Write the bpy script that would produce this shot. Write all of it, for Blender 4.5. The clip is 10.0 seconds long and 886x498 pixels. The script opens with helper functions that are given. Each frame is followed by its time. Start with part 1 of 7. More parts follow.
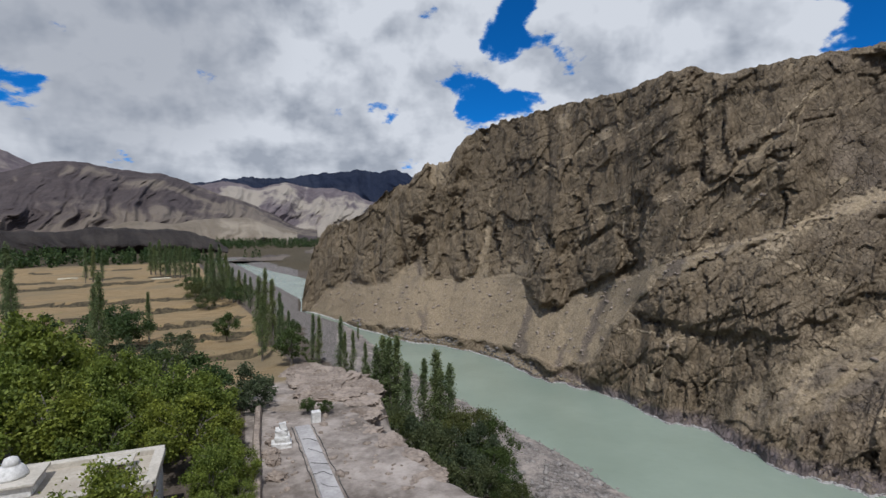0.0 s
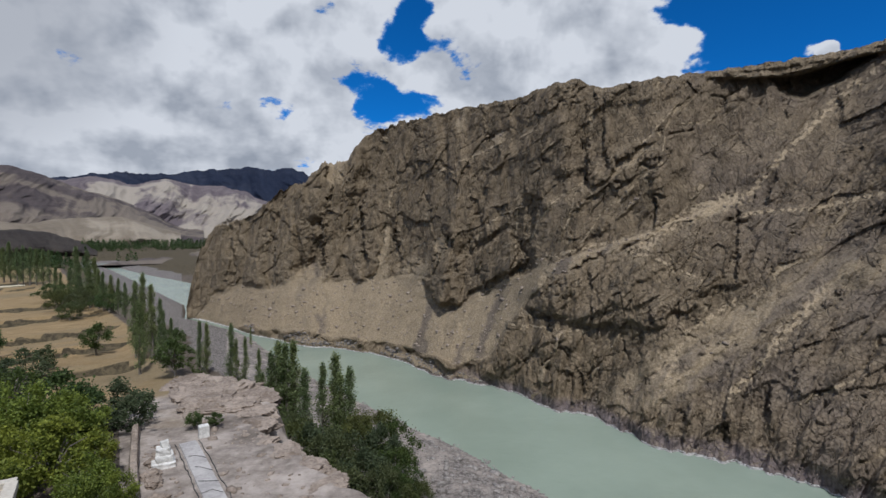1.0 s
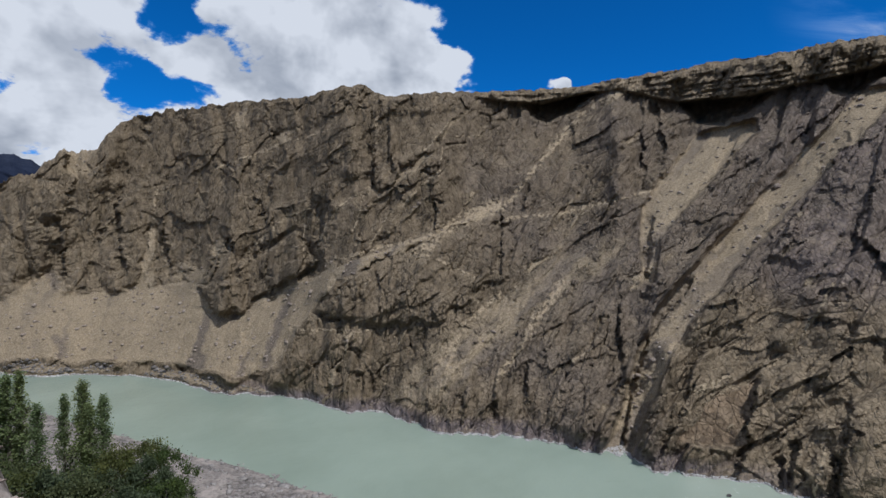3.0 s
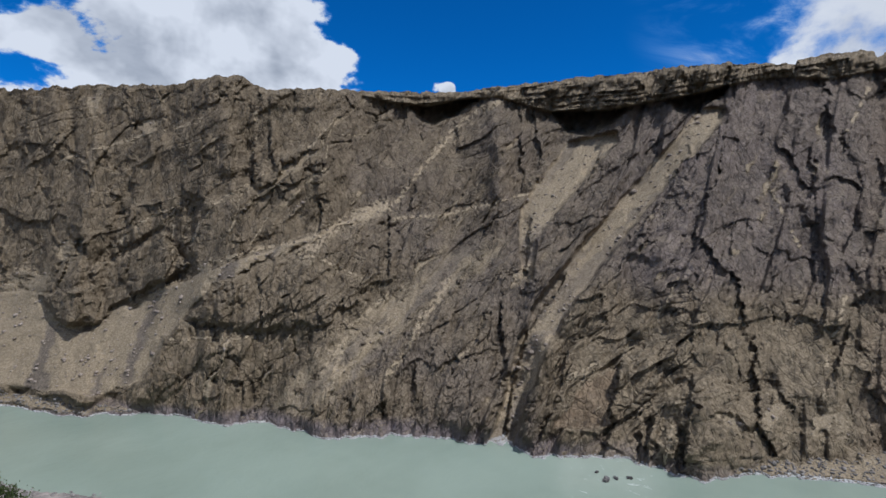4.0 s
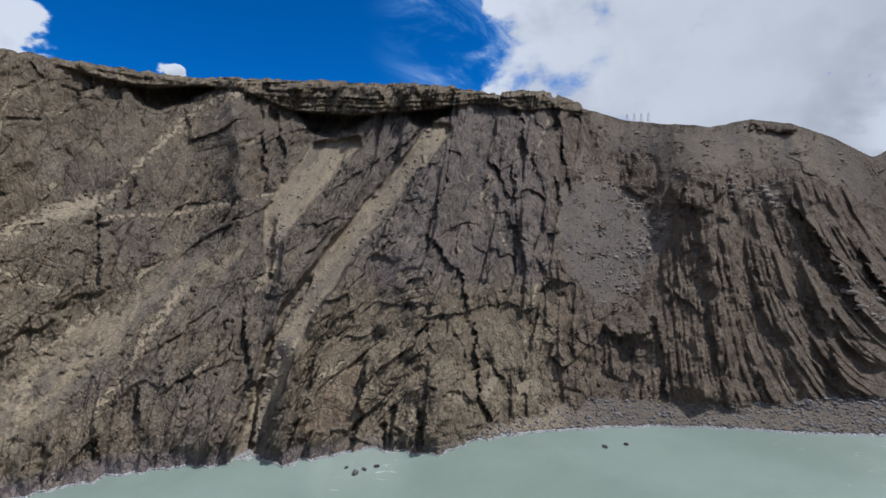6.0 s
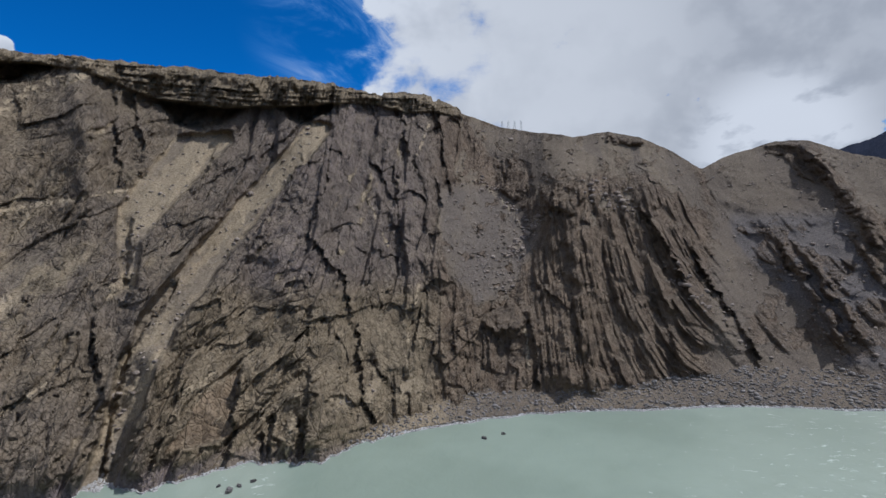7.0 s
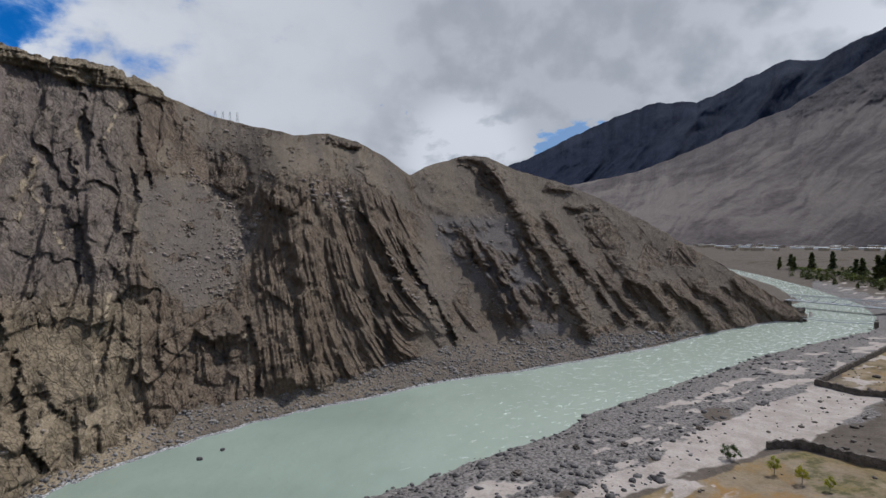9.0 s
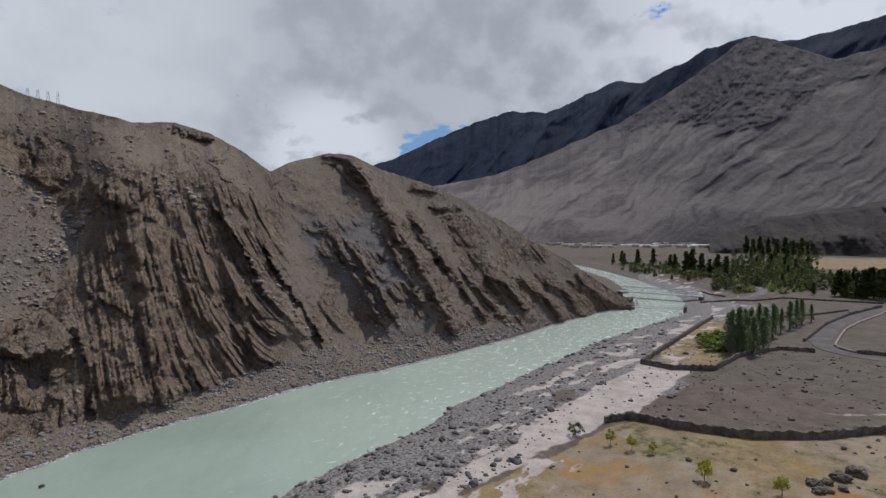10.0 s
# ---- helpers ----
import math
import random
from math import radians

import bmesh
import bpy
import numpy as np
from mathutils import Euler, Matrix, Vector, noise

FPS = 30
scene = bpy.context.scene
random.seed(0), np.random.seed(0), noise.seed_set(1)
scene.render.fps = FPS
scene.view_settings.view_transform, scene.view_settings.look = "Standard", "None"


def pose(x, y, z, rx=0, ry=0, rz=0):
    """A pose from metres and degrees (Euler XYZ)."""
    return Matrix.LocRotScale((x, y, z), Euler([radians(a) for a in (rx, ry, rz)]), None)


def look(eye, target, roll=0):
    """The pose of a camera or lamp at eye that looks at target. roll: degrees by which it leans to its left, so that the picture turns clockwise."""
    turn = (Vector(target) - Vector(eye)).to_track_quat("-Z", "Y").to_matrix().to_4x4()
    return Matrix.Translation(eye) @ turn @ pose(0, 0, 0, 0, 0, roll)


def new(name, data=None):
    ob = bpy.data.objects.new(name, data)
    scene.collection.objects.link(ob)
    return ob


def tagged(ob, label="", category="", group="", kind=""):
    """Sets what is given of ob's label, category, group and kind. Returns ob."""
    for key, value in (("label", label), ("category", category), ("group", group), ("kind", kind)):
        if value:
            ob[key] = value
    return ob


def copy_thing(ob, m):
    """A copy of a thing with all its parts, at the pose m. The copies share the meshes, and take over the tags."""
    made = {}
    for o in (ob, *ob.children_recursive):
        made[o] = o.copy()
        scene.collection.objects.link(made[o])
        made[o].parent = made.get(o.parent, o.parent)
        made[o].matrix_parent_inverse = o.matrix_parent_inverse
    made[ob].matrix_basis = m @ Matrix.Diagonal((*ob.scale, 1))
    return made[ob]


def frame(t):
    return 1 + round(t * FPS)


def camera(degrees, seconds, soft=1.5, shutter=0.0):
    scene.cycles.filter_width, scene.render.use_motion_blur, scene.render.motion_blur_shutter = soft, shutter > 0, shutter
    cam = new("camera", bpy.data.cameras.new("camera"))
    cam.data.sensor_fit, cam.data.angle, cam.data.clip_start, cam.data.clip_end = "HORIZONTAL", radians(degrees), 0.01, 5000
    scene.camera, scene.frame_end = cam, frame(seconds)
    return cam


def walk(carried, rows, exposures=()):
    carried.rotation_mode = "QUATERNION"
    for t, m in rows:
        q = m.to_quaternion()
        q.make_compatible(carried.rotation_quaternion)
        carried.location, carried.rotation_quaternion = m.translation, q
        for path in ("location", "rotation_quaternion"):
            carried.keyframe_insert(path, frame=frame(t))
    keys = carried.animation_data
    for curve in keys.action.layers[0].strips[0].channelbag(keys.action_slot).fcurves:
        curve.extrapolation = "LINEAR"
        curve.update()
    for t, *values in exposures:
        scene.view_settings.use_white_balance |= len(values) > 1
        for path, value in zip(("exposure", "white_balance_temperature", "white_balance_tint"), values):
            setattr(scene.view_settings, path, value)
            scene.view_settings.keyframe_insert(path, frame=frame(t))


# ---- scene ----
cam = camera(82.6, 10.0)
PATH = [
    (0.0, pose(0, 0, 40, 87.80, 0.05, 0.00)),
    (0.5, pose(0, 0, 40, 87.83, 0.04, -5.48)),
    (1.0, pose(0, 0, 40, 87.87, 0.02, -11.37)),
    (1.5, pose(0, 0, 40, 87.91, 0.01, -17.52)),
    (2.0, pose(0, 0, 40, 87.95, 0.01, -23.34)),
    (2.5, pose(0, 0, 40, 87.98, -0.00, -28.99)),
    (2.7, pose(0, 0, 40, 88.05, -0.00, -31.34)),
    (3.8, pose(0, 0, 40, 88.17, -0.01, -45.27)),
    (4.0, pose(0, 0, 40, 88.17, -0.02, -47.80)),
    (4.5, pose(0, 0, 40, 88.26, -0.02, -54.68)),
    (5.0, pose(0, 0, 40, 88.32, -0.02, -62.01)),
    (5.5, pose(0, 0, 40, 88.33, -0.02, -69.19)),
    (5.7, pose(0, 0, 40, 88.33, -0.02, -71.98)),
    (7.0, pose(0, 0, 40, 88.43, -0.01, -89.28)),
    (7.5, pose(0, 0, 40, 88.44, -0.00, -96.83)),
    (8.0, pose(0, 0, 40, 88.42, 0.00, -104.67)),
    (8.5, pose(0, 0, 40, 88.39, 0.01, -112.43)),
    (9.0, pose(0, 0, 40, 88.34, 0.02, -120.05)),
    (9.5, pose(0, 0, 40, 88.30, 0.03, -127.57)),
    (10.0, pose(0, 0, 40, 88.26, 0.05, -135.13)),
]
walk(cam, PATH, ((0.0, -0.12, 6100, 10), (2.5, -0.08, 6000, 10), (4.6, 0.0, 5780, 10), (6.0, -0.04, 5750, 10), (7.5, -0.08, 5900, 10), (10.0, -0.10, 6050, 10)))

# ---- light: high sun beyond the river, cumulus sky ----
SUN_AZ, SUN_EL = 176.0, 60.0          # clockwise from +y, above the horizon
sun_way = Vector((math.sin(radians(SUN_AZ)) * math.cos(radians(SUN_EL)),
                  math.cos(radians(SUN_AZ)) * math.cos(radians(SUN_EL)), math.sin(radians(SUN_EL))))
sun = new("sun", bpy.data.lights.new("sun", "SUN"))
sun.data.energy, sun.data.angle, sun.data.color = 3.5, radians(0.6), (1.0, 0.96, 0.91)
sun.matrix_world = look(sun_way * 400, (0, 0, 0))


def heading(az, el):
    a, e = radians(az), radians(el)
    return (math.sin(a) * math.cos(e), math.cos(a) * math.cos(e), math.sin(e))


class Nodes:
    """Short calls for building node trees."""

    def __init__(self, tree):
        self.tree = tree
        tree.nodes.clear()

    def add(self, kind, **sets):
        n = self.tree.nodes.new(kind)
        for key, value in sets.items():
            if key == "blend":
                n.blend_type = value
            elif key == "op":
                n.operation = value
            elif key == "kind":
                n.data_type = value
        return n

    def put(self, socket, value):
        if isinstance(value, bpy.types.NodeSocket):
            self.tree.links.new(value, socket)
        elif value is not None:
            socket.default_value = value

    def math(self, op, a, b=None, c=None, clamp=False):
        n = self.tree.nodes.new("ShaderNodeMath")
        n.operation, n.use_clamp = op, clamp
        for s, v in zip(n.inputs, (a, b, c)):
            self.put(s, v)
        return n.outputs[0]

    def vec(self, op, a, b=None):
        n = self.tree.nodes.new("ShaderNodeVectorMath")
        n.operation = op
        self.put(n.inputs[0], a)
        if b is not None:
            self.put(n.inputs[3] if op == "SCALE" else n.inputs[1], b)
        return n.outputs["Value"] if op in ("DOT_PRODUCT", "LENGTH", "DISTANCE") else n.outputs[0]

    def noise(self, vector, scale, detail=4.0, rough=0.55, lacun=2.0, distort=0.0):
        n = self.tree.nodes.new("ShaderNodeTexNoise")
        self.put(n.inputs["Vector"], vector)
        for key, v in (("Scale", scale), ("Detail", detail), ("Roughness", rough), ("Lacunarity", lacun), ("Distortion", distort)):
            self.put(n.inputs[key], v)
        return n.outputs["Fac"]

    def ramp(self, fac, lo, hi, a=0.0, b=1.0, smooth=True):
        n = self.tree.nodes.new("ShaderNodeMapRange")
        n.interpolation_type = "SMOOTHSTEP" if smooth else "LINEAR"
        for s, v in zip(n.inputs, (fac, lo, hi, a, b)):
            self.put(s, v)
        return n.outputs[0]

    def mix(self, fac, a, b, blend="MIX"):
        n = self.tree.nodes.new("ShaderNodeMix")
        n.data_type, n.blend_type = "RGBA", blend
        ins = [s for s in n.inputs if s.type == "RGBA"]
        self.put(n.inputs[0], fac)
        self.put(ins[0], a if not isinstance(a, tuple) else (*a[:3], 1))
        self.put(ins[1], b if not isinstance(b, tuple) else (*b[:3], 1))
        return [s for s in n.outputs if s.type == "RGBA"][0]


world = bpy.data.worlds.new("sky")
scene.world = world
world.use_nodes = True
w = Nodes(world.node_tree)
sky = w.add("ShaderNodeTexSky")
sky.sky_type, sky.sun_disc = "NISHITA", False
sky.sun_elevation, sky.sun_rotation = radians(SUN_EL), radians(SUN_AZ)
sky.altitude, sky.dust_density, sky.ozone_density = 3300, 0.3, 2.0
way = w.add("ShaderNodeTexCoord").outputs["Generated"]
axes = w.add("ShaderNodeSeparateXYZ")
w.put(axes.inputs[0], way)
up = w.math("MAXIMUM", axes.outputs[2], 0.0)


def cloud_plane(lift):
    """The place where the way meets the flat deck of clouds."""
    k = w.math("DIVIDE", 1.0, w.math("ADD", up, 0.42 + lift))
    flat = w.add("ShaderNodeCombineXYZ")
    w.put(flat.inputs[0], w.math("MULTIPLY", axes.outputs[0], k))
    w.put(flat.inputs[1], w.math("MULTIPLY", axes.outputs[1], k))
    w.put(flat.inputs[2], w.math("MULTIPLY", k, 0.35))
    return flat.outputs[0]


def near_way(az, el, inner, outer):
    """1 within inner degrees of a direction, 0 beyond outer."""
    d = w.vec("DOT_PRODUCT", way, heading(az, el))
    return w.ramp(d, math.cos(radians(outer)), math.cos(radians(inner)))


deck = cloud_plane(0.0)
body = w.math("MULTIPLY_ADD", w.noise(deck, 4.6, 9.0, 0.55, 2.15, 0.15), 2.0, -0.5)
# the clear gaps and the closed decks of this sky: (azimuth, elevation, inner, outer, change of cover)
GAPS = [(55, 21, 8, 26, -0.65), (41, 18, 2, 9, -0.22), (70, 21, 4, 18, -0.34), (6.6, 20, 0, 3.5, -0.36), (3.6, 14.8, 0, 3.5, -0.30), (8, 24, 0, 3, -0.2),
        (-37.5, 11.4, 0, 3.6, -0.30), (-24.5, 14.5, 0, 3.2, -0.45), (-7, 12.5, 0, 3.0, -0.28), (-12.5, 12.5, 0, 2.5, -0.35), (132.5, 10.4, 0, 4.0, -0.62), (136.5, 10.8, 0, 3.2, -0.45), (158, 24, 0, 5, -0.22), (167, 27, 0, 5, -0.3),
        ] + [
        (22, 22, 2, 15, 0.36), (33, 18, 1, 7, 0.2), (-20, 26, 6, 30, 0.30), (-20, 9, 6, 20, 0.28), (114, 28, 12, 38, 0.46), (122, 9, 1, 7, 0.3), (150, 40, 10, 40, 0.3), (47.6, 15.4, 0, 2.0, 0.8), (48.8, 15.3, 0, 1.6, 0.6), (37, 15, 1, 7, 0.5)]
cover = body
for az, el, inner, outer, change in GAPS:
    cover = w.math("MULTIPLY_ADD", near_way(az, el, inner, outer), change, cover)
cover = w.math("ADD", cover, 0.06)
hem = near_way(92, 18, 4, 13)
thick = w.ramp(cover, w.math("MULTIPLY_ADD", hem, -0.20, 0.42), w.math("MULTIPLY_ADD", hem, 0.30, 0.59))
puff = w.noise(deck, 4.6, 6.0, 0.5, 2.15, 0.15)
puff_above = w.noise(cloud_plane(-0.045), 4.6, 6.0, 0.5, 2.15, 0.15)
relief = w.math("MULTIPLY", w.math("SUBTRACT", puff, puff_above), 2.0)
# round heads, lit on top and grey below
heads = w.noise(way, 5.5, 4.0, 0.48, 2.2, 0.1)
heads_above = w.noise(w.vec("ADD", way, (0.0, 0.0, 0.045)), 5.5, 4.0, 0.48, 2.2, 0.1)
relief = w.math("MULTIPLY_ADD", w.math("SUBTRACT", heads, heads_above), 2.0, w.math("MULTIPLY", relief, 0.4))
soft = w.noise(deck, 1.25, 4.0, 0.5, 2.0, 0.3)
veiled = near_way(124, 27, 12, 38)
cumulus = near_way(122.5, 8.0, 4, 9)
edge = w.ramp(cover, 1.0, 0.5)
shade = w.math("ADD", w.math("MULTIPLY", w.ramp(relief, -0.27, 0.20, 0.0, 1.0, False), 0.85), w.math("MULTIPLY", w.ramp(soft, 0.34, 0.62), 0.26))
shade = w.math("ADD", shade, w.math("MULTIPLY", edge, 0.22))
low_puffs = w.noise(deck, 11.0, 6.0, 0.55, 2.1, 0.2)
shade = w.math("MULTIPLY_ADD", w.math("MULTIPLY", cumulus, w.ramp(low_puffs, 0.36, 0.6)), 0.5, shade)
white = w.mix(w.math("MULTIPLY", near_way(-34, 21, 6, 18), 0.85), (0.71, 0.725, 0.755), (0.44, 0.455, 0.49))
cloud = w.mix(shade, (0.25, 0.28, 0.335), white)
flat_grey = w.mix(w.math("ADD", w.math("MULTIPLY", w.ramp(soft, 0.35, 0.66), 0.75), w.math("MULTIPLY", w.ramp(relief, -0.2, 0.2), 0.35)), (0.235, 0.255, 0.295), (0.43, 0.445, 0.475))
cloud = w.mix(w.math("MULTIPLY", veiled, w.math("MULTIPLY_ADD", cumulus, -0.75, 0.85)), cloud, flat_grey)
# thin ice cloud drawn out in streaks
turn = w.add("ShaderNodeVectorRotate")
turn.rotation_type = "Z_AXIS"
w.put(turn.inputs["Vector"], deck)
turn.inputs["Angle"].default_value = radians(45)
streak = w.noise(w.vec("MULTIPLY", turn.outputs[0], (1.1, 2.6, 1.0)), 2.0, 8.0, 0.62, 2.0, 1.6)
veil = w.math("MULTIPLY", w.ramp(streak, 0.38, 0.70), near_way(85, 22, 4, 17))
glow = near_way(99, 19, 3, 20)
cloud = w.mix(w.math("MULTIPLY", glow, 0.75), cloud, (0.64, 0.65, 0.67))
clear = w.vec("SCALE", sky.outputs[0], 0.084)
clear = w.vec("MULTIPLY", clear, (0.09, 0.76, 1.42))
clear = w.mix(w.math("MULTIPLY", near_way(134, 11, 4, 16), 0.75), clear, (0.27, 0.37, 0.50))
total = w.math("MAXIMUM", thick, w.math("MULTIPLY", veil, 0.8))
back = w.add("ShaderNodeBackground")
thin = w.mix(w.ramp(total, 0.0, 0.9), (0.16, 0.40, 0.80), cloud)
w.put(back.inputs[0], w.mix(total, clear, thin))
back.inputs[1].default_value = 1.0
out = w.add("ShaderNodeOutputWorld")
world.node_tree.links.new(back.outputs[0], out.inputs[0])

# ---- materials ----
def material(name, rough=0.9, spec=0.3):
    m = bpy.data.materials.new(name)
    m.use_nodes = True
    n = Nodes(m.node_tree)
    b = n.add("ShaderNodeBsdfPrincipled")
    b.inputs["Roughness"].default_value = rough
    b.inputs["Specular IOR Level"].default_value = spec
    o = n.add("ShaderNodeOutputMaterial")
    m.node_tree.links.new(b.outputs[0], o.inputs[0])
    return m, n, b


def bump(n, b, height, strength, distance):
    k = n.add("ShaderNodeBump")
    k.inputs["Strength"].default_value, k.inputs["Distance"].default_value = strength, distance
    n.put(k.inputs["Height"], height)
    n.put(b.inputs["Normal"], k.outputs[0])


def attribute(n, name):
    a = n.add("ShaderNodeAttribute")
    a.attribute_name = name
    return a.outputs["Fac"]


def place(n):
    return n.add("ShaderNodeNewGeometry").outputs["Position"]


def turned(n, at):
    """The same place on tilted axes, so that no lattice shows."""
    k = n.add("ShaderNodeVectorRotate")
    k.rotation_type = "EULER_XYZ"
    n.put(k.inputs["Vector"], at)
    k.inputs["Rotation"].default_value = (0.62, 0.83, 0.41)
    return k.outputs[0]


def mottled(name, dark, light, scale, rough=0.9, relief=0.4, distance=0.05, fine=8.0, spec=0.3, space="object"):
    """A surface with two colours mixed at two scales, and grain."""
    m, n, b = material(name, rough, spec)
    at = place(n) if space == "world" else n.add("ShaderNodeTexCoord").outputs["Object"]
    wide, grain = n.noise(at, scale, 5.0, 0.6), n.noise(at, scale * fine, 4.0, 0.65)
    f = n.math("ADD", n.math("MULTIPLY", wide, 0.6), n.math("MULTIPLY", grain, 0.4))
    n.put(b.inputs["Base Color"], n.mix(n.ramp(f, 0.36, 0.64), dark, light))
    bump(n, b, grain, relief, distance)
    return m


def facets(n, at, scale, tilt):
    """Relief of broken rock: cells of random height, each tilted its own way."""
    k = n.add("ShaderNodeTexVoronoi")
    n.put(k.inputs["Vector"], at)
    k.inputs["Scale"].default_value = scale
    own = n.vec("SUBTRACT", k.outputs["Color"], (0.5, 0.5, 0.5))
    off = n.vec("SUBTRACT", at, k.outputs["Position"])
    return n.math("MULTIPLY", n.vec("DOT_PRODUCT", off, own), 2.0 * tilt)


def crevices(n, at, scale, wide):
    """Relief of thin open joints between pieces of rock."""
    k = n.add("ShaderNodeTexVoronoi")
    k.feature = "DISTANCE_TO_EDGE"
    n.put(k.inputs["Vector"], at)
    k.inputs["Scale"].default_value = scale
    return n.ramp(k.outputs["Distance"], 0.0, wide)


def rock_material():
    m, n, b = material("cliff_rock", 0.92, 0.2)
    at = place(n)
    scree, warm, purple = attribute(n, "scree"), attribute(n, "warm"), attribute(n, "purple")
    skew = turned(n, at)
    wide, mid, grain = n.noise(skew, 0.045, 5.0, 0.6), n.noise(skew, 0.35, 6.0, 0.62, 2.0, 0.4), n.noise(skew, 2.4, 5.0, 0.7, 2.0, 0.4)
    stretched = n.noise(n.vec("MULTIPLY", at, (0.5, 0.5, 0.13)), 0.55, 5.0, 0.6, 2.0, 0.6)
    f = n.ramp(n.math("ADD", n.math("MULTIPLY", mid, 0.72), n.math("MULTIPLY", grain, 0.28)), 0.34, 0.68)
    grey = n.mix(f, (0.118, 0.094, 0.075), (0.190, 0.154, 0.126))
    tan = n.mix(f, (0.136, 0.104, 0.068), (0.226, 0.176, 0.118))
    plum = n.mix(f, (0.138, 0.110, 0.105), (0.226, 0.187, 0.179))
    rock = n.mix(n.ramp(n.math("ADD", warm, n.math("MULTIPLY_ADD", wide, 0.8, -0.4)), 0.25, 0.75), grey, tan)
    rock = n.mix(n.ramp(n.math("ADD", purple, n.math("MULTIPLY_ADD", wide, 0.6, -0.3)), 0.3, 0.8), rock, plum)
    rock = n.mix(n.ramp(warm, 0.85, 1.1, 0.0, 0.65), rock, n.mix(f, (0.180, 0.140, 0.092), (0.290, 0.230, 0.154)))
    rock = n.mix(n.ramp(stretched, 0.58, 0.74, 0.0, 0.40), rock, (0.27, 0.222, 0.165))
    rock = n.mix(n.ramp(stretched, 0.42, 0.30, 0.0, 0.35), rock, (0.092, 0.077, 0.066))
    rock = n.mix(n.ramp(warm, 1.45, 1.8, 0.0, 0.8), rock, n.mix(f, (0.17, 0.120, 0.076), (0.25, 0.180, 0.118)))
    slate = n.mix(f, (0.112, 0.079, 0.055), (0.214, 0.159, 0.113))
    shaded_shale = attribute(n, "shaded_shale")
    rock = n.mix(n.math("MULTIPLY", n.ramp(n.math("ADD", shaded_shale, n.math("MULTIPLY_ADD", wide, 0.8, -0.4)), 0.2, 0.8), 0.8), rock, slate)
    dust = n.mix(n.ramp(grain, 0.4, 0.62), (0.190, 0.148, 0.096), (0.300, 0.240, 0.163))
    dust_grey = n.mix(n.ramp(grain, 0.4, 0.62), (0.112, 0.089, 0.067), (0.180, 0.147, 0.114))
    loose = n.mix(n.ramp(n.math("ADD", warm, n.math("MULTIPLY_ADD", wide, 0.6, -0.3)), 0.3, 0.7), dust_grey, dust)
    rubble = n.noise(skew, 1.1, 3.0, 0.5, 2.0, 0.5)
    loose = n.mix(n.ramp(rubble, 0.60, 0.68, 0.0, 0.35), loose, (0.29, 0.25, 0.195))
    # eastern scree is coloured darker in place of the cloud shade on it
    loose = n.mix(n.math("MULTIPLY", n.ramp(shaded_shale, 0.5, 0.9), 0.85), loose, n.mix(n.ramp(grain, 0.4, 0.62), (0.090, 0.071, 0.054), (0.150, 0.121, 0.095)))
    loose = n.mix(n.math("MULTIPLY", attribute(n, "fresh"), 0.8), loose, n.mix(n.ramp(grain, 0.38, 0.62), (0.275, 0.216, 0.140), (0.400, 0.322, 0.220)))
    bluish = n.mix(n.ramp(grain, 0.4, 0.62), (0.086, 0.075, 0.070), (0.146, 0.129, 0.121))
    loose = n.mix(n.math("MULTIPLY", n.ramp(attribute(n, "slatey"), 0.2, 0.8), 0.9), loose, bluish)
    edge = n.math("ADD", scree, n.math("MULTIPLY_ADD", mid, 0.7, -0.35))
    level = n.add("ShaderNodeSeparateXYZ")
    n.put(level.inputs[0], n.add("ShaderNodeNewGeometry").outputs["True Normal"])
    lying = n.math("ADD", level.outputs[2], n.math("MULTIPLY_ADD", mid, 0.5, -0.25))
    rock = n.mix(n.ramp(lying, 0.55, 0.85, 0.0, 0.65), rock, loose)
    n.put(b.inputs["Base Color"], n.mix(n.ramp(edge, 0.32, 0.62), rock, loose))
    solid = n.ramp(edge, 0.62, 0.32)
    splits = n.math("ADD", crevices(n, n.vec("MULTIPLY", at, (1.0, 1.0, 0.3)), 0.34, 0.06), crevices(n, n.vec("MULTIPLY", turned(n, skew), (0.6, 1.0, 1.0)), 1.2, 0.07))
    tall = n.vec("MULTIPLY", at, (1.0, 1.0, 0.42))
    chips = n.math("ADD", facets(n, tall, 0.26, 0.42), n.math("ADD", facets(n, n.vec("ADD", tall, (5.3, 2.1, 7.7)), 0.7, 0.52), facets(n, turned(n, skew), 1.6, 0.38)))
    height = n.math("MULTIPLY_ADD", chips, n.math("MULTIPLY_ADD", solid, 0.85, 0.15), n.math("ADD", n.math("MULTIPLY", n.math("MULTIPLY", splits, solid), 0.22), n.math("ADD", n.math("MULTIPLY", mid, 0.12), n.math("MULTIPLY", grain, 0.09))))
    bump(n, b, height, 1.0, 1.0)
    return m


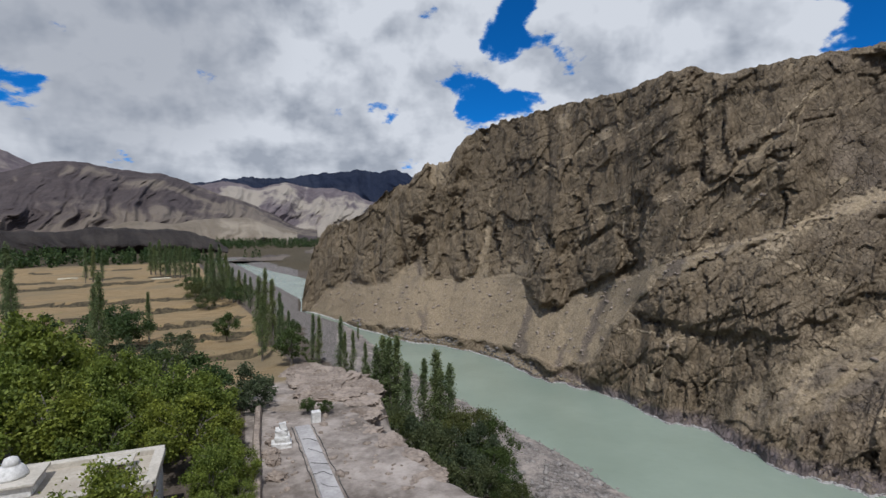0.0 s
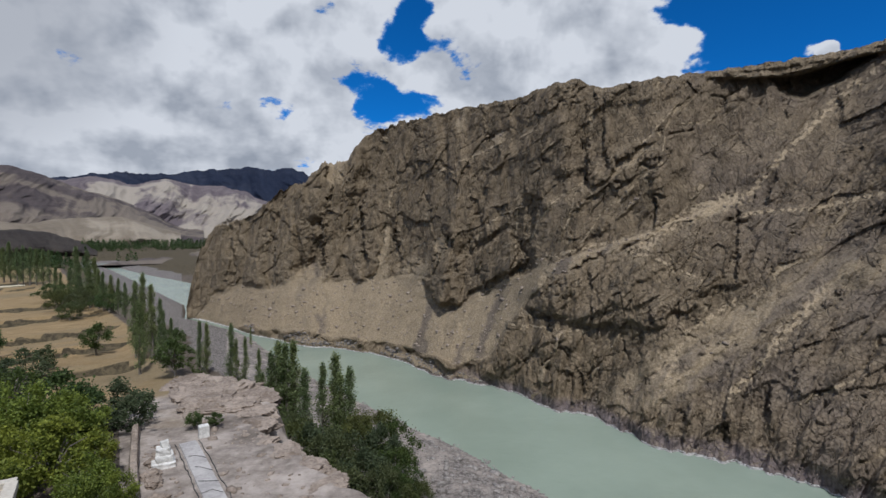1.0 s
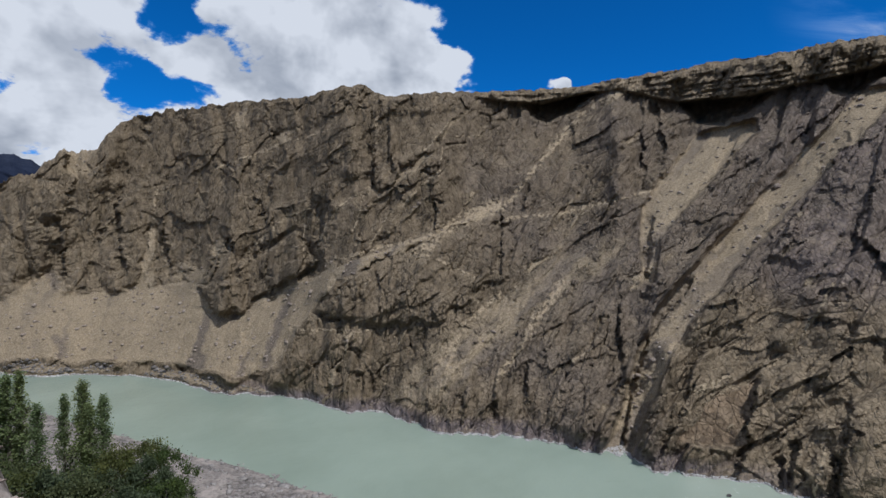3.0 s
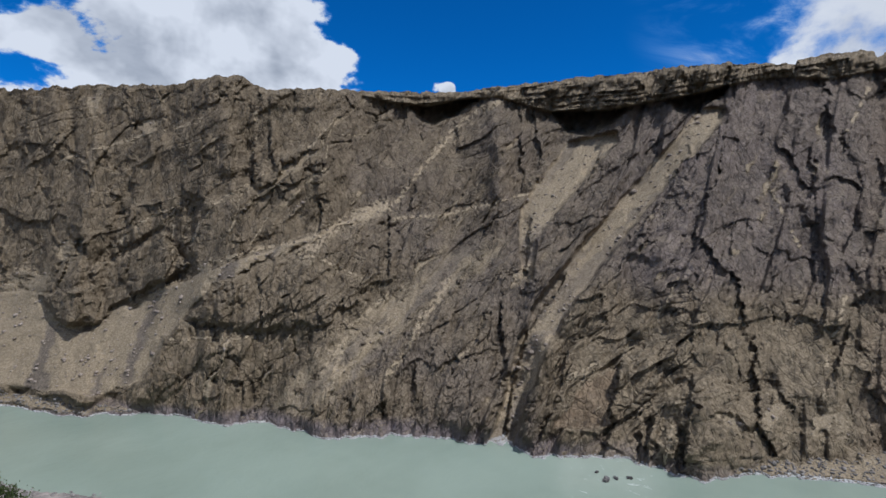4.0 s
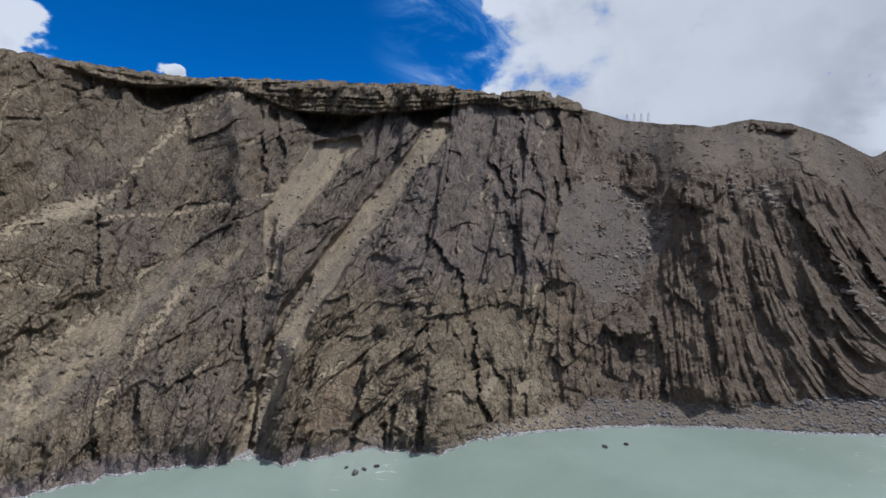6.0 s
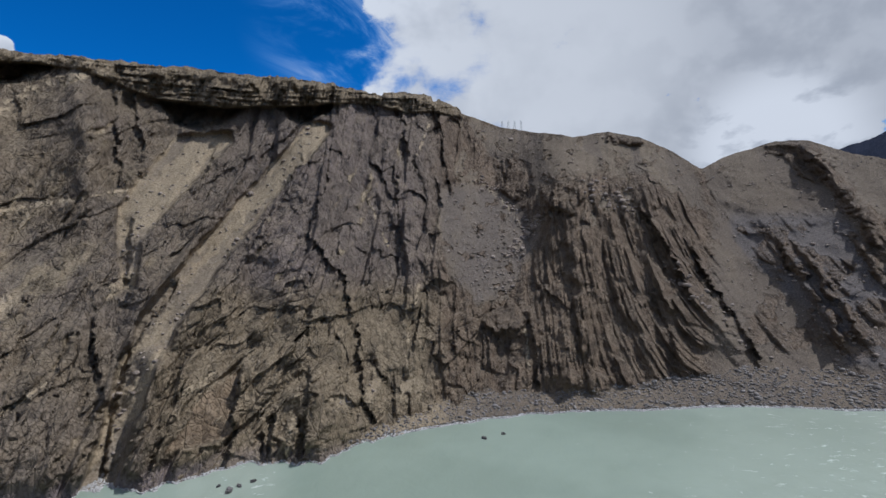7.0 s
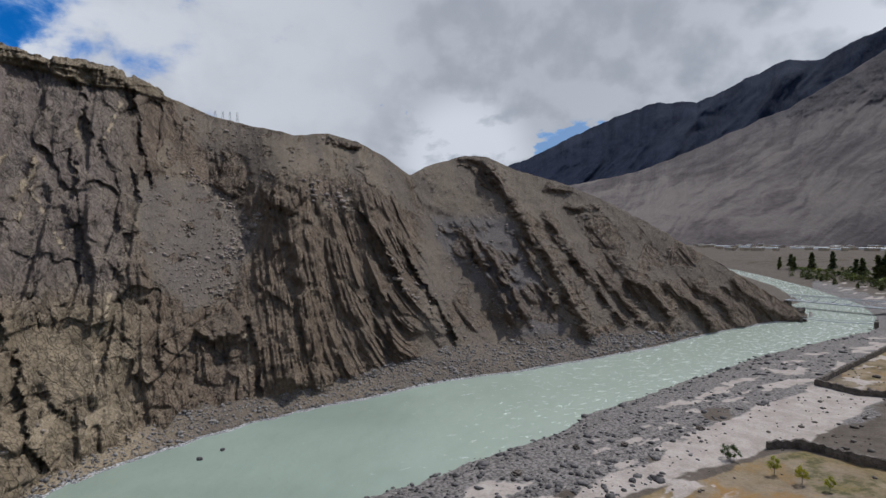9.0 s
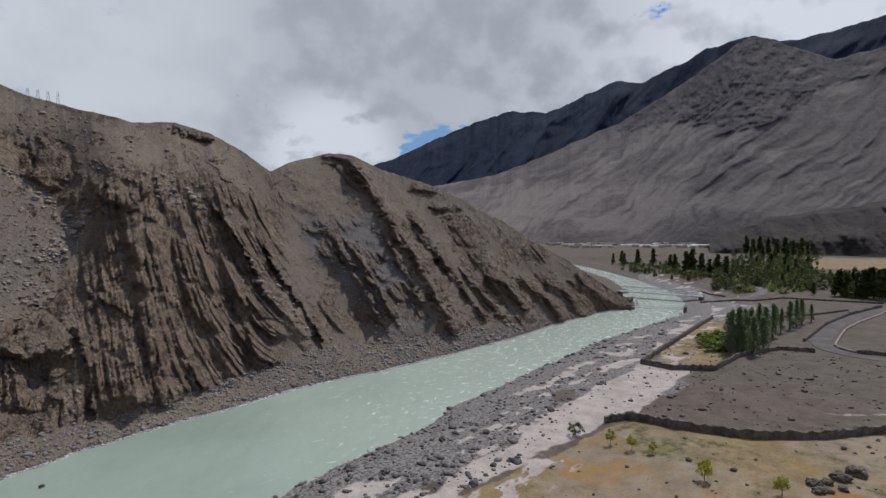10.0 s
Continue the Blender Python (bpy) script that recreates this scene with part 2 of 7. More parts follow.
def water_material():
    m, n, b = material("silty_water", 0.16, 0.5)
    at = place(n)
    rapid = attribute(n, "rapid")
    wide = n.noise(at, 0.03, 4.0, 0.55)
    chop = n.noise(n.vec("MULTIPLY", at, (1.0, 1.0, 0.0)), 0.5, 6.0, 0.65, 2.0, 0.4)
    tone = n.mix(n.ramp(wide, 0.35, 0.65), (0.222, 0.272, 0.220), (0.264, 0.320, 0.262))
    foam = n.ramp(n.math("ADD", n.noise(n.vec("MULTIPLY", at, (1.0, 0.42, 0.0)), 0.75, 8.0, 0.74, 2.0, 0.7), n.math("MULTIPLY_ADD", rapid, 0.22, -0.22)), 0.545, 0.72)
    tone = n.mix(n.ramp(rapid, 0.5, 1.15, 0.0, 0.75), tone, (0.372, 0.412, 0.345))
    n.put(b.inputs["Base Color"], n.mix(n.math("MULTIPLY", foam, 0.9), tone, (0.72, 0.75, 0.71)))
    n.put(b.inputs["Roughness"], n.math("MULTIPLY_ADD", foam, 0.4, 0.2))
    bump(n, b, n.math("ADD", chop, n.math("MULTIPLY", foam, 0.5)), 0.35, 0.25)
    return m


def ground_material():
    m, n, b = material("valley_ground", 0.95, 0.15)
    at = place(n)
    field, sand, gravel, lime, scrub = (attribute(n, k) for k in ("field", "sand", "gravel", "gold", "scrub"))
    brush = n.mix(n.ramp(n.noise(place(n), 0.9, 5.0, 0.7), 0.4, 0.62), (0.046, 0.038, 0.024), (0.105, 0.084, 0.052))
    wide, mid, grain = n.noise(at, 0.035, 5.0, 0.6), n.noise(at, 0.28, 6.0, 0.6), n.noise(at, 2.2, 5.0, 0.7)
    f = n.ramp(n.math("ADD", n.math("MULTIPLY", mid, 0.5), n.math("MULTIPLY", grain, 0.5)), 0.36, 0.64)
    col = n.mix(f, (0.074, 0.059, 0.047), (0.125, 0.103, 0.084))
    soil = n.mix(f, (0.200, 0.140, 0.070), (0.300, 0.218, 0.120))
    soil = n.mix(n.ramp(wide, 0.5, 0.62, 0.0, 0.5), soil, (0.150, 0.128, 0.085))
    straw = n.mix(f, (0.150, 0.110, 0.057), (0.252, 0.184, 0.096))
    patch, tuft = n.noise(at, 0.085, 4.0, 0.6, 2.0, 0.6), n.noise(at, 0.6, 5.0, 0.7)
    straw = n.mix(n.ramp(wide, 0.45, 0.6, 0.0, 0.8), straw, n.mix(f, (0.170, 0.132, 0.097), (0.255, 0.208, 0.155)))
    patch = n.math("ADD", patch, n.math("MULTIPLY_ADD", tuft, 0.5, -0.25))
    straw = n.mix(n.ramp(patch, 0.52, 0.74, 0.0, 0.85), straw, (0.240, 0.138, 0.045))
    straw = n.mix(n.ramp(patch, 0.48, 0.28, 0.0, 0.85), straw, n.mix(n.ramp(tuft, 0.42, 0.58), (0.060, 0.062, 0.022), (0.155, 0.125, 0.048)))
    pale = n.mix(f, (0.268, 0.229, 0.201), (0.408, 0.358, 0.320))
    stones = n.mix(n.ramp(n.noise(at, 1.6, 4.0, 0.75), 0.40, 0.62), (0.080, 0.071, 0.066), (0.235, 0.214, 0.200))
    blur = n.math("MULTIPLY_ADD", mid, 0.6, -0.3)
    for mask, tone in ((field, soil), (scrub, brush), (lime, straw), (gravel, stones), (sand, pale)):
        col = n.mix(n.ramp(n.math("ADD", mask, blur), 0.35, 0.65), col, tone)
    n.put(b.inputs["Base Color"], col)
    bump(n, b, n.math("ADD", mid, n.math("MULTIPLY", grain, 0.5)), 0.6, 0.35)
    return m


def mountain_material(name, dark, light, pale, amount):
    m, n, b = material(name, 0.95, 0.1)
    at = place(n)
    at = turned(n, at)
    wide, mid, grain = n.noise(at, 0.0022, 6.0, 0.6), n.noise(at, 0.012, 7.0, 0.65), n.noise(at, 0.06, 5.0, 0.7)
    f = n.ramp(n.math("ADD", n.math("MULTIPLY", mid, 0.6), n.math("MULTIPLY", grain, 0.4)), 0.36, 0.64)
    streak, crags = attribute(n, "streak"), attribute(n, "crags")
    f = n.math("ADD", n.math("MULTIPLY", f, 0.55), n.ramp(streak, -0.6, 0.6, 0.05, 0.45, False))
    # pale mottle: sandy patches, and sun between cloud shadows put into the colour
    col = n.mix(n.ramp(n.math("MULTIPLY_ADD", streak, 0.06, wide), 0.48, 0.60, 0.0, amount), n.mix(f, dark, light), pale)
    col = n.mix(n.math("MULTIPLY", crags, 0.7), col, n.mix(f, (0.022, 0.021, 0.024), (0.075, 0.070, 0.072)))
    n.put(b.inputs["Base Color"], col)
    bump(n, b, n.math("ADD", mid, n.math("MULTIPLY", grain, 0.4)), 0.6, 12.0)
    return m


def leaf_material(name, dark, light):
    m, n, b = material(name, 0.6, 0.3)
    g = n.add("ShaderNodeNewGeometry")
    per_leaf, at = g.outputs["Random Per Island"], g.outputs["Position"]
    clump = n.noise(at, 0.8, 3.0)
    f = n.math("ADD", n.math("MULTIPLY", per_leaf, 0.55), n.math("MULTIPLY", n.ramp(clump, 0.35, 0.65), 0.45))
    own = n.add("ShaderNodeObjectInfo").outputs["Random"]
    col = n.mix(f, dark, light)
    col = n.mix(n.ramp(own, 0.2, 1.0, 0.0, 0.5), col, n.vec("MULTIPLY", col, (1.5, 1.22, 0.85)))
    n.put(b.inputs["Base Color"], col)
    b.inputs["Subsurface Weight"].default_value = 0.0
    thin = n.add("ShaderNodeBsdfTranslucent")
    n.put(thin.inputs[0], col)
    both = n.add("ShaderNodeMixShader")
    both.inputs[0].default_value = 0.38
    links = m.node_tree.links
    links.new(b.outputs[0], both.inputs[1])
    links.new(thin.outputs[0], both.inputs[2])
    o = [k for k in m.node_tree.nodes if k.type == "OUTPUT_MATERIAL"][0]
    links.new(both.outputs[0], o.inputs[0])
    return m


MAT_ROCK, MAT_WATER, MAT_GROUND = rock_material(), water_material(), ground_material()
MAT_RANGE_BROWN = mountain_material("brown_range", (0.044, 0.036, 0.038), (0.092, 0.076, 0.075), (0.185, 0.155, 0.125), 0.75)
MAT_RANGE_PALE = mountain_material("pale_range", (0.085, 0.070, 0.080), (0.165, 0.140, 0.145), (0.32, 0.285, 0.24), 0.9)
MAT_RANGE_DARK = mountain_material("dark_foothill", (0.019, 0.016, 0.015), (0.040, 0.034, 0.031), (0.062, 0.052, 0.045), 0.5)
# cloud shade (east wall) and distance haze (far range) are put into this blue
MAT_RANGE_BLUE = mountain_material("shade_haze_range", (0.008, 0.012, 0.026), (0.019, 0.026, 0.048), (0.03, 0.036, 0.056), 0.5)
MAT_RANGE_SAND = mountain_material("fan_gravel", (0.14, 0.116, 0.088), (0.225, 0.190, 0.148), (0.30, 0.26, 0.205), 0.8)
MAT_RANGE_FAN = mountain_material("scree_range", (0.060, 0.050, 0.049), (0.134, 0.114, 0.107), (0.180, 0.154, 0.137), 0.7)
MAT_BOULDER = mottled("boulder_stone", (0.085, 0.076, 0.070), (0.270, 0.245, 0.225), 0.6, relief=0.5, space="world")
MAT_COBBLE = mottled("pale_cobble", (0.125, 0.114, 0.107), (0.330, 0.305, 0.285), 0.6, relief=0.5, space="world")
MAT_BANK_STONE = mottled("dark_river_stone", (0.040, 0.037, 0.037), (0.165, 0.152, 0.145), 0.5, relief=0.5, space="world")
MAT_LEAF = leaf_material("broad_leaf", (0.046, 0.076, 0.014), (0.245, 0.305, 0.056))
MAT_LEAF_DARK = leaf_material("dark_leaf", (0.028, 0.052, 0.017), (0.080, 0.125, 0.040))
MAT_LEAF_POPLAR = leaf_material("poplar_leaf", (0.072, 0.108, 0.044), (0.185, 0.240, 0.105))
MAT_LEAF_FAR = leaf_material("grove_leaf", (0.040, 0.056, 0.020), (0.115, 0.138, 0.048))
MAT_LEAF_LIME = leaf_material("lime_leaf", (0.20, 0.22, 0.018), (0.40, 0.41, 0.05))
MAT_LEAF_GREY = leaf_material("willow_leaf", (0.045, 0.065, 0.032), (0.105, 0.135, 0.070))
MAT_BARK = mottled("bark", (0.10, 0.085, 0.07), (0.26, 0.235, 0.20), 3.0)
MAT_STONE = mottled("field_stone", (0.050, 0.041, 0.034), (0.150, 0.126, 0.106), 0.9, relief=0.6, space="world")
MAT_PALE_STONE = mottled("bleached_stone", (0.30, 0.29, 0.28), (0.52, 0.51, 0.49), 0.8, space="world")
MAT_LEDGE = mottled("terrace_rock", (0.165, 0.130, 0.104), (0.34, 0.282, 0.236), 0.35, relief=0.7, distance=0.2, space="world")
MAT_PLASTER = mottled("lime_plaster", (0.46, 0.45, 0.43), (0.72, 0.71, 0.69), 0.7, relief=0.2)
MAT_MUD_ROOF = mottled("mud_roof", (0.35, 0.308, 0.25), (0.49, 0.44, 0.37), 0.5, relief=0.25)
MAT_PARAPET = mottled("parapet_cap", (0.40, 0.365, 0.31), (0.55, 0.51, 0.445), 0.8, relief=0.25)
MAT_OCHRE = mottled("ochre_band", (0.16, 0.075, 0.045), (0.27, 0.14, 0.09), 2.0)
MAT_TIMBER = mottled("dark_timber", (0.035, 0.026, 0.02), (0.085, 0.062, 0.045), 2.0)
MAT_CONCRETE = mottled("worn_concrete", (0.30, 0.285, 0.28), (0.44, 0.42, 0.41), 0.5, relief=0.25, space="world")
MAT_HOSE = mottled("black_hose", (0.02, 0.02, 0.02), (0.05, 0.05, 0.05), 1.0, rough=0.6)
MAT_STEEL = mottled("painted_steel", (0.34, 0.35, 0.36), (0.50, 0.51, 0.52), 0.5, rough=0.5)
MAT_ASPHALT = mottled("dusty_asphalt", (0.075, 0.072, 0.07), (0.15, 0.14, 0.135), 0.25, space="world")
MAT_DIRT_ROAD = mottled("dirt_road", (0.062, 0.054, 0.051), (0.105, 0.092, 0.086), 0.2, space="world")
MAT_ADOBE = mottled("adobe_wall", (0.27, 0.21, 0.14), (0.46, 0.37, 0.26), 0.1, space="world")
MAT_SHEETING = mottled("white_sheeting", (0.62, 0.62, 0.60), (0.82, 0.82, 0.80), 0.05, space="world")
MAT_STRAW = mottled("straw_heap", (0.42, 0.38, 0.28), (0.62, 0.57, 0.45), 1.0)

# ---- noise for the land ----
table = np.random.RandomState(7)
PERM = np.concatenate([table.permutation(512)] * 3)
GRAD = table.normal(size=(512, 3))
GRAD /= np.linalg.norm(GRAD, axis=1)[:, None]
JIT = table.random_sample((512, 4))


def perlin(x, y, z):
    """Gradient noise, about -1 to 1, for arrays."""
    ix, iy, iz = (np.floor(a).astype(np.int64) for a in (x, y, z))
    fx, fy, fz = x - ix, y - iy, z - iz
    u, v, t = (f * f * f * (f * (f * 6 - 15) + 10) for f in (fx, fy, fz))
    total = np.zeros(np.shape(fx))
    for dx in (0, 1):
        wx = u if dx else 1 - u
        px = PERM[(ix + dx) & 511]
        for dy in (0, 1):
            wy = v if dy else 1 - v
            pxy = PERM[(px + iy + dy) & 511]
            for dz in (0, 1):
                wz = t if dz else 1 - t
                g = GRAD[PERM[(pxy + iz + dz) & 511]]
                total += wx * wy * wz * (g[..., 0] * (fx - dx) + g[..., 1] * (fy - dy) + g[..., 2] * (fz - dz))
    return total * 1.7


def fbm(x, y, z, octaves=4, gain=0.5):
    total, amp = 0.0, 1.0
    for k in range(octaves):
        total = total + amp * perlin(x * 2 ** k + 17.3 * k, y * 2 ** k - 5.1 * k, z * 2 ** k + 9.7 * k)
        amp *= gain
    return total


def ridged(x, y, z, octaves=4, gain=0.55):
    total, amp = 0.0, 1.0
    for k in range(octaves):
        total = total + amp * (1 - 2 * np.abs(perlin(x * 2 ** k + 31.1 * k, y * 2 ** k + 3.7 * k, z * 2 ** k - 8.9 * k)))
        amp *= gain
    return total


def blocks(x, y, key=0):
    """Broken rock: for each place the facet it lies on (offset and tilt) and the distance to the joint."""
    ix, iy = np.floor(x).astype(np.int64), np.floor(y).astype(np.int64)
    f1 = np.full(x.shape, 9.0)
    f2 = np.full(x.shape, 9.0)
    face = np.zeros(x.shape)
    for dx in (-1, 0, 1):
        for dy in (-1, 0, 1):
            h = PERM[(PERM[(ix + dx + key * 37) & 511] + iy + dy) & 511]
            j = JIT[h]
            ox, oy = ix + dx + j[..., 0] - x, iy + dy + j[..., 1] - y
            d = ox * ox + oy * oy
            near = d < f1
            f2 = np.where(near, f1, np.minimum(f2, d))
            own = (j[..., 2] - 0.5) + ox * (j[..., 3] - 0.5) * 1.6 + oy * (j[..., 2] * 7 % 1 - 0.5) * 1.2
            face = np.where(near, own, face)
            f1 = np.where(near, d, f1)
    return face, np.sqrt(f2) - np.sqrt(f1)


def step(lo, hi, x):
    t = np.clip((x - lo) / (hi - lo), 0, 1)
    return t * t * (3 - 2 * t)


def curve(rows, x, soften=0.0):
    """Rows of (x, value), joined, with rounded corners if soften is given."""
    a = np.array(rows, float)
    if not soften:
        return np.interp(x, a[:, 0], a[:, 1])
    return sum(np.interp(x + soften * k, a[:, 0], a[:, 1]) for k in (-1, -0.5, 0, 0.5, 1)) / 5


def outline_distance(poly, x, y, closed=True):
    """Distance to an outline, negative inside it."""
    p = np.array(poly, float)
    q = np.roll(p, -1, 0) if closed else p[1:]
    best = np.full(np.shape(x), 1e18)
    inside = np.zeros(np.shape(x), bool)
    for (ax, ay), (bx, by) in zip(p if closed else p[:-1], q):
        ex, ey = bx - ax, by - ay
        t = np.clip(((x - ax) * ex + (y - ay) * ey) / (ex * ex + ey * ey + 1e-12), 0, 1)
        best = np.minimum(best, (x - ax - t * ex) ** 2 + (y - ay - t * ey) ** 2)
        if closed and ay != by:
            inside ^= ((ay > y) != (by > y)) & (x < (bx - ax) * (y - ay) / (by - ay) + ax)
    best = np.sqrt(best)
    return np.where(inside, -best, best)


def sheet(name, x, y, z, material_, smooth=True, masks=None, wrap=False):
    """A grid of rows and columns as one mesh."""
    nv, na = x.shape
    mesh = bpy.data.meshes.new(name)
    mesh.vertices.add(nv * na)
    mesh.vertices.foreach_set("co", np.stack([x, y, z], -1).astype(np.float32).ravel())
    ids = np.arange(nv * na).reshape(nv, na)
    if wrap:
        ids = np.concatenate([ids, ids[:, :1]], 1)
    quads = np.stack([ids[:-1, :-1], ids[1:, :-1], ids[1:, 1:], ids[:-1, 1:]], -1).reshape(-1, 4)
    n = len(quads)
    mesh.loops.add(n * 4)
    mesh.polygons.add(n)
    mesh.loops.foreach_set("vertex_index", quads.ravel().astype(np.int32))
    mesh.polygons.foreach_set("loop_start", np.arange(0, n * 4, 4, dtype=np.int32))
    flags = np.full(n, bool(smooth)) if np.ndim(smooth) == 0 else smooth.ravel()[quads[:, 0]]
    mesh.polygons.foreach_set("use_smooth", flags)
    mesh.update(calc_edges=True)
    for key, value in (masks or {}).items():
        mesh.attributes.new(key, "FLOAT", "POINT").data.foreach_set("value", value.astype(np.float32).ravel())
    mesh.materials.append(material_)
    return new(name, mesh)


EYE_Z = 40.0
# shores as (azimuth, distance) from the hovering place
FAR_SHORE = [(-15.7, 259), (-9.2, 203), (-4, 178), (1, 170), (6, 155), (11, 135), (17.7, 128), (23, 114), (29, 110), (33, 101), (37, 98), (45, 98),
             (53, 94), (59, 90), (66, 93), (73, 91), (75.3, 89), (80, 97), (86, 102), (92, 106), (100, 113), (112, 123), (121.5, 137), (129, 147),
             (136, 164), (142.6, 188), (146, 212), (150, 243), (156, 291)]
NEAR_SHORE = [(-23.2, 720), (-21.9, 600), (-17.9, 362), (-10, 205), (-5.4, 152), (2, 118), (7.5, 102), (13, 92), (17, 84.5), (22, 78), (24.5, 74), (35, 66), (50, 60),
              (65, 57), (80, 58), (95, 63), (112, 77), (117, 80), (124, 89), (133, 103), (136, 115), (140, 127), (146, 152), (152, 192), (157.5, 239), (160.5, 272),
              (160.8, 320), (159.7, 372), (156, 470), (152.3, 583), (149, 700)]
FAR_LEFT = [(-22.3, 740), (-20.9, 600), (-18.9, 515), (-14.4, 407), (-13.6, 330), (-14.6, 275)]
FAR_RIGHT = [(156.6, 310), (155.4, 375), (153.4, 470), (150.3, 590), (147.5, 700)]


def plan(rows):
    return [(r * math.sin(radians(a)), r * math.cos(radians(a))) for a, r in rows]


RIVER = plan(NEAR_SHORE) + plan(FAR_RIGHT[::-1]) + plan(FAR_SHORE[::-1]) + plan(FAR_LEFT[::-1])
# the upper terrace, on which house and fields stand, ends in a low rock step above the river
TERRACE = plan([(40, 26), (15, 29), (-0.9, 33), (-2.5, 38), (-6.8, 42), (-8.3, 48), (-8.6, 57), (-11.8, 64), (-15.5, 72), (-17.8, 88), (-20, 130), (-22.8, 200),
                (-25, 330), (-26, 520), (-40, 900), (-90, 900), (-150, 300), (-175, 40), (150, 14), (90, 16)])


# fields and flats of the lower ground, in metres
GOLD = [(49, -50), (47.5, -60), (46.5, -72), (45.5, -90), (43, -96), (33.5, -93.5), (22.5, -96.5), (14.2, -103.5), (6.5, -113.5), (-6, -126), (-40, -120), (-40, -40), (20, -38)]
SAND = [(53, -46), (53.5, -58), (54, -70), (58.4, -96.6), (61.6, -130.8), (61, -143.9), (47.1, -143.8), (47.2, -124.6), (43.7, -100.6), (48, -94.8), (49, -72), (50, -58), (50, -46)]
PEN = [(61.7, -143.6), (73.3, -244.6), (60.3, -225.9), (41.7, -159.4), (41.9, -142.7)]
STUBBLE = [(44, -112), (34, -108), (20, -112), (2, -124), (-8, -138), (-8, -146), (2, -134), (20, -121), (36, -118)]


def terrace_height(x, y):
    r = np.hypot(x, y)
    return np.interp(r, [0, 40, 90, 200, 450, 900], [24, 23.2, 20.5, 16, 12, 9])


def ground_height(x, y, fine=True):
    """Height of the natural ground at a place, without rocks."""
    x, y = np.asarray(x, float), np.asarray(y, float)
    r = np.hypot(x, y)
    az = np.degrees(np.arctan2(x, y))
    river = outline_distance(RIVER, x, y)
    river = river + 0.5 * perlin(x * 0.21, y * 0.21, 0 * x + 3.3) + 0.25 * perlin(x * 0.7, y * 0.7, 0 * x + 1.3)
    bank = np.where(river < 0, np.maximum(river * 0.3, -3), 1.3 * step(0, 7, river) + 0.9 * step(8, 26, river))
    rise = np.interp(river, [0, 34, 48, 90, 200, 700, 3000], [0, 0, 2.6, 4.2, 5.5, 6.5, 8])
    z = bank + np.maximum(rise, 0)
    inner = -outline_distance(TERRACE, x, y)
    rough = 1.6 * fbm(x * 0.12, y * 0.12, 0 * x + 7, 3) if fine else 0
    lip = step(-7.5, 0.6, inner + rough)
    z = z + (terrace_height(x, y) - z) * lip
    # field terraces: level beds with short banks between them
    bed_at = np.log(np.maximum(r, 1) / 66) / 0.235 + 0.5 * perlin(x * 0.014, y * 0.014, 0 * x + 6) + 0.05 * perlin(x * 0.12, y * 0.12, 0 * x)
    part = bed_at - np.floor(bed_at)
    tilt = 1.5 * (step(0.955, 1.0, part) - part)
    z = z + tilt * step(64, 72, r) * step(480, 430, r) * step(1.0, 6.0, inner) * ((az > -70) & (az < -8))
    beyond = r - np.interp(az, [a for a, _ in FAR_SHORE], [d for _, d in FAR_SHORE])
    far_side = step(-6, -1, beyond) * step(80, 50, beyond) * step(-15.9, -15.6, az) * step(156.1, 155.9, az)
    z = z * (1 - far_side) - 2.5 * far_side
    if fine:
        z = z + 0.10 * fbm(x * 0.35, y * 0.35, 0 * x, 3) * step(-1, 3, river) + 1.5 * step(300, 900, r) * fbm(x * 0.006, y * 0.006, 0 * x + 2, 3) * step(5, 60, river) * (1 - far_side)
    return z


def sand_patches(x, y):
    return step(0.0, 0.5, fbm(x * 0.17, y * 0.08, 0 * x + 12, 5, 0.65))


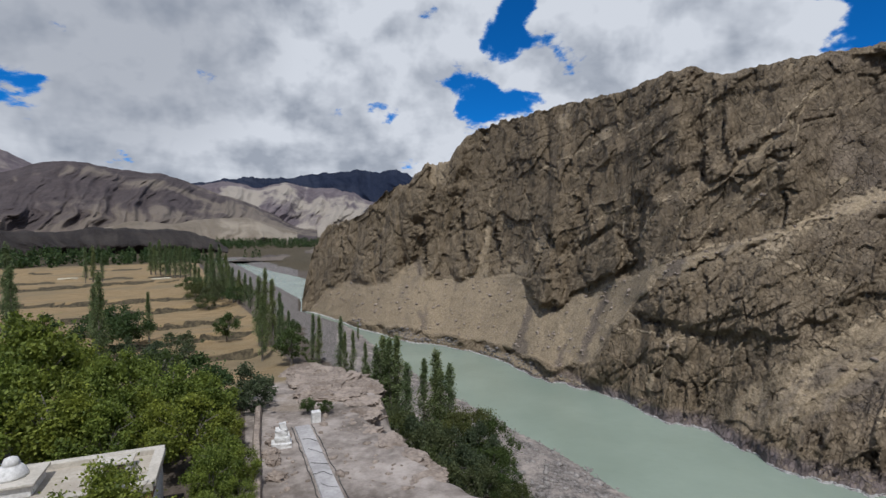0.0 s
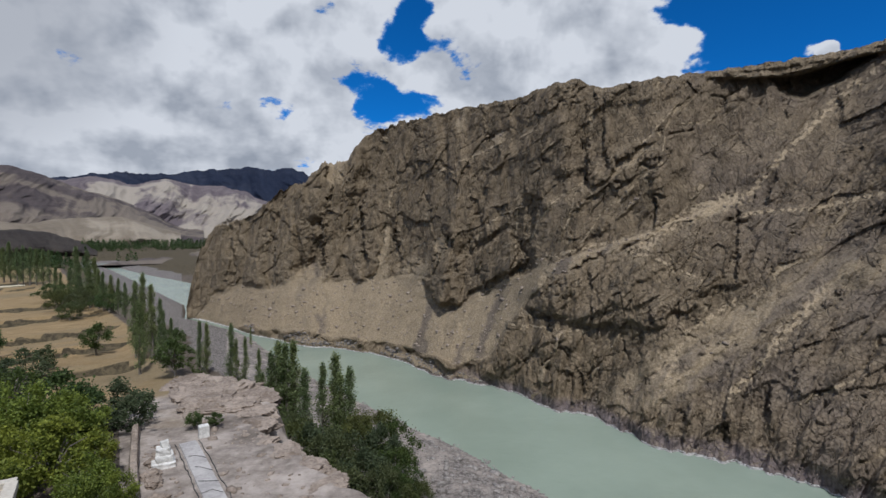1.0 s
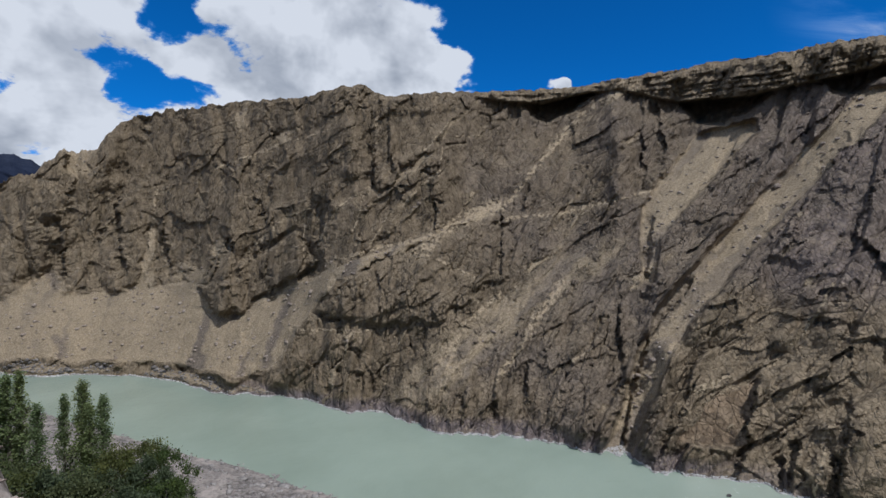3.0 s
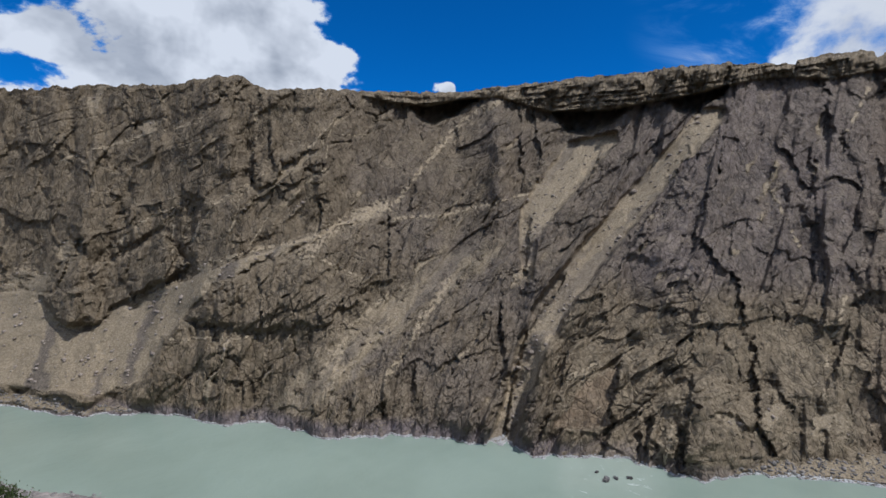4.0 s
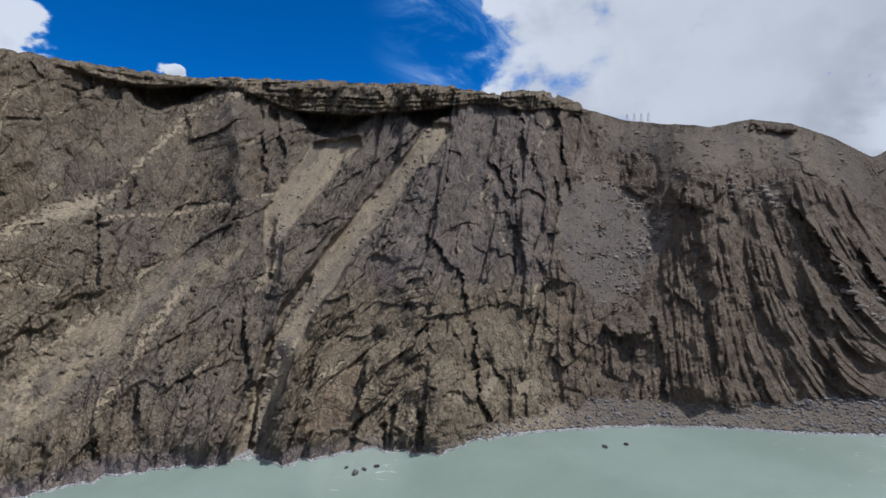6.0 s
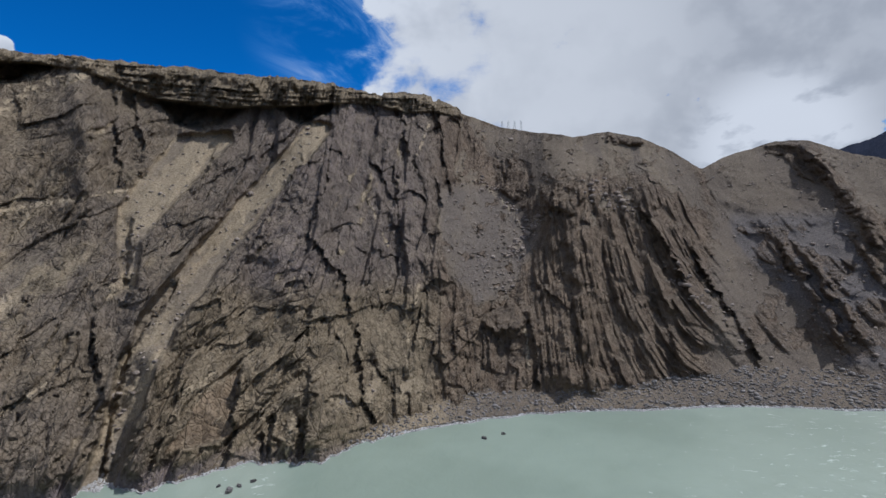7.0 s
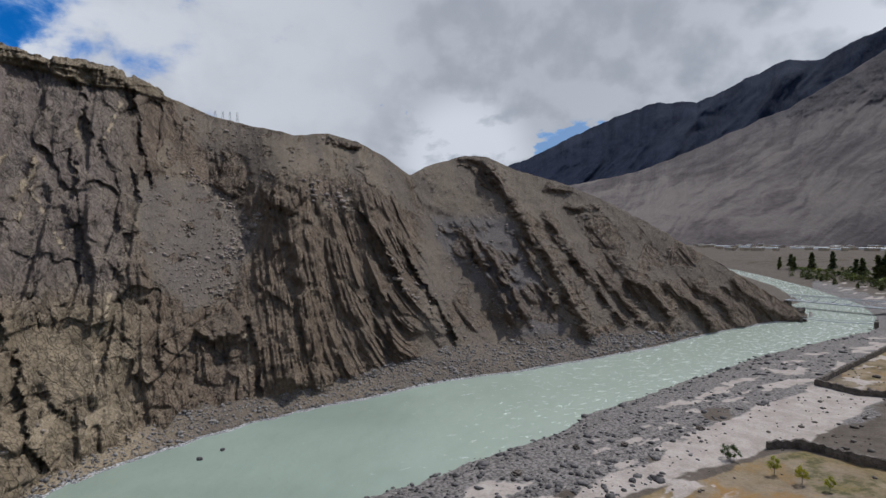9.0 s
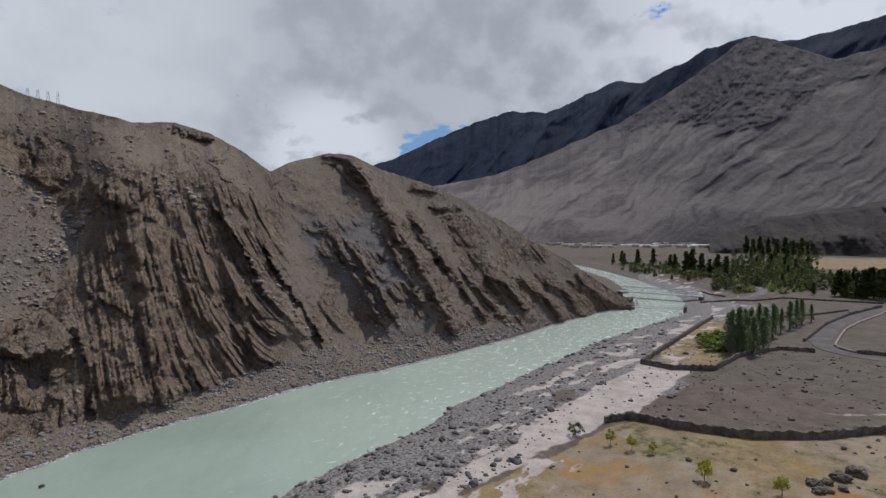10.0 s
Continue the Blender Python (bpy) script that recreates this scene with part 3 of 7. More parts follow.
# ---- ground: one sheet to the horizon ----
def build_ground():
    az = np.radians(np.concatenate([np.arange(-44, 182, 0.36), np.arange(182, 316, 2.0)]))
    r = np.concatenate([[0.0], np.geomspace(4, 24, 24), np.geomspace(24.8, 320, 250), np.geomspace(324, 4850, 110)])
    A, Rr = np.meshgrid(az, r)
    x, y = Rr * np.sin(A), Rr * np.cos(A)
    z = ground_height(x, y)
    deg = np.degrees(A)
    river = outline_distance(RIVER, x, y)
    inner = -outline_distance(TERRACE, x, y)
    near_side = (Rr < np.interp(deg, [a for a, _ in FAR_SHORE], [d - 4 for _, d in FAR_SHORE])) | (deg > 156.5) | (deg < -16)
    n1 = fbm(x * 0.05, y * 0.05, 0 * x + 4, 4)
    wob = 2.2 * n1 + 0.8 * fbm(x * 0.3, y * 0.3, 0 * x + 9, 3)
    gravel = step(24, 17, river + 6 * n1) * near_side
    gravel = np.maximum(gravel, 0.9 * step(44, 36, river + 5 * n1) * (deg > 150) * step(330, 300, Rr) * step(110, 130, Rr))
    pen = step(1, -1, outline_distance(PEN, x, y) + 0.5 * wob)
    gravel = gravel * (1 - pen)
    sand = step(2, -2, outline_distance(SAND, x, y) + wob)
    sand = np.maximum(sand, 0.46 * gravel * (deg < 40) * (deg > -12))
    sand = np.maximum(sand, 0.75 * sand_patches(x, y) * step(6, 10, river) * step(40, 30, river) * (deg > 100) * near_side)
    field = step(0, 3, inner) * (deg < -12) * step(58, 64, Rr)
    sand = np.maximum(sand, 0.54 * step(-9, -2, inner + 1.2 * n1) * (deg > -22) * (deg < 40) * step(66, 60, Rr + 2 * n1) * step(17, 23, Rr + 2 * n1))
    gold = step(1.2, -1.2, outline_distance(GOLD, x, y) + 0.5 * wob)
    gold = np.maximum(gold, 0.62 * pen)
    gold = np.maximum(gold, 0.9 * step(3.2, 1.5, np.hypot((x + 15.0) / 1.3, y - 50.5) + 0.6 * wob))
    gold = np.maximum(gold, 0.9 * (deg > 169) * step(560, 600, Rr + 9 * n1) * step(900, 800, Rr))
    streaks = step(0.0, 0.5, fbm(x * 0.03 + y * 0.02, (y - 0.75 * x) * 0.16, 0 * x + 15, 4))
    sand = np.maximum(sand, 0.6 * streaks * step(2, -2, outline_distance(STUBBLE, x, y) + wob))
    bed_at = np.log(np.maximum(Rr, 1) / 66) / 0.235 + 0.5 * perlin(x * 0.014, y * 0.014, 0 * x + 6) + 0.05 * perlin(x * 0.12, y * 0.12, 0 * x)
    scrub = step(0.915, 0.95, bed_at - np.floor(bed_at)) * (deg < -9) * step(64, 72, Rr) * step(480, 430, Rr) * step(1, 4, inner)
    scrub = np.maximum(scrub, (deg < -9) * step(430, 520, Rr) * 0.8)
    scrub = np.maximum(scrub, 0.75 * (deg > 150) * step(330, 380, Rr) * step(1000, 900, Rr) * step(30, 50, river) * step(-0.2, 0.4, n1))
    ob = sheet("ground", x, y, z, MAT_GROUND, True, dict(gravel=gravel, sand=sand, field=field, gold=gold, scrub=scrub), wrap=True)
    return tagged(ob, "dry stony valley ground with gravel banks, pale sand and terraced fields", "ground", kind="structure")


# ---- river ----
def build_water():
    az = np.radians(np.arange(-30, 166, 0.5))
    r = np.geomspace(30, 760, 200)
    A, Rr = np.meshgrid(az, r)
    x, y = Rr * np.sin(A), Rr * np.cos(A)
    deg = np.degrees(A)
    rapid = np.interp(deg, [-16, 40, 58, 62, 70, 74, 85, 105, 125, 140, 158], [0.0, 0.15, 0.45, 0.85, 0.85, 0.5, 0.35, 0.55, 0.85, 1.0, 1.1])
    rapid = rapid * np.where(deg < 90, step(30, 6, -outline_distance(RIVER, x, y) + 0), 1)
    z = 0.12 * rapid * fbm(x * 0.35, y * 0.35, 0 * x, 3)
    ob = sheet("water", x, y, z, MAT_WATER, True, dict(rapid=rapid))
    return tagged(ob, "milky grey-green silty river with white riffles", "river", kind="structure")

# ---- the rock wall across the river: (azimuth, elevation) of its lines as seen from the hovering place ----
CREST = [(-15.7, -8.4), (-15.5, -6.6), (-14.4, -2.1), (-13.2, 0.1), (-9.1, 1.7), (-6.6, 4.2), (-4.1, 5.2), (-2.2, 7.1), (0.4, 7.7), (2.9, 10.5), (6.1, 11.9),
         (8.4, 12.3), (13.4, 13.5), (19.3, 14.3), (23.7, 15.7), (26.2, 16.0), (28.3, 14.9), (34.2, 15.4), (38, 15.4), (50.2, 15.5), (62.7, 16.4), (71, 16.4), (78.9, 15.9),
         (83.2, 15.1), (85.6, 15.1), (88.7, 14.7), (90.6, 13.8), (95.5, 12.0), (99.4, 11.3), (102, 11.0), (103.7, 10.6), (107.2, 11.0), (110.5, 10.2), (113.6, 8.6),
         (116.3, 6.6), (118.3, 7.7), (122.4, 8.8), (125, 8.7), (128, 7.2), (133.1, 5.7), (137, 4.0), (142.6, 1.0), (145.3, -0.8), (149.2, -3.1), (153, -5.6), (156, -7.4)]
TALUS = [(-15.7, -9.7), (-13.3, -6.8), (-11.1, -5.7), (-7.8, -6.1), (-4.8, -4.9), (-2.8, -3.1), (-2.0, -5.3), (2.7, -5.9), (5.7, -5.1), (8.7, -4.9), (9.9, -7.6),
         (11.7, -8.6), (14.2, -7.7), (18.1, -5.8), (23.2, -3.9), (27.7, -2.1), (32.7, -0.4), (35.8, 0.5), (39.3, 2.7), (41.0, 3.6), (41.6, 2.0), (36.4, -0.1), (30.8, -1.9),
         (27.1, -3.9), (23.2, -5.8), (21.3, -7.1), (18.7, -10.9), (16.8, -14.0), (12.9, -15.1), (8.0, -13.3), (4.4, -12.5), (-3.9, -11.2), (-11.2, -10.0)]
LOWSCREE = [(27.3, -18.7), (31.4, -14.3), (35.0, -11.0), (41.2, -6.8), (43.8, -5.6), (47.6, -1.8), (50.8, -0.8), (55.9, -1.1), (55.6, -3.7), (53.4, -4.3), (50.2, -6.9),
            (45.1, -9.4), (43.1, -11.9), (39.9, -15.4), (36.2, -18.7), (32.5, -20.1)]
GULLY_A = [(66.2, 10.4), (61.8, 9.5), (58.4, 5.2), (56.9, 2.7), (56.6, -1.7), (57.4, -4.9), (58.1, -0.5), (60.3, 2.7), (63.3, 6.3), (66.3, 9.7)]
GULLY_B = [(76.6, 11.8), (74.8, 11.8), (70.3, 6.7), (66.3, 2.0), (62.8, -2.3), (58.5, -8.0), (56.6, -13.0), (55.4, -17.3), (53.1, -23.7), (55.1, -23.6), (57.0, -17.8),
           (58.5, -14.2), (61.0, -9.2), (64.9, -3.5), (68.9, 2.0), (72.7, 7.1), (76.1, 11.1)]
BOWL = [(89.2, 5.2), (92.1, 6.1), (96.5, 4.5), (100.2, 1.5), (100.2, -0.2), (98.7, -3.4), (96.6, -7.2), (92.8, -7.9), (90.2, -4.1), (88.6, 1.0)]
SHOULDER = [(92.1, 12.6), (95.9, 11.9), (102.5, 10.9), (107.1, 11.0), (110.4, 10.3), (114.1, 8.2), (116.1, 6.4), (117.6, 0.9), (114.1, 3.8), (111.5, 6.1), (108.8, 6.8),
            (106.6, 6.9), (104.3, 6.4), (100.2, 4.1), (96.5, 6.7), (94.0, 9.2)]
SADDLE = [(116.4, 6.3), (122.2, 8.5), (126.4, 6.6), (127.9, 2.1), (129.9, -2.9), (131.8, -7.1), (134.0, -10.8), (128.1, -11.5), (126.1, -8.1), (122.4, -4.3), (119.0, -0.2)]
FAN = [(132.0, 5.1), (136.4, -0.8), (140.0, -6.9), (142.9, -10.0), (136.5, -10.6), (133.2, -5.6), (129.2, 1.0), (127.4, 5.9)]
SLAB = [(62.9, -16.9), (67.2, -13.7), (66.6, -17.2), (66.0, -20.4), (60.1, -21.1), (62.0, -18.7)]
CAVE = [(95.3, -11.4), (98.5, -11.1), (99.3, -13.4), (97.4, -13.9), (95.4, -13.3)]
BANK_TOP = [(-16, -9.3), (-9, -10.8), (0, -12.5), (8, -14.0), (13, -16.0), (18, -18), (72, -27), (77.4, -23.2), (81.2, -21.4), (87.7, -19.3), (94.1, -17.3), (100.3, -17.2), (110.7, -15.9),
            (114.4, -14.5), (121.4, -12.7), (130.5, -11.6), (136.0, -11.6), (141.0, -10.5), (147.8, -9.9), (156, -9)]
# overhanging capping beds: the line under their lip
RIM_FOOT = [(38, 15.0), (42, 14.3), (46, 13.9), (50, 14.6), (54, 14.9), (57, 13.9), (60, 13.0), (66, 12.9), (70, 13.4), (74, 13.7), (79, 14.4), (82, 14.2), (85, 13.5), (88, 13.7), (92, 12.9)]
# hollows under the lip
HOLLOWS = [[(43.6, 14.8), (44.6, 12.9), (46.6, 12.0), (49.4, 13.2), (51.6, 14.9)], [(58.6, 14.6), (60.4, 12.8), (61.6, 10.9), (64.0, 10.6), (66.0, 11.4), (68.0, 13.4), (69.4, 14.8)],
           [(71.2, 14.4), (72.6, 12.5), (74.6, 12.0), (76.6, 13.4), (77.4, 14.6)]]
# clefts: (depth in metres, half width in degrees, line), part by part of the wall
CLEFTS_WEST = [(6.0, 0.8, [(-2.0, 0.9), (-2.1, -3.7), (-2.8, -4.7)]), (4.0, 0.6, [(-7.3, 0.4), (-7.2, -5.5)]), (3.0, 0.5, [(6.0, 0.6), (6.7, -3.4)]), (2.2, 0.35, [(-11.5, 0), (-11, -5)]),
               (3.5, 0.55, [(3.0, 6.2), (2.4, 0.6), (2.8, -3.9)]), (3.0, 0.5, [(12.0, 1.9), (12.5, -1.8)]), (3.0, 0.5, [(8.8, 11.7), (8.2, 7.1)]), (2.2, 0.35, [(16.6, 8), (15.8, 1)]),
               (3.5, 0.6, [(22.2, 3.2), (21.2, -1.8), (20.6, -3.4)]), (4.5, 0.55, [(27.4, 8.6), (27.4, 5.5)]), (2.0, 0.25, [(29.1, 11.3), (29.2, 6.7)])]
CLEFTS_FACE = [(2.0, 0.3, [(41.4, 14.3), (41.6, 13.4)]), (2.4, 0.3, [(43.2, 14.1), (43.5, 12.3)]), (3.0, 0.45, [(45.6, 13.9), (45.3, 11.0)]), (2.6, 0.28, [(56.4, 13.3), (56.7, 9.1), (56.6, 5.1)]),
               (3.2, 0.4, [(57.9, 13.0), (58.7, 9.1), (58.3, 6.3)]), (2.5, 0.4, [(34.2, 3.4), (34.1, 0.9)]), (2.6, 0.35, [(27.8, 15.2), (27.9, 13.0)]), (1.8, 0.28, [(24.6, 14.6), (25.9, 14.0), (26.7, 15.0)]),
               (1.6, 0.22, [(35.1, 9.7), (37.6, 9.9)]), (1.6, 0.25, [(41.0, 12.9), (39.3, 11.3)]), (2.4, 0.4, [(44.8, 4.9), (43.8, 2.1)]), (3.0, 0.45, [(41.8, 1.4), (41.7, -1.7), (41.6, -5.2)])]
CLEFTS_LOW = [(3.0, 0.4, [(57.7, 1.0), (57.1, -5.3)]), (2.6, 0.35, [(54.4, -6.2), (54.6, -11.0), (55.0, -14.9)]), (3.0, 0.4, [(60.3, -19.6), (57.9, -23.5)]), (2.2, 0.3, [(44.4, -15.1), (44.8, -19.4), (44.4, -22.2)]),
              (2.0, 0.3, [(37.6, -17.9), (37.2, -21.2)]), (1.8, 0.3, [(27.5, -5.2), (28.0, -9.6)]), (2.0, 0.35, [(23.5, -6.8), (23.7, -9.3)]), (1.6, 0.3, [(33.7, -7.7), (34.0, -9.8)]),
              (1.8, 0.3, [(41.1, -17.6), (41.4, -21.2)]), (2.4, 0.5, [(20.6, -8.9), (22.0, -9.6), (25.8, -9.7)]), (2.6, 0.35, [(61.6, -5.0), (57.9, -10.2), (55.6, -17.6), (55.0, -23.3)])]
CLEFTS_SLATE = [(4.0, 0.5, [(67.3, -14.0), (66.6, -18.8), (65.9, -23.1)]), (4.0, 0.5, [(74.2, -15.1), (74.0, -19.9), (73.7, -23.4)]), (5.0, 0.8, [(84.0, 4.6), (84.2, 0.9), (85.2, -2.8)]), (4.0, 0.6, [(84.7, 13.1), (85.4, 8.7)]),
                (4.5, 0.6, [(89.0, 13.0), (89.4, 8.1), (90.1, 4.9)]), (3.0, 0.4, [(86.1, 8.3), (87.2, 4.6)]), (3.0, 0.45, [(87.8, 7.9), (89.2, 3.5)]), (3.0, 0.5, [(77.1, 11.1), (76.0, 5.0), (74.5, 0.2), (76.8, -3.3), (78.3, -4.6), (78.8, -9.2)]),
                (2.2, 0.4, [(77.9, 1.8), (77.6, -2.1)]), (2.6, 0.4, [(73.7, 8.1), (69.3, 0.2), (66.9, -3.8)]), (2.4, 0.35, [(65.7, 9.5), (63.6, 5.5), (62.4, 4.3)])]
CLEFTS_FOOT = [(2.2, 0.4, [(83.7, 7.4), (84.4, 5.1)]), (2.4, 0.4, [(71.7, 5.0), (73.3, 1.8)]), (3.0, 0.4, [(79.5, -10.2), (79.9, -14.3), (80.4, -18.6), (81.5, -19.9)]), (2.8, 0.4, [(87.3, -3.4), (86.7, -9.0), (86.0, -11.9)]),
               (2.2, 0.5, [(91.0, -10.8), (90.7, -12.5)]), (3.0, 0.35, [(93.9, -11.5), (93.9, -14.8)]), (3.2, 0.45, [(99.0, -9.2), (99.7, -12.6), (100.2, -16.2)]), (2.4, 0.3, [(69.4, -20.9), (69.8, -23.0)]),
               (2.6, 0.3, [(70.6, -19.0), (70.2, -23.0)]), (1.6, 0.25, [(77.3, -11.1), (78.6, -14.0)]), (1.6, 0.25, [(81.0, -13.8), (82.9, -15.9)]), (2.0, 0.3, [(83.3, -16.9), (83.7, -19.3)])]
CLEFTS_EAST = [(2.4, 0.35, [(95.7, 8.3), (96.3, 4.9)]), (2.4, 0.4, [(92.2, 10.9), (92.8, 8.9)]), (2.0, 0.4, [(99.0, 4.7), (99.0, 3.1)]), (3.0, 0.5, [(101.4, 5.4), (101.2, 2.0)]), (3.0, 0.6, [(103.8, 6.0), (103.6, 2.6)]),
               (3.0, 0.45, [(112.0, -6.4), (114.5, -12.4)]), (4.5, 0.6, [(110.6, 3.0), (113.2, -1.0), (115.6, -6.0)]), (5.0, 0.7, [(115.4, -1.2), (118.8, -7.0), (121.6, -11.9)])]
CLEFTS = CLEFTS_WEST + CLEFTS_FACE + CLEFTS_LOW + CLEFTS_SLATE + CLEFTS_FOOT + CLEFTS_EAST
# narrow joints and ramps in which pale dust lies: (half width in degrees, line)
VEINS_WEST = [(0.20, [(21.2, -1.1), (22.2, 1.1), (23.2, 2.7), (26.7, 5.1)]), (0.22, [(26.9, -1.2), (28.4, 1.4), (30.8, 3.5), (32.6, 5.3), (34.9, 7.0)]), (0.16, [(31.8, 8.2), (34.0, 10.3), (36.1, 12.6)]), (0.16, [(34.7, 7.0), (35.0, 9.9)]),
              (0.25, [(27.6, 12.7), (27.7, 10.8), (27.0, 7.5)]), (0.22, [(29.8, 13.9), (29.9, 12.5)]), (0.18, [(22.3, 8.5), (24.0, 9.7)]), (0.14, [(25.0, 0.2), (26.1, 4.1)]), (0.2, [(10.9, 6.6), (16.1, 8.9), (22.2, 11.2)]),
              (0.2, [(5.5, 4.5), (4.9, -1.5)]), (0.18, [(19.8, 3.8), (19.6, -2.8)]), (0.2, [(14.0, -2.0), (17.0, 1.0), (20.6, 3.2)]), (0.18, [(9.6, 4.0), (9.2, -2.0)])]
VEINS_RAMP = [(0.5, [(42.0, 2.9), (45.0, 6.8), (48.8, 11.2), (51.9, 13.7), (55.5, 14.8)]), (0.30, [(41.3, 1.0), (42.7, 1.5), (48.7, 2.2), (55.1, 3.9), (57.9, 4.5)]), (1.2, [(32.2, -2.3), (35.1, 0.2), (39.2, 2.5), (42.0, 3.2)]),
              (0.35, [(23.8, -2.9), (27.6, -1.6), (32.3, -0.9)]), (0.2, [(36.6, 10.7), (39.3, 10.8)]), (0.25, [(32.4, -2.2), (38.8, -5.0)]), (0.3, [(19.3, -10.6), (27.1, -11.0)]), (0.25, [(34.9, -17.6), (37.3, -10.1)]), (0.4, [(41.9, -6.6), (37.7, -10.1), (34.3, -15.1)]),
              (0.7, [(48.3, -5.3), (43.3, -13.5), (41.1, -16.2)]), (0.25, [(51.0, -12.8), (47.1, -15.7)])]
VEINS_SLATE = [(0.30, [(88.0, 13.1), (86.4, 9.0)]), (0.25, [(80.5, 4.8), (83.1, -1.3)]), (0.2, [(93.1, 6.5), (96.1, 3.6), (98.0, 1.5)]), (0.3, [(99.8, 1.8), (96.5, -2.2)]), (0.25, [(73.1, -4.5), (70.6, -9.4), (67.3, -13.6)]),
               (0.25, [(86.5, -5.7), (85.3, -10.9), (85.0, -15.6)]), (0.15, [(82.5, -11.5), (84.8, -13.9)]), (0.3, [(98.5, -10.6), (99.0, -14.9)]), (0.5, [(62.0, -15.8), (64.5, -14.2)]), (0.5, [(73.0, -16.6), (71.8, -22.9)])]
VEINS = VEINS_WEST + VEINS_RAMP + VEINS_SLATE
# broad unbroken faces
FACES = [[(21.0, -2.3), (22.2, 1.1), (23.7, 3.0), (26.7, 5.0), (25.9, 2.8), (25.1, -0.5), (24.7, -2.8)], [(29.0, 1.6), (32.6, 4.4), (33.9, 4.1), (33.5, 0.9), (32.0, -0.2)],
         [(34.5, 1.6), (35.8, 5.7), (38.5, 6.9), (43.5, 6.7), (40.6, 3.2), (37.5, 2.1)], [(29.6, 13.0), (36.0, 13.4), (33.0, 9.6), (29.8, 8.2)],
         [(80.0, -8.5), (84.8, -9.2), (84.6, -15.0), (82.0, -15.0)], [(68.0, -2.5), (71.4, -3.0), (69.8, -7.2), (67.2, -7.4)], [(14.4, 5.6), (21.0, 8.4), (20.0, 3.8), (15.6, 2.2)]]
# flat-topped caps of the uppermost beds on the skyline: (from, to, height in degrees)
CAPS = [(82.4, 88.2, 0.5), (88.5, 91.4, 0.32), (71.0, 77.5, 0.22), (52.0, 58.5, 0.15)]
RIBS = [(3.0, 0.9, [(105.8, 6.1), (109.6, -4.0), (112.1, -14.9)]), (2.5, 0.8, [(103.3, 3.6), (104.6, -6.6), (106.2, -16.4)]), (3.0, 0.8, [(112.0, 1.0), (117.2, -7.4), (120.0, -11.9)]),
        (2.5, 0.8, [(108.9, 3.6), (113.0, -6.4), (115.0, -13.5)]), 
        
        (3.0, 1.2, [(53.5, 14.0), (54.5, 8), (54.0, 4.5)]), (2.5, 1.0, [(80, 12), (82, 3), (81.5, -5)]), (3.0, 1.4, [(-4.5, 3.5), (-4.8, -3)]), (2.5, 1.2, [(25.5, 14), (24.5, 7)]),
        (2.5, 1.0, [(68.5, 8.5), (64.5, 2.0), (61.0, -4)]), (2.5, 1.0, [(59.5, -12), (57.6, -22)]), (2.0, 1.0, [(71.5, -2), (69, -10)]), (2.5, 1.2, [(97.5, -8.5), (97, -10.6)])]
LEDGES = [(2.2, 0.30, [(10.9, 6.6), (16.1, 8.9), (22.2, 11.2)]), (2.0, 0.3, [(17.3, 0.7), (26.0, 4.5), (32.4, 7.1)]), (3.0, 0.45, [(43.8, 7.1), (48.9, 10.3), (53.4, 13.9)]),
          (3.0, 0.45, [(41.9, 1.4), (48.9, 2.4), (56.6, 4.0)]), (2.5, 0.4, [(32.4, -2.2), (38.8, -5.0)]), (2.0, 0.35, [(19.3, -10.9), (27.1, -11.5)]), (1.5, 0.3, [(-1.3, -11.8), (4.4, -12.5)])]
# blocks that stand out over the slopes below them: (outline, metres)
OUTCROPS = [([(20.7, -8.6), (23.0, -5.8), (27.4, -3.4), (32.3, -2.0), (36.7, 0.6), (41.0, 1.5), (42.6, -0.7), (42.0, -5.1), (39.9, -6.0), (35.2, -9.6), (28.1, -10.3), (23.6, -9.6)], 1.4),
            ([(9.0, -5.5), (12.5, -5.0), (14.9, -1.9), (18.6, -0.1), (21.1, -3.2), (16.7, -6.0), (13.6, -8.1), (10.7, -8.3)], 2.2),
            ] + [
            ([(100.6, 5.6), (102, 4.9), (103.2, 7.0), (104.8, 6.3), (104.6, 3.8), (103, 2.4), (101, 2.2), (100.4, 3.6)], 2.5), ([(121.4, 8.6), (124.8, 8.7), (126.6, 6.4), (127.6, 5.2), (125.4, 4.8), (123.6, 6.2)], 1.6),
            ([(96.5, 8.4), (98, 7.4), (98.6, 5), (97, 3.6), (95.6, 5)], 1.8), ([(107.2, 11.2), (110.6, 10.4), (110.2, 9.6), (107.4, 10.2)], 2.0),
            ([(94.1, -10.0), (96.7, -7.1), (98.9, -9.5), (97.4, -10.6), (95.4, -11.0)], 3.0)]
LEAN = [(-16, 3), (20, 4), (34, 10), (46, 24), (62, 32), (72, 24), (80, 8), (88, 0), (97, -3), (106, -10), (113, -22), (118, -32), (124, -36), (156, -40)]
STEEP = [(-16, 70), (-8, 74), (20, 72), (34, 66), (46, 57), (60, 53), (70, 50), (82, 50), (90, 49), (100, 48), (112, 46), (120, 42), (135, 40), (156, 46)]


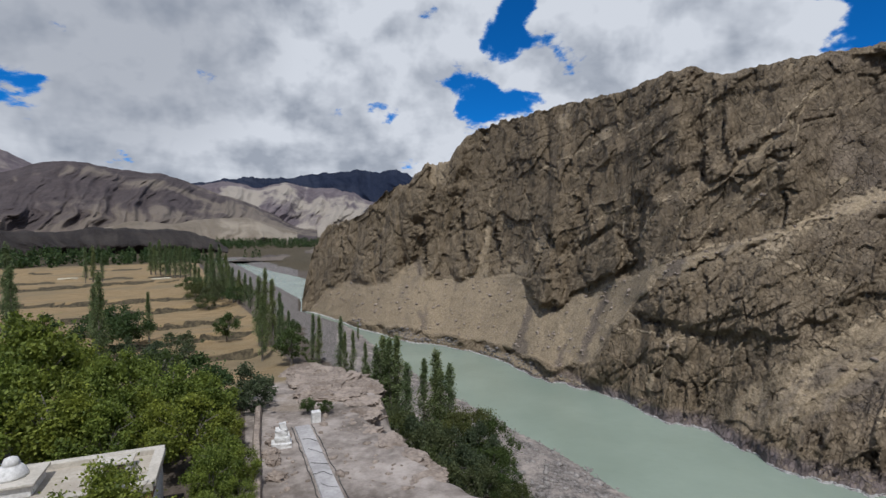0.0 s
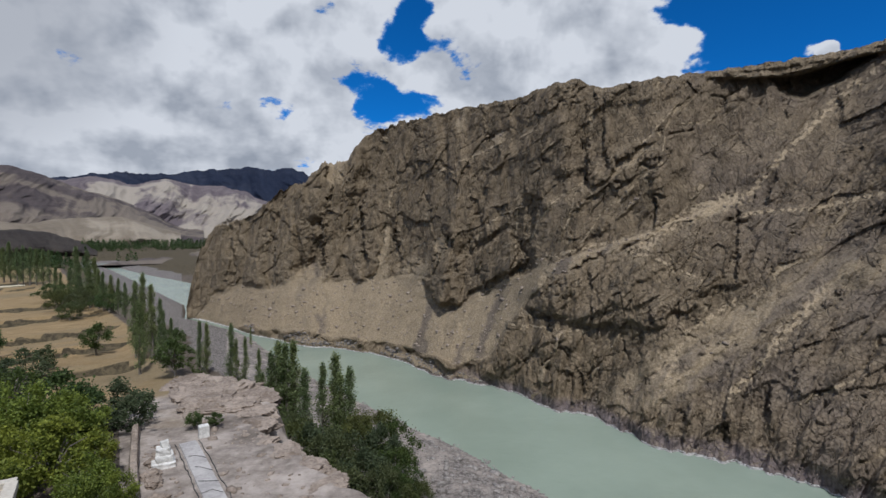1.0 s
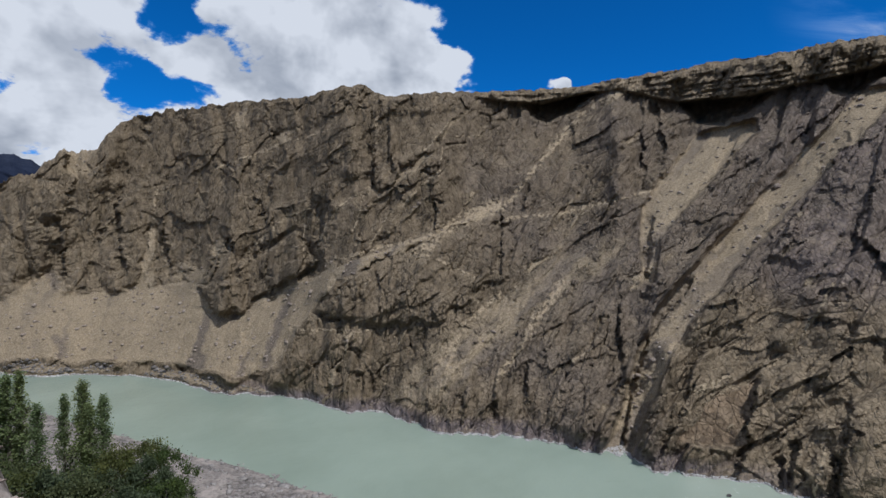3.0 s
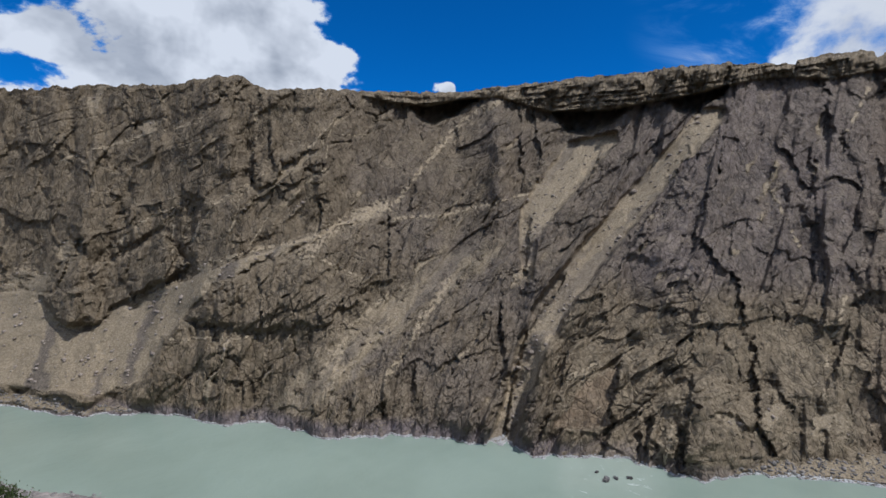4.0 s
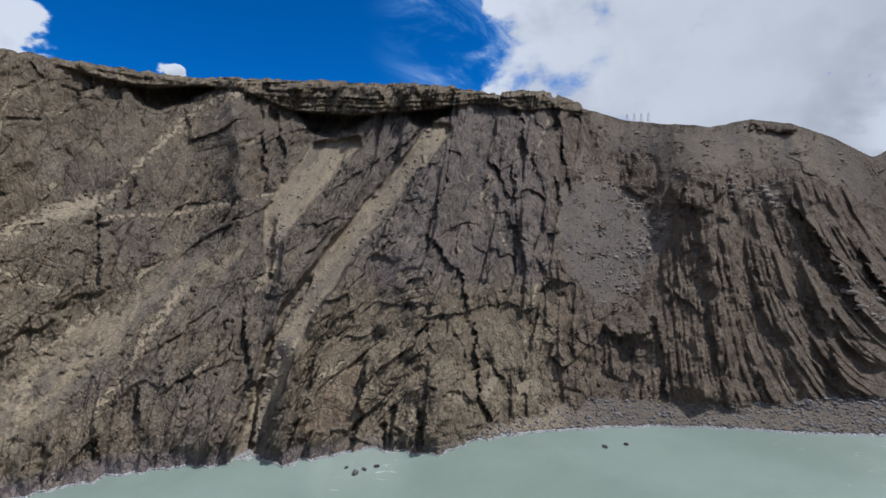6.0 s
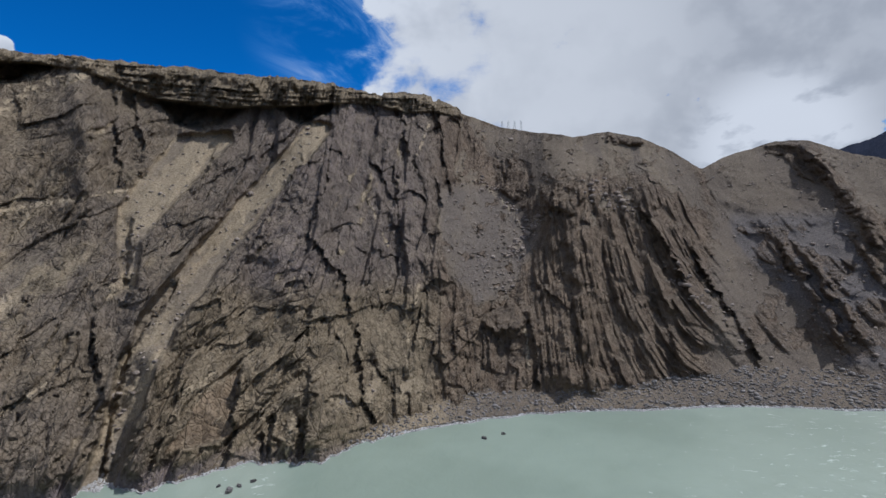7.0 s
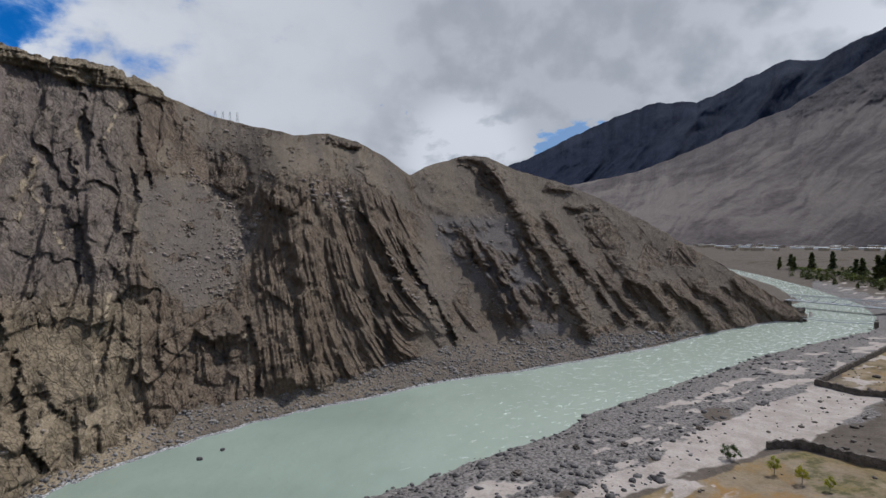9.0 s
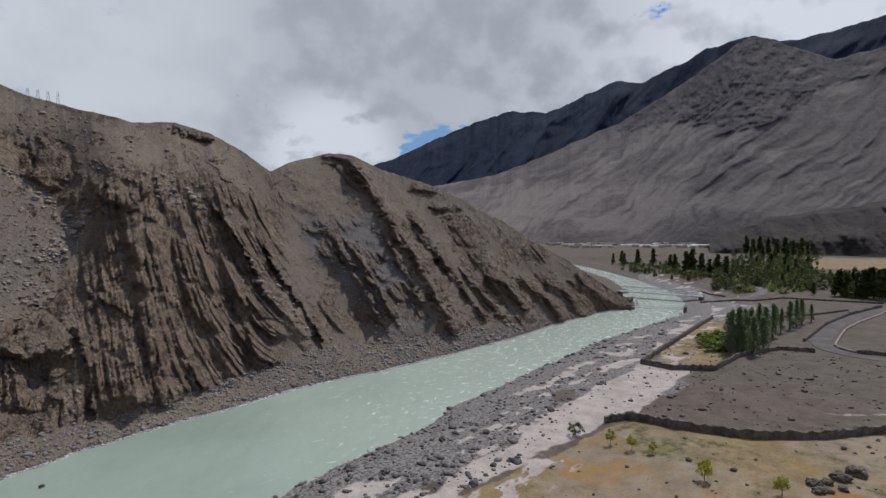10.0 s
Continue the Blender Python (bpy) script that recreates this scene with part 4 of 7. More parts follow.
# broad spurs (out) and gullies (in) of the eastern hills: (metres, half width in degrees, line)
FORMS = [(-9.0, 4.0, [(116.3, 8.0), (118.5, 1.0), (122.0, -5.0), (126.5, -11.0)]), (6.0, 3.2, [(103.6, 6.6), (104.8, 0.0), (104.4, -8.0), (103.4, -15.0)]), (4.0, 3.0, [(110.5, 6.0), (114.0, -3.0), (117.0, -10.0)]),
         (5.5, 3.0, [(122.4, 8.8), (126.5, 4.0), (131.0, -2.0), (135.5, -9.0)]), (-7.5, 4.5, [(97.0, 9.0), (97.5, 3.0), (98.8, -1.0), (97.0, -7.0)]), (4.0, 2.5, [(87.5, 13.0), (90.0, 4.0), (89.0, -5.0)]),
         (-5.0, 2.6, [(134.0, 3.0), (137.5, -3.0), (140.5, -8.0)]), (-4.0, 2.2, [(143.0, -2.0), (146.0, -6.0)])]


def slabs(u, t, key):
    """Leaning slabs: each rises at once and falls away gently, and ends after a while."""
    i = np.floor(u).astype(np.int64)
    f = u - i
    h = PERM[(i + key * 53) & 511]
    w_ = t + JIT[h][..., 0] * 3
    j = np.floor(w_).astype(np.int64)
    g = w_ - j
    amp = JIT[PERM[(h + j) & 511]][..., 2]
    return amp * step(0, 0.10, f) * (1 - f) * step(0, 0.15, g) * step(1, 0.85, g)


def line_mask(line, a, e, half):
    near = (a[0] > min(p for p, _ in line) - half - 2.2) & (a[0] < max(p for p, _ in line) + half + 2.2)
    mask = np.zeros(a.shape)
    mask[:, near] = step(half, 0.0, outline_distance(line, a[:, near], e[:, near], closed=False))
    return mask


def fault(line, a, e, half, depth):
    """A break in the wall: the rock on one side stands proud of a recess on the other, and both die out away from it."""
    ends = sorted(line, key=lambda p: p[1])
    low, high = ends[0][1], ends[-1][1]
    if max(p for p, _ in line) - min(p for p, _ in line) > 1.6 * (high - low):
        return -depth * line_mask(line, a, e, half)
    near = (a[0] > min(p for p, _ in line) - 5) & (a[0] < max(p for p, _ in line) + 5)
    out = np.zeros(a.shape)
    aa, ee = a[:, near], e[:, near]
    off = aa - np.interp(ee, [q for _, q in ends], [p for p, _ in ends])
    fade = step(low - 1.2, low + 0.4, ee) * step(high + 1.2, high - 0.4, ee)
    proud = 0.6 * np.exp(-np.maximum(off, 0) / 1.5) * step(-0.05, 0.10, off)
    hollow = 0.75 * np.exp(-(np.maximum(-off, 0) / (2.4 * half)) ** 2) * step(0.10, -0.05, off)
    out[:, near] = depth * (proud - hollow) * fade
    return out


# slabs of harder beds standing out of the smooth eastern hill: (height, half width, line)
BEDS = [(4.5, 0.8, [(125.2, 8.2), (127.4, 4.6), (130.4, -0.2), (133.1, -4.4), (136.3, -11.0)]), (3.0, 0.45, [(123.2, -0.8), (125.8, -5.6), (127.6, -8.8)]),
        (2.5, 0.4, [(124.6, -1.0), (126.9, -4.6), (129.2, -9.2)]), (3.5, 0.55, [(131.4, 2.2), (134.4, -2.2), (137.2, -5.6), (139.7, -9.4)]), (2.5, 0.4, [(129.0, -1.2), (131.2, -5.0), (132.6, -7.6)]),
        (3.0, 0.6, [(137.4, -4.4), (139.4, -6.4), (141.8, -9.0)]), (3.0, 0.6, [(140.6, -4.6), (143.2, -6.9), (145.2, -9.3)]), (3.5, 0.7, [(144.2, -5.2), (146.8, -7.4), (148.4, -9.2)]),
        ] + [
        (3.5, 0.8, [(147.6, -5.4), (149.8, -7.4), (151.0, -8.9)]), (4.0, 0.9, [(150.6, -5.6), (153.4, -7.4), (155.6, -8.0)]), (3.0, 0.8, [(121.6, 8.8), (124.4, 8.2), (126.2, 6.6)]),
        (2.0, 0.5, [(131.8, 5.2), (134.2, 4.6)]), (2.0, 0.5, [(133.8, 3.0), (137.0, 2.8)]), (2.0, 0.5, [(136.2, 0.8), (138.4, 1.2)]), (1.6, 0.4, [(119.6, 0.4), (121.6, 0.2)])]


def build_cliff():
    az = np.arange(-15.7, 156.01, 0.1)
    shore = curve(FAR_SHORE, az, 0.8)
    ragged = 1.5 * fbm(az * 0.42, 0 * az + 2.0, 0 * az, 3, 0.5) * np.interp(az, [-16, 0, 20, 78, 86, 140, 150], [0.6, 0.8, 1.6, 1.8, 0.5, 0.5, 1.5])
    crest = curve(CREST, az, 0.6)
    notches = curve(CREST, az, 0.25) - crest + sum(h * step(a, a + 0.25, az) * step(b, b - 0.25, az) for a, b, h in CAPS) + 0.16 * fbm(az * 0.9, 0 * az, 0 * az + 5, 5, 0.65) * np.interp(az, [-6, 6, 12, 90, 96, 118, 130, 140], [2.6, 2.2, 1.2, 1, 0.35, 0.2, 0.5, 0.8])
    foot = -np.degrees(np.arctan((EYE_Z + 0.5) / shore))
    rows = 400
    v = np.linspace(0, 1, rows)[:, None]
    E = foot + (np.maximum(crest, foot + 0.3) - foot) * v
    E = E + np.maximum(notches, -0.8 * (crest - foot)) * step(0.75, 1.0, v)
    smooth_foot = foot
    foot = -np.degrees(np.arctan((EYE_Z + 0.5) / (shore + ragged)))
    E = E + (foot - smooth_foot) * step(0.07, 0.0, v)
    shore = shore + ragged
    # an uneven grid
    shift = np.random.RandomState(5)
    A = az + 0.008 * shift.uniform(-1, 1, E.shape)
    wander = fbm(A * 0.35, E * 0.35, 0 * A + 1, 5, 0.6)
    wob_a = A + 0.7 * wander
    wob_e = E + 0.6 * fbm(A * 0.35, E * 0.35, 0 * A + 8, 5, 0.6)
    # the same with a slight waver, for lines that run true
    fa, fe = A + 0.28 * (wob_a - A), E + 0.28 * (wob_e - E)
    lean = np.tan(np.radians(np.interp(A, *np.array(LEAN).T)))
    across = (A - E * lean) * 2.3
    along = E * 2.3

    def inside(poly, soft=0.5, wander_=0.5):
        near = (az > min(p for p, _ in poly) - soft - 2) & (az < max(p for p, _ in poly) + soft + 2)
        a, e = A[:, near], E[:, near]
        mask = np.zeros(A.shape)
        mask[:, near] = step(soft, -soft, outline_distance(poly, a + (wob_a[:, near] - a) * wander_, e + (wob_e[:, near] - e) * wander_))
        return mask

    fall = np.tan(np.radians(np.interp(A, [-16, 10, 24, 32, 58, 76, 88, 100, 112, 124, 156], [0, 15, 30, 44, 42, 36, 5, -10, -22, -34, -38])))
    run = (A - E * fall) * 2.3
    streaky = fbm(run / 5.0 + 0.35 * wander, along / 30, 0 * A + 12, 3, 0.5)
    loose = np.zeros(E.shape)
    channel = np.zeros(E.shape)
    for poly in (GULLY_A, GULLY_B):
        channel = np.maximum(channel, step(0.65, 0.1, outline_distance(poly, A + 0.3 * (wob_a - A), E + 0.3 * (wob_e - E))))
    for poly, amount, soft in ((TALUS, 1, 0.4), (BOWL, 0.95, 1.3), (SADDLE, 1, 0.8), (FAN, 0.9, 0.8), (SHOULDER, 0.8, 1.2), (LOWSCREE, 0.54, 1.4)):
        loose = np.maximum(loose, amount * inside(poly, soft))
    loose = np.maximum(loose, channel)
    loose = np.maximum(loose, np.interp(A, [115, 119, 149, 153], [0, 0.85, 0.85, 0.1]))
    mid_part = np.interp(A, [24, 32, 52, 58], [0, 1, 1, 0]) * step(1, -3, E)
    upper_right = np.interp(A, [88, 93, 112, 118], [0, 0.7, 0.6, 0]) * np.interp(E, [0, 7], [0, 1])
    loose = np.maximum(loose, 0.85 * step(0.30, 0.80, streaky + 0.35 * wander + 0.12 * mid_part + 0.5 * upper_right - 0.15))
    # knobs of rock stand through the scree
    knobs = step(0.42, 0.7, fbm(A * 0.55, E * 0.7, 0 * A + 14, 4, 0.6)) * np.interp(A, [10, 30, 58, 62, 88, 92, 116, 120], [0.1, 0.8, 0.7, 0.1, 0.2, 0.8, 0.6, 0.25])
    loose = np.maximum(loose * (1 - knobs), np.maximum(channel, inside(TALUS, 0.4)))
    bed_here = np.zeros(E.shape)
    for height, half, line in BEDS:
        bed_here = np.maximum(bed_here, line_mask(line, wob_a, wob_e, half * 1.5))
    bed_here *= step(-0.5, 0.3, fbm(A * 0.5, E * 0.5, 0 * A + 21, 3))
    for poly, _ in OUTCROPS:
        bed_here = np.maximum(bed_here, step(0.3, -0.1, outline_distance(poly, wob_a, wob_e)))
    loose = loose * (1 - np.minimum(1, bed_here * 1.8))
    bank = step(0.5, -0.3, wob_e - np.interp(A, *np.array(BANK_TOP).T)) * np.interp(A, [14, 20, 68, 80], [1, 0, 0, 1])
    bank = bank * step(0, 1, E - foot)
    rocky = 1 - loose

    slope = np.interp(A, *np.array(STEEP).T) + 9 * fbm(A * 0.13, E * 0.20, 0 * A + 6, 3) + 12 * fbm(A * 0.5, E * 0.8, 0 * A + 16, 3) * rocky
    below_ramp = step(30, 38, A) * step(58, 50, A) * step(2, -4, E)
    slope = slope - 8 * below_ramp
    slope = slope * rocky + 36 * loose
    slope = slope * (1 - bank) + 17 * bank
    for depth, half, line in LEDGES:
        slope = slope - (slope - 30) * 0.9 * line_mask(line, wob_a, wob_e, half * 1.6)
    rim = step(-0.15, 0.15, E - np.interp(A, *np.array(RIM_FOOT).T)) * step(37, 41, A) * step(93, 90, A)
    under = np.zeros(E.shape)
    for poly in HOLLOWS:
        under = np.maximum(under, inside(poly, 0.35))
    under = under * (1 - rim)
    slope = slope * (1 - rim) + 78 * rim
    wide = np.pad(slope, ((0, 0), (40, 40)), mode="edge")
    blur = np.exp(-0.5 * (np.arange(-40, 41) / 15.0) ** 2)
    blur /= blur.sum()
    slope = sum(wide[:, k:k + slope.shape[1]] * blur[k] for k in range(81))
    tan_s = np.tan(np.radians(np.clip(slope, 17, 84)))
    tan_e = np.tan(np.radians(E))
    r = np.empty(E.shape)
    r[0] = shore
    for k in range(1, rows):
        z = EYE_Z + r[k - 1] * tan_e[k - 1]
        r[k] = (r[k - 1] * tan_s[k] - (z - EYE_Z)) / np.maximum(tan_s[k] - tan_e[k], 0.12)
    # neighbours hold together sideways
    kernel = np.exp(-0.5 * (np.arange(-24, 25) / 9.0) ** 2)
    kernel /= kernel.sum()
    kept = r[0].copy()
    wide = np.pad(r, ((0, 0), (24, 24)), mode="edge")
    r = sum(wide[:, k:k + r.shape[1]] * kernel[k] for k in range(49))

    r = r + (kept - r[0]) * step(0.07, 0.0, v)
    x, y, z = r * np.sin(np.radians(A)), r * np.cos(np.radians(A)), EYE_Z + r * tan_e
    hard = rocky * (1 - bank)
    flat_face = np.zeros(E.shape)
    for poly in FACES:
        flat_face = np.maximum(flat_face, step(0.5, -0.3, outline_distance(poly, fa, fe)))
    out = 1.7 * hard * fbm(x / 22, y / 22, z / 28, 3)
    for depth, half, line in FORMS:
        out += 0.65 * depth * line_mask(line, A + 0.6 * (wob_a - A), E, half) * step(1.0, 0.8, v)
    bend = 0.35 * fbm(across / 16, along / 34, 0 * A, 3)
    left = np.interp(A, [-16, 34, 50, 156], [1, 1, 0.3, 0.2])
    buttress = np.interp(A, [-16, 2, 14, 24, 40], [1, 0.9, 0.55, 0.3, 0.1])
    middle = np.interp(A, [20, 40, 58, 92, 98, 156], [0.0, 0.2, 1, 1, 0.3, 0.3])
    comb = np.interp(A, [97, 101, 119, 124], [0, 1, 1, 0]) * step(-17.5, -15, E) * step(8, 3, E)
    solid = hard * (1 - 0.8 * comb) * (1 - 0.75 * flat_face)

    def billow(u, t, key):
        return 2 * np.abs(perlin(u, t, 0 * A + key)) ** 0.8 - 0.6

    # rounded buttresses parted by sharp clefts
    out += solid * buttress * (4.8 * billow(across / 11 + bend, along / 42, 2.2) + 1.5 * billow(across / 4.6 + bend, along / 22, 5.4))
    out += solid * (1 - buttress) * 1.6 * billow(across / 17 + bend, along / 40, 7.1)
    # slabs that lean on one another
    out += solid * middle * (3.2 * slabs(across / 8.5 + 1.2 * bend, along / 34, 1) + 1.2 * slabs(across / 3.3 + 1.2 * bend, along / 12, 2))
    out += solid * left * (0.8 * slabs(across / 6.2 + bend, along / 19, 3) + 0.4 * slabs(across / 2.6 + bend, along / 8, 4))
    # beds that rise to the east across the western face, each a little behind the one below
    rising = along * 0.80 - (A * 2.3) * 0.60
    out += solid * left * (1 - 0.6 * buttress) * (1.5 * slabs(rising / 8.0 + 0.5 * bend + 0.15 * wander, across / 24, 21) + 0.6 * slabs(rising / 3.1 + 0.7 * bend + 0.2 * wander, across / 11, 22))
    # comb of thin upright beds on the ribbed hill
    gaps = step(-0.35, 0.15, fbm(across / 9, along / 8, 0 * A + 33, 3) + 0.46)
    out += hard * comb * gaps * (3.4 * slabs(across / 4.3 + 0.2 * bend + 0.08 * wander, along / 24, 5) + 2.1 * slabs(across / 1.7 + 0.25 * bend + 0.12 * wander, along / 12, 6) + 1.0 * slabs(across / 0.85 + 0.1 * wander, along / 7, 7)) - 0.8 * hard * comb * (1 - gaps)
    # broken faces at four sizes
    wx = 0.22 * fbm(across / 8, along / 8, 0 * A + 41, 3)
    wy = 0.22 * fbm(across / 8, along / 8, 0 * A + 44, 3)
    face0, _ = blocks(across / 10 + 0.6 * wx, along / 13 - 0.35 * across / 10 + wy, 9)
    face1, joint1 = blocks(across / 4.6 + wx, along / 8.5 - 0.3 * across / 5 + wy, 1)
    face2, _ = blocks(across / 1.9 + wx, along / 3.4 + 0.25 * across / 2.6 + wy, 2)
    face3, _ = blocks(across / 0.85 + wx, along / 1.3 + 0.2 * across, 3)
    craggy = np.interp(A, [-16, 20, 30, 36, 58, 70, 95, 100, 118, 156], [1.0, 0.9, 0.65, 0.6, 0.8, 1.0, 1.0, 0.5, 0.4, 0.6]) * (1 - 0.8 * flat_face)
    worn = 0.75 + 0.55 * fbm(x / 12, y / 12, z / 12, 2)
    out += hard * craggy * (2.1 * face0 + worn * (1.5 * face1 + 0.6 * face2 + 0.12 * face3))
    # upright joints open into narrow clefts
    _, crack1 = blocks(across / 4.2 + 0.7 * wx, along / 15 + 0.5 * wy, 7)
    _, crack2 = blocks(across / 1.7 + 0.5 * wx, along / 5.5 + 0.5 * wy, 8)
    split = np.interp(A, [-16, 30, 44, 60, 96, 100, 118, 124], [1, 1, 0.7, 0.8, 0.8, 0.4, 0.3, 0.6])
    out -= solid * split * (1.1 * step(0.07, 0.015, crack1) * step(-0.1, 0.5, wander) + 0.4 * step(0.16, 0.03, crack2) * step(0.1, 0.6, fbm(A * 0.4, E * 0.3, 0 * A + 71, 3)))
    # gently rising joints
    cross_joint = np.abs(perlin(across / 40, (along - 0.5 * across) / 6.5 + 0.8 * bend, 0 * A + 55))
    out -= solid * 0.5 * step(0.03, 0.0, cross_joint) * step(0.0, 0.4, fbm(x / 15, y / 15, z / 15, 2))
    out += 0.08 * hard * fbm(x / 2.2, y / 2.2, z / 2.2, 2, 0.5) + 0.6 * loose * streaky + 1.0 * loose * fbm(x / 11, y / 11, z / 11, 2)
    out -= 2.6 * channel
    jag = 0.22 * fbm(A * 1.1, E * 1.6, 0 * A + 95, 3, 0.6) + 0.22 * face1 + 0.22 * face2
    for depth, half, line in CLEFTS:
        out += fault(line, fa + jag, fe, half, depth) * (0.25 + 0.75 * np.clip(1.5 * wander + 0.6, 0, 1)) * (1.05 if line[0][0] < 12 else 0.8)
    veins = np.zeros(E.shape)
    broken = step(-0.55, 0.15, fbm(A * 2.4, E * 2.4, 0 * A + 91, 3))
    for half, line in VEINS:
        veins = np.maximum(veins, line_mask(line, fa, fe, half * 1.7) * broken)
    out -= 0.12 * veins * hard
    for height, half, line in RIBS:
        out += 0.8 * height * line_mask(line, fa, fe, half * 1.3)
    for height, half, line in BEDS:
        lit_side = line_mask(line, fa + jag, fe, half * 1.25)
        hollow = line_mask([(p - half * 1.5, q - 0.2) for p, q in line], fa + jag, fe, half)
        out += 1.5 * height * lit_side * (0.5 + 0.5 * bed_here) - 0.8 * height * hollow * bed_here
    # thinner slabs between them
    ranks = np.interp(A, [119, 122, 150, 154], [0, 1, 1, 0.6]) * step(3, -1, E) * step(-12, -9.5, E) * step(-0.15, 0.3, fbm(A * 0.28, E * 0.28, 0 * A + 62, 3))
    out += ranks * (3.0 * slabs(across / 4.6 + 0.5 * bend, along / 13, 11) + 1.3 * slabs(across / 2.2 + 0.5 * bend, along / 7, 12))
    # beds of the rim, set out over the hollow below
    tilted = E - 0.03 * A + 0.35 * fbm(A * 0.12, E * 0.5, 0 * A, 3)
    beds = 1.6 * slabs(tilted * 1.7, A / 5 + wander * 0.2, 31) + 1.1 * slabs(tilted * 4.1, A / 2.6 + wander * 0.2, 32) - 0.4
    torn = fbm(A * 0.45, E * 0.35, 0 * A + 1, 4, 0.6)
    out += rim * (2.6 + 1.8 * np.interp(A, [55, 59, 70, 75], [0, 1, 1, 0]) + 1.5 * beds + 1.6 * torn + 0.8 * face2) - 10.5 * under
    slab = inside(SLAB, 0.2)
    out = out * (1 - slab) + slab * (0.4 + 0.1 * wander)
    out -= 2.4 * inside(CAVE, 0.5)
    for poly, depth in OUTCROPS:
        d = outline_distance(poly, wob_a, wob_e)
        out += depth * step(0.25, -0.35, d) * (1 - loose) - 0.25 * depth * step(0.8, 0.3, d) * step(-0.1, 0.3, d)
    # stones lying in the scree and on the bank
    lump, gap = blocks(across / 1.3, along / 0.8, 5)
    out += 0.9 * np.maximum(lump - 0.3, 0) * step(0.05, 0.2, gap) * bank
    fade = (0.25 * step(0.0, 0.01, v) + 0.75 * step(0.01, 0.055, v)) * (1 - 0.6 * step(0.985, 1.0, v))
    r = r - out * fade
    z = EYE_Z + r * tan_e
    # beyond the crest the plateau runs back behind the skyline
    back = np.array([3.0, 9.0, 30.0, 80.0, 160.0])[:, None]
    r_back = r[-1] + back
    z_back = z[-1] + np.array([0.05, 0.1, -0.5, -3.0, -12.0])[:, None] + np.minimum(0, tan_e[-1]) * back * 1.3
    r, z = np.concatenate([r, r_back]), np.concatenate([z, z_back])
    z[-1] = np.minimum(z[-1], 4)

    def grown(mask, value=None):
        tail = np.broadcast_to(mask[-1] if value is None else value, (len(back), mask.shape[1]))
        return np.concatenate([mask, tail])

    A_here = A
    slatey = grown(np.maximum(inside(SADDLE, 1.0) * step(4, 0, E), 0.45 * inside(BOWL, 1.2)), 0.0)
    deg = grown(A)
    A = np.radians(deg)
    low = step(5.5, -0.5, z) * np.interp(deg, [5, 14, 74, 84], [0.3, 1, 1, 0.3])
    warm = np.interp(deg, [-16, 0, 25, 45, 58, 70, 80, 96, 103, 112, 120, 156], [1.15, 1.0, 0.74, 0.52, 0.48, 0.46, 0.44, 0.45, 0.65, 0.5, 0.35, 0.4])
    warm = warm + 0.7 * grown(rim, 0.3) + grown(slab) * 1.6 + 0.05 * grown(channel) + 0.9 * grown(loose * streaky, 0.0)
    # tan rock low on the wall, its colour lightened for the sun on it
    sunlit_tan = grown(step(-3, -11, E) * np.interp(A_here, [58, 64, 90, 96], [0, 1, 1, 0]), 0.0)
    warm = warm + 0.55 * sunlit_tan
    # browner eastern rock; its scree also carries cloud shade as colour
    shaded_shale = np.interp(deg, [60, 74, 86, 90, 96, 112, 118, 150], [0, 0.0, 0.12, 0.75, 0.85, 0.75, 0.9, 0.9]) * (1 - grown(rim, 0.0))
    purple = np.maximum(low, np.interp(deg, [50, 60, 70, 84, 92, 98, 120, 126, 132, 156], [0, 0.3, 0.5, 0.5, 0.4, 0.15, 0.1, 0.4, 0.15, 0.15]) * (1 - grown(rim, 0.0)) * (1 - 0.6 * sunlit_tan))
    chutes = fbm(run / 3.4 + 0.3 * wander, along / 40, 0 * A_here + 82, 3, 0.5)
    fresh = 0.35 * step(0.15, 0.6, chutes) * loose * np.interp(A_here, [-2, 6, 30, 58, 62], [0.2, 0.8, 1, 1, 0])
    for depth, half, line in LEDGES:
        fresh = np.maximum(fresh, 0.5 * line_mask(line, fa, fe, half * 1.1))
    fresh = np.maximum(fresh, 1.0 * veins)
    # dust caught in the joints of the western face
    seam = step(0.10, 0.01, joint1) * step(0.0, 0.45, fbm(A_here * 0.5, E * 0.5, 0 * A_here + 93, 4, 0.6)) * left * hard
    fresh = np.maximum(fresh, 0.7 * seam)
    fresh = grown(np.maximum(fresh, 0.3 * channel), 0.0)
    scree = np.maximum(grown(loose * (1 - 0.9 * ranks), 0.5), np.maximum(grown(bank), fresh * 0.8) * 0.9)
    x, y = r * np.sin(A), r * np.cos(A)
    ob = sheet("cliff", x, y, z, MAT_ROCK, True, dict(scree=scree, fresh=fresh, slatey=slatey, warm=warm, purple=purple, shaded_shale=shaded_shale))
    tagged(ob, "towering brown and grey fractured rock wall with scree gullies rising from the river", "cliff", kind="structure")
    return x, y, z, grown(loose, 0.0), grown(bank, 0.0)


# ---- mountains round the valley ----
# craggy beds near the top of the scree flank, as (azimuth, elevation)
CRAGS = [(151, 10.6), (156, 11.0), (160, 11.6), (164, 10.2), (168, 10.4), (171, 12.4), (176, 13.6), (182, 14), (182, 20), (166.4, 19.5), (163, 17.0), (158, 14.4)]



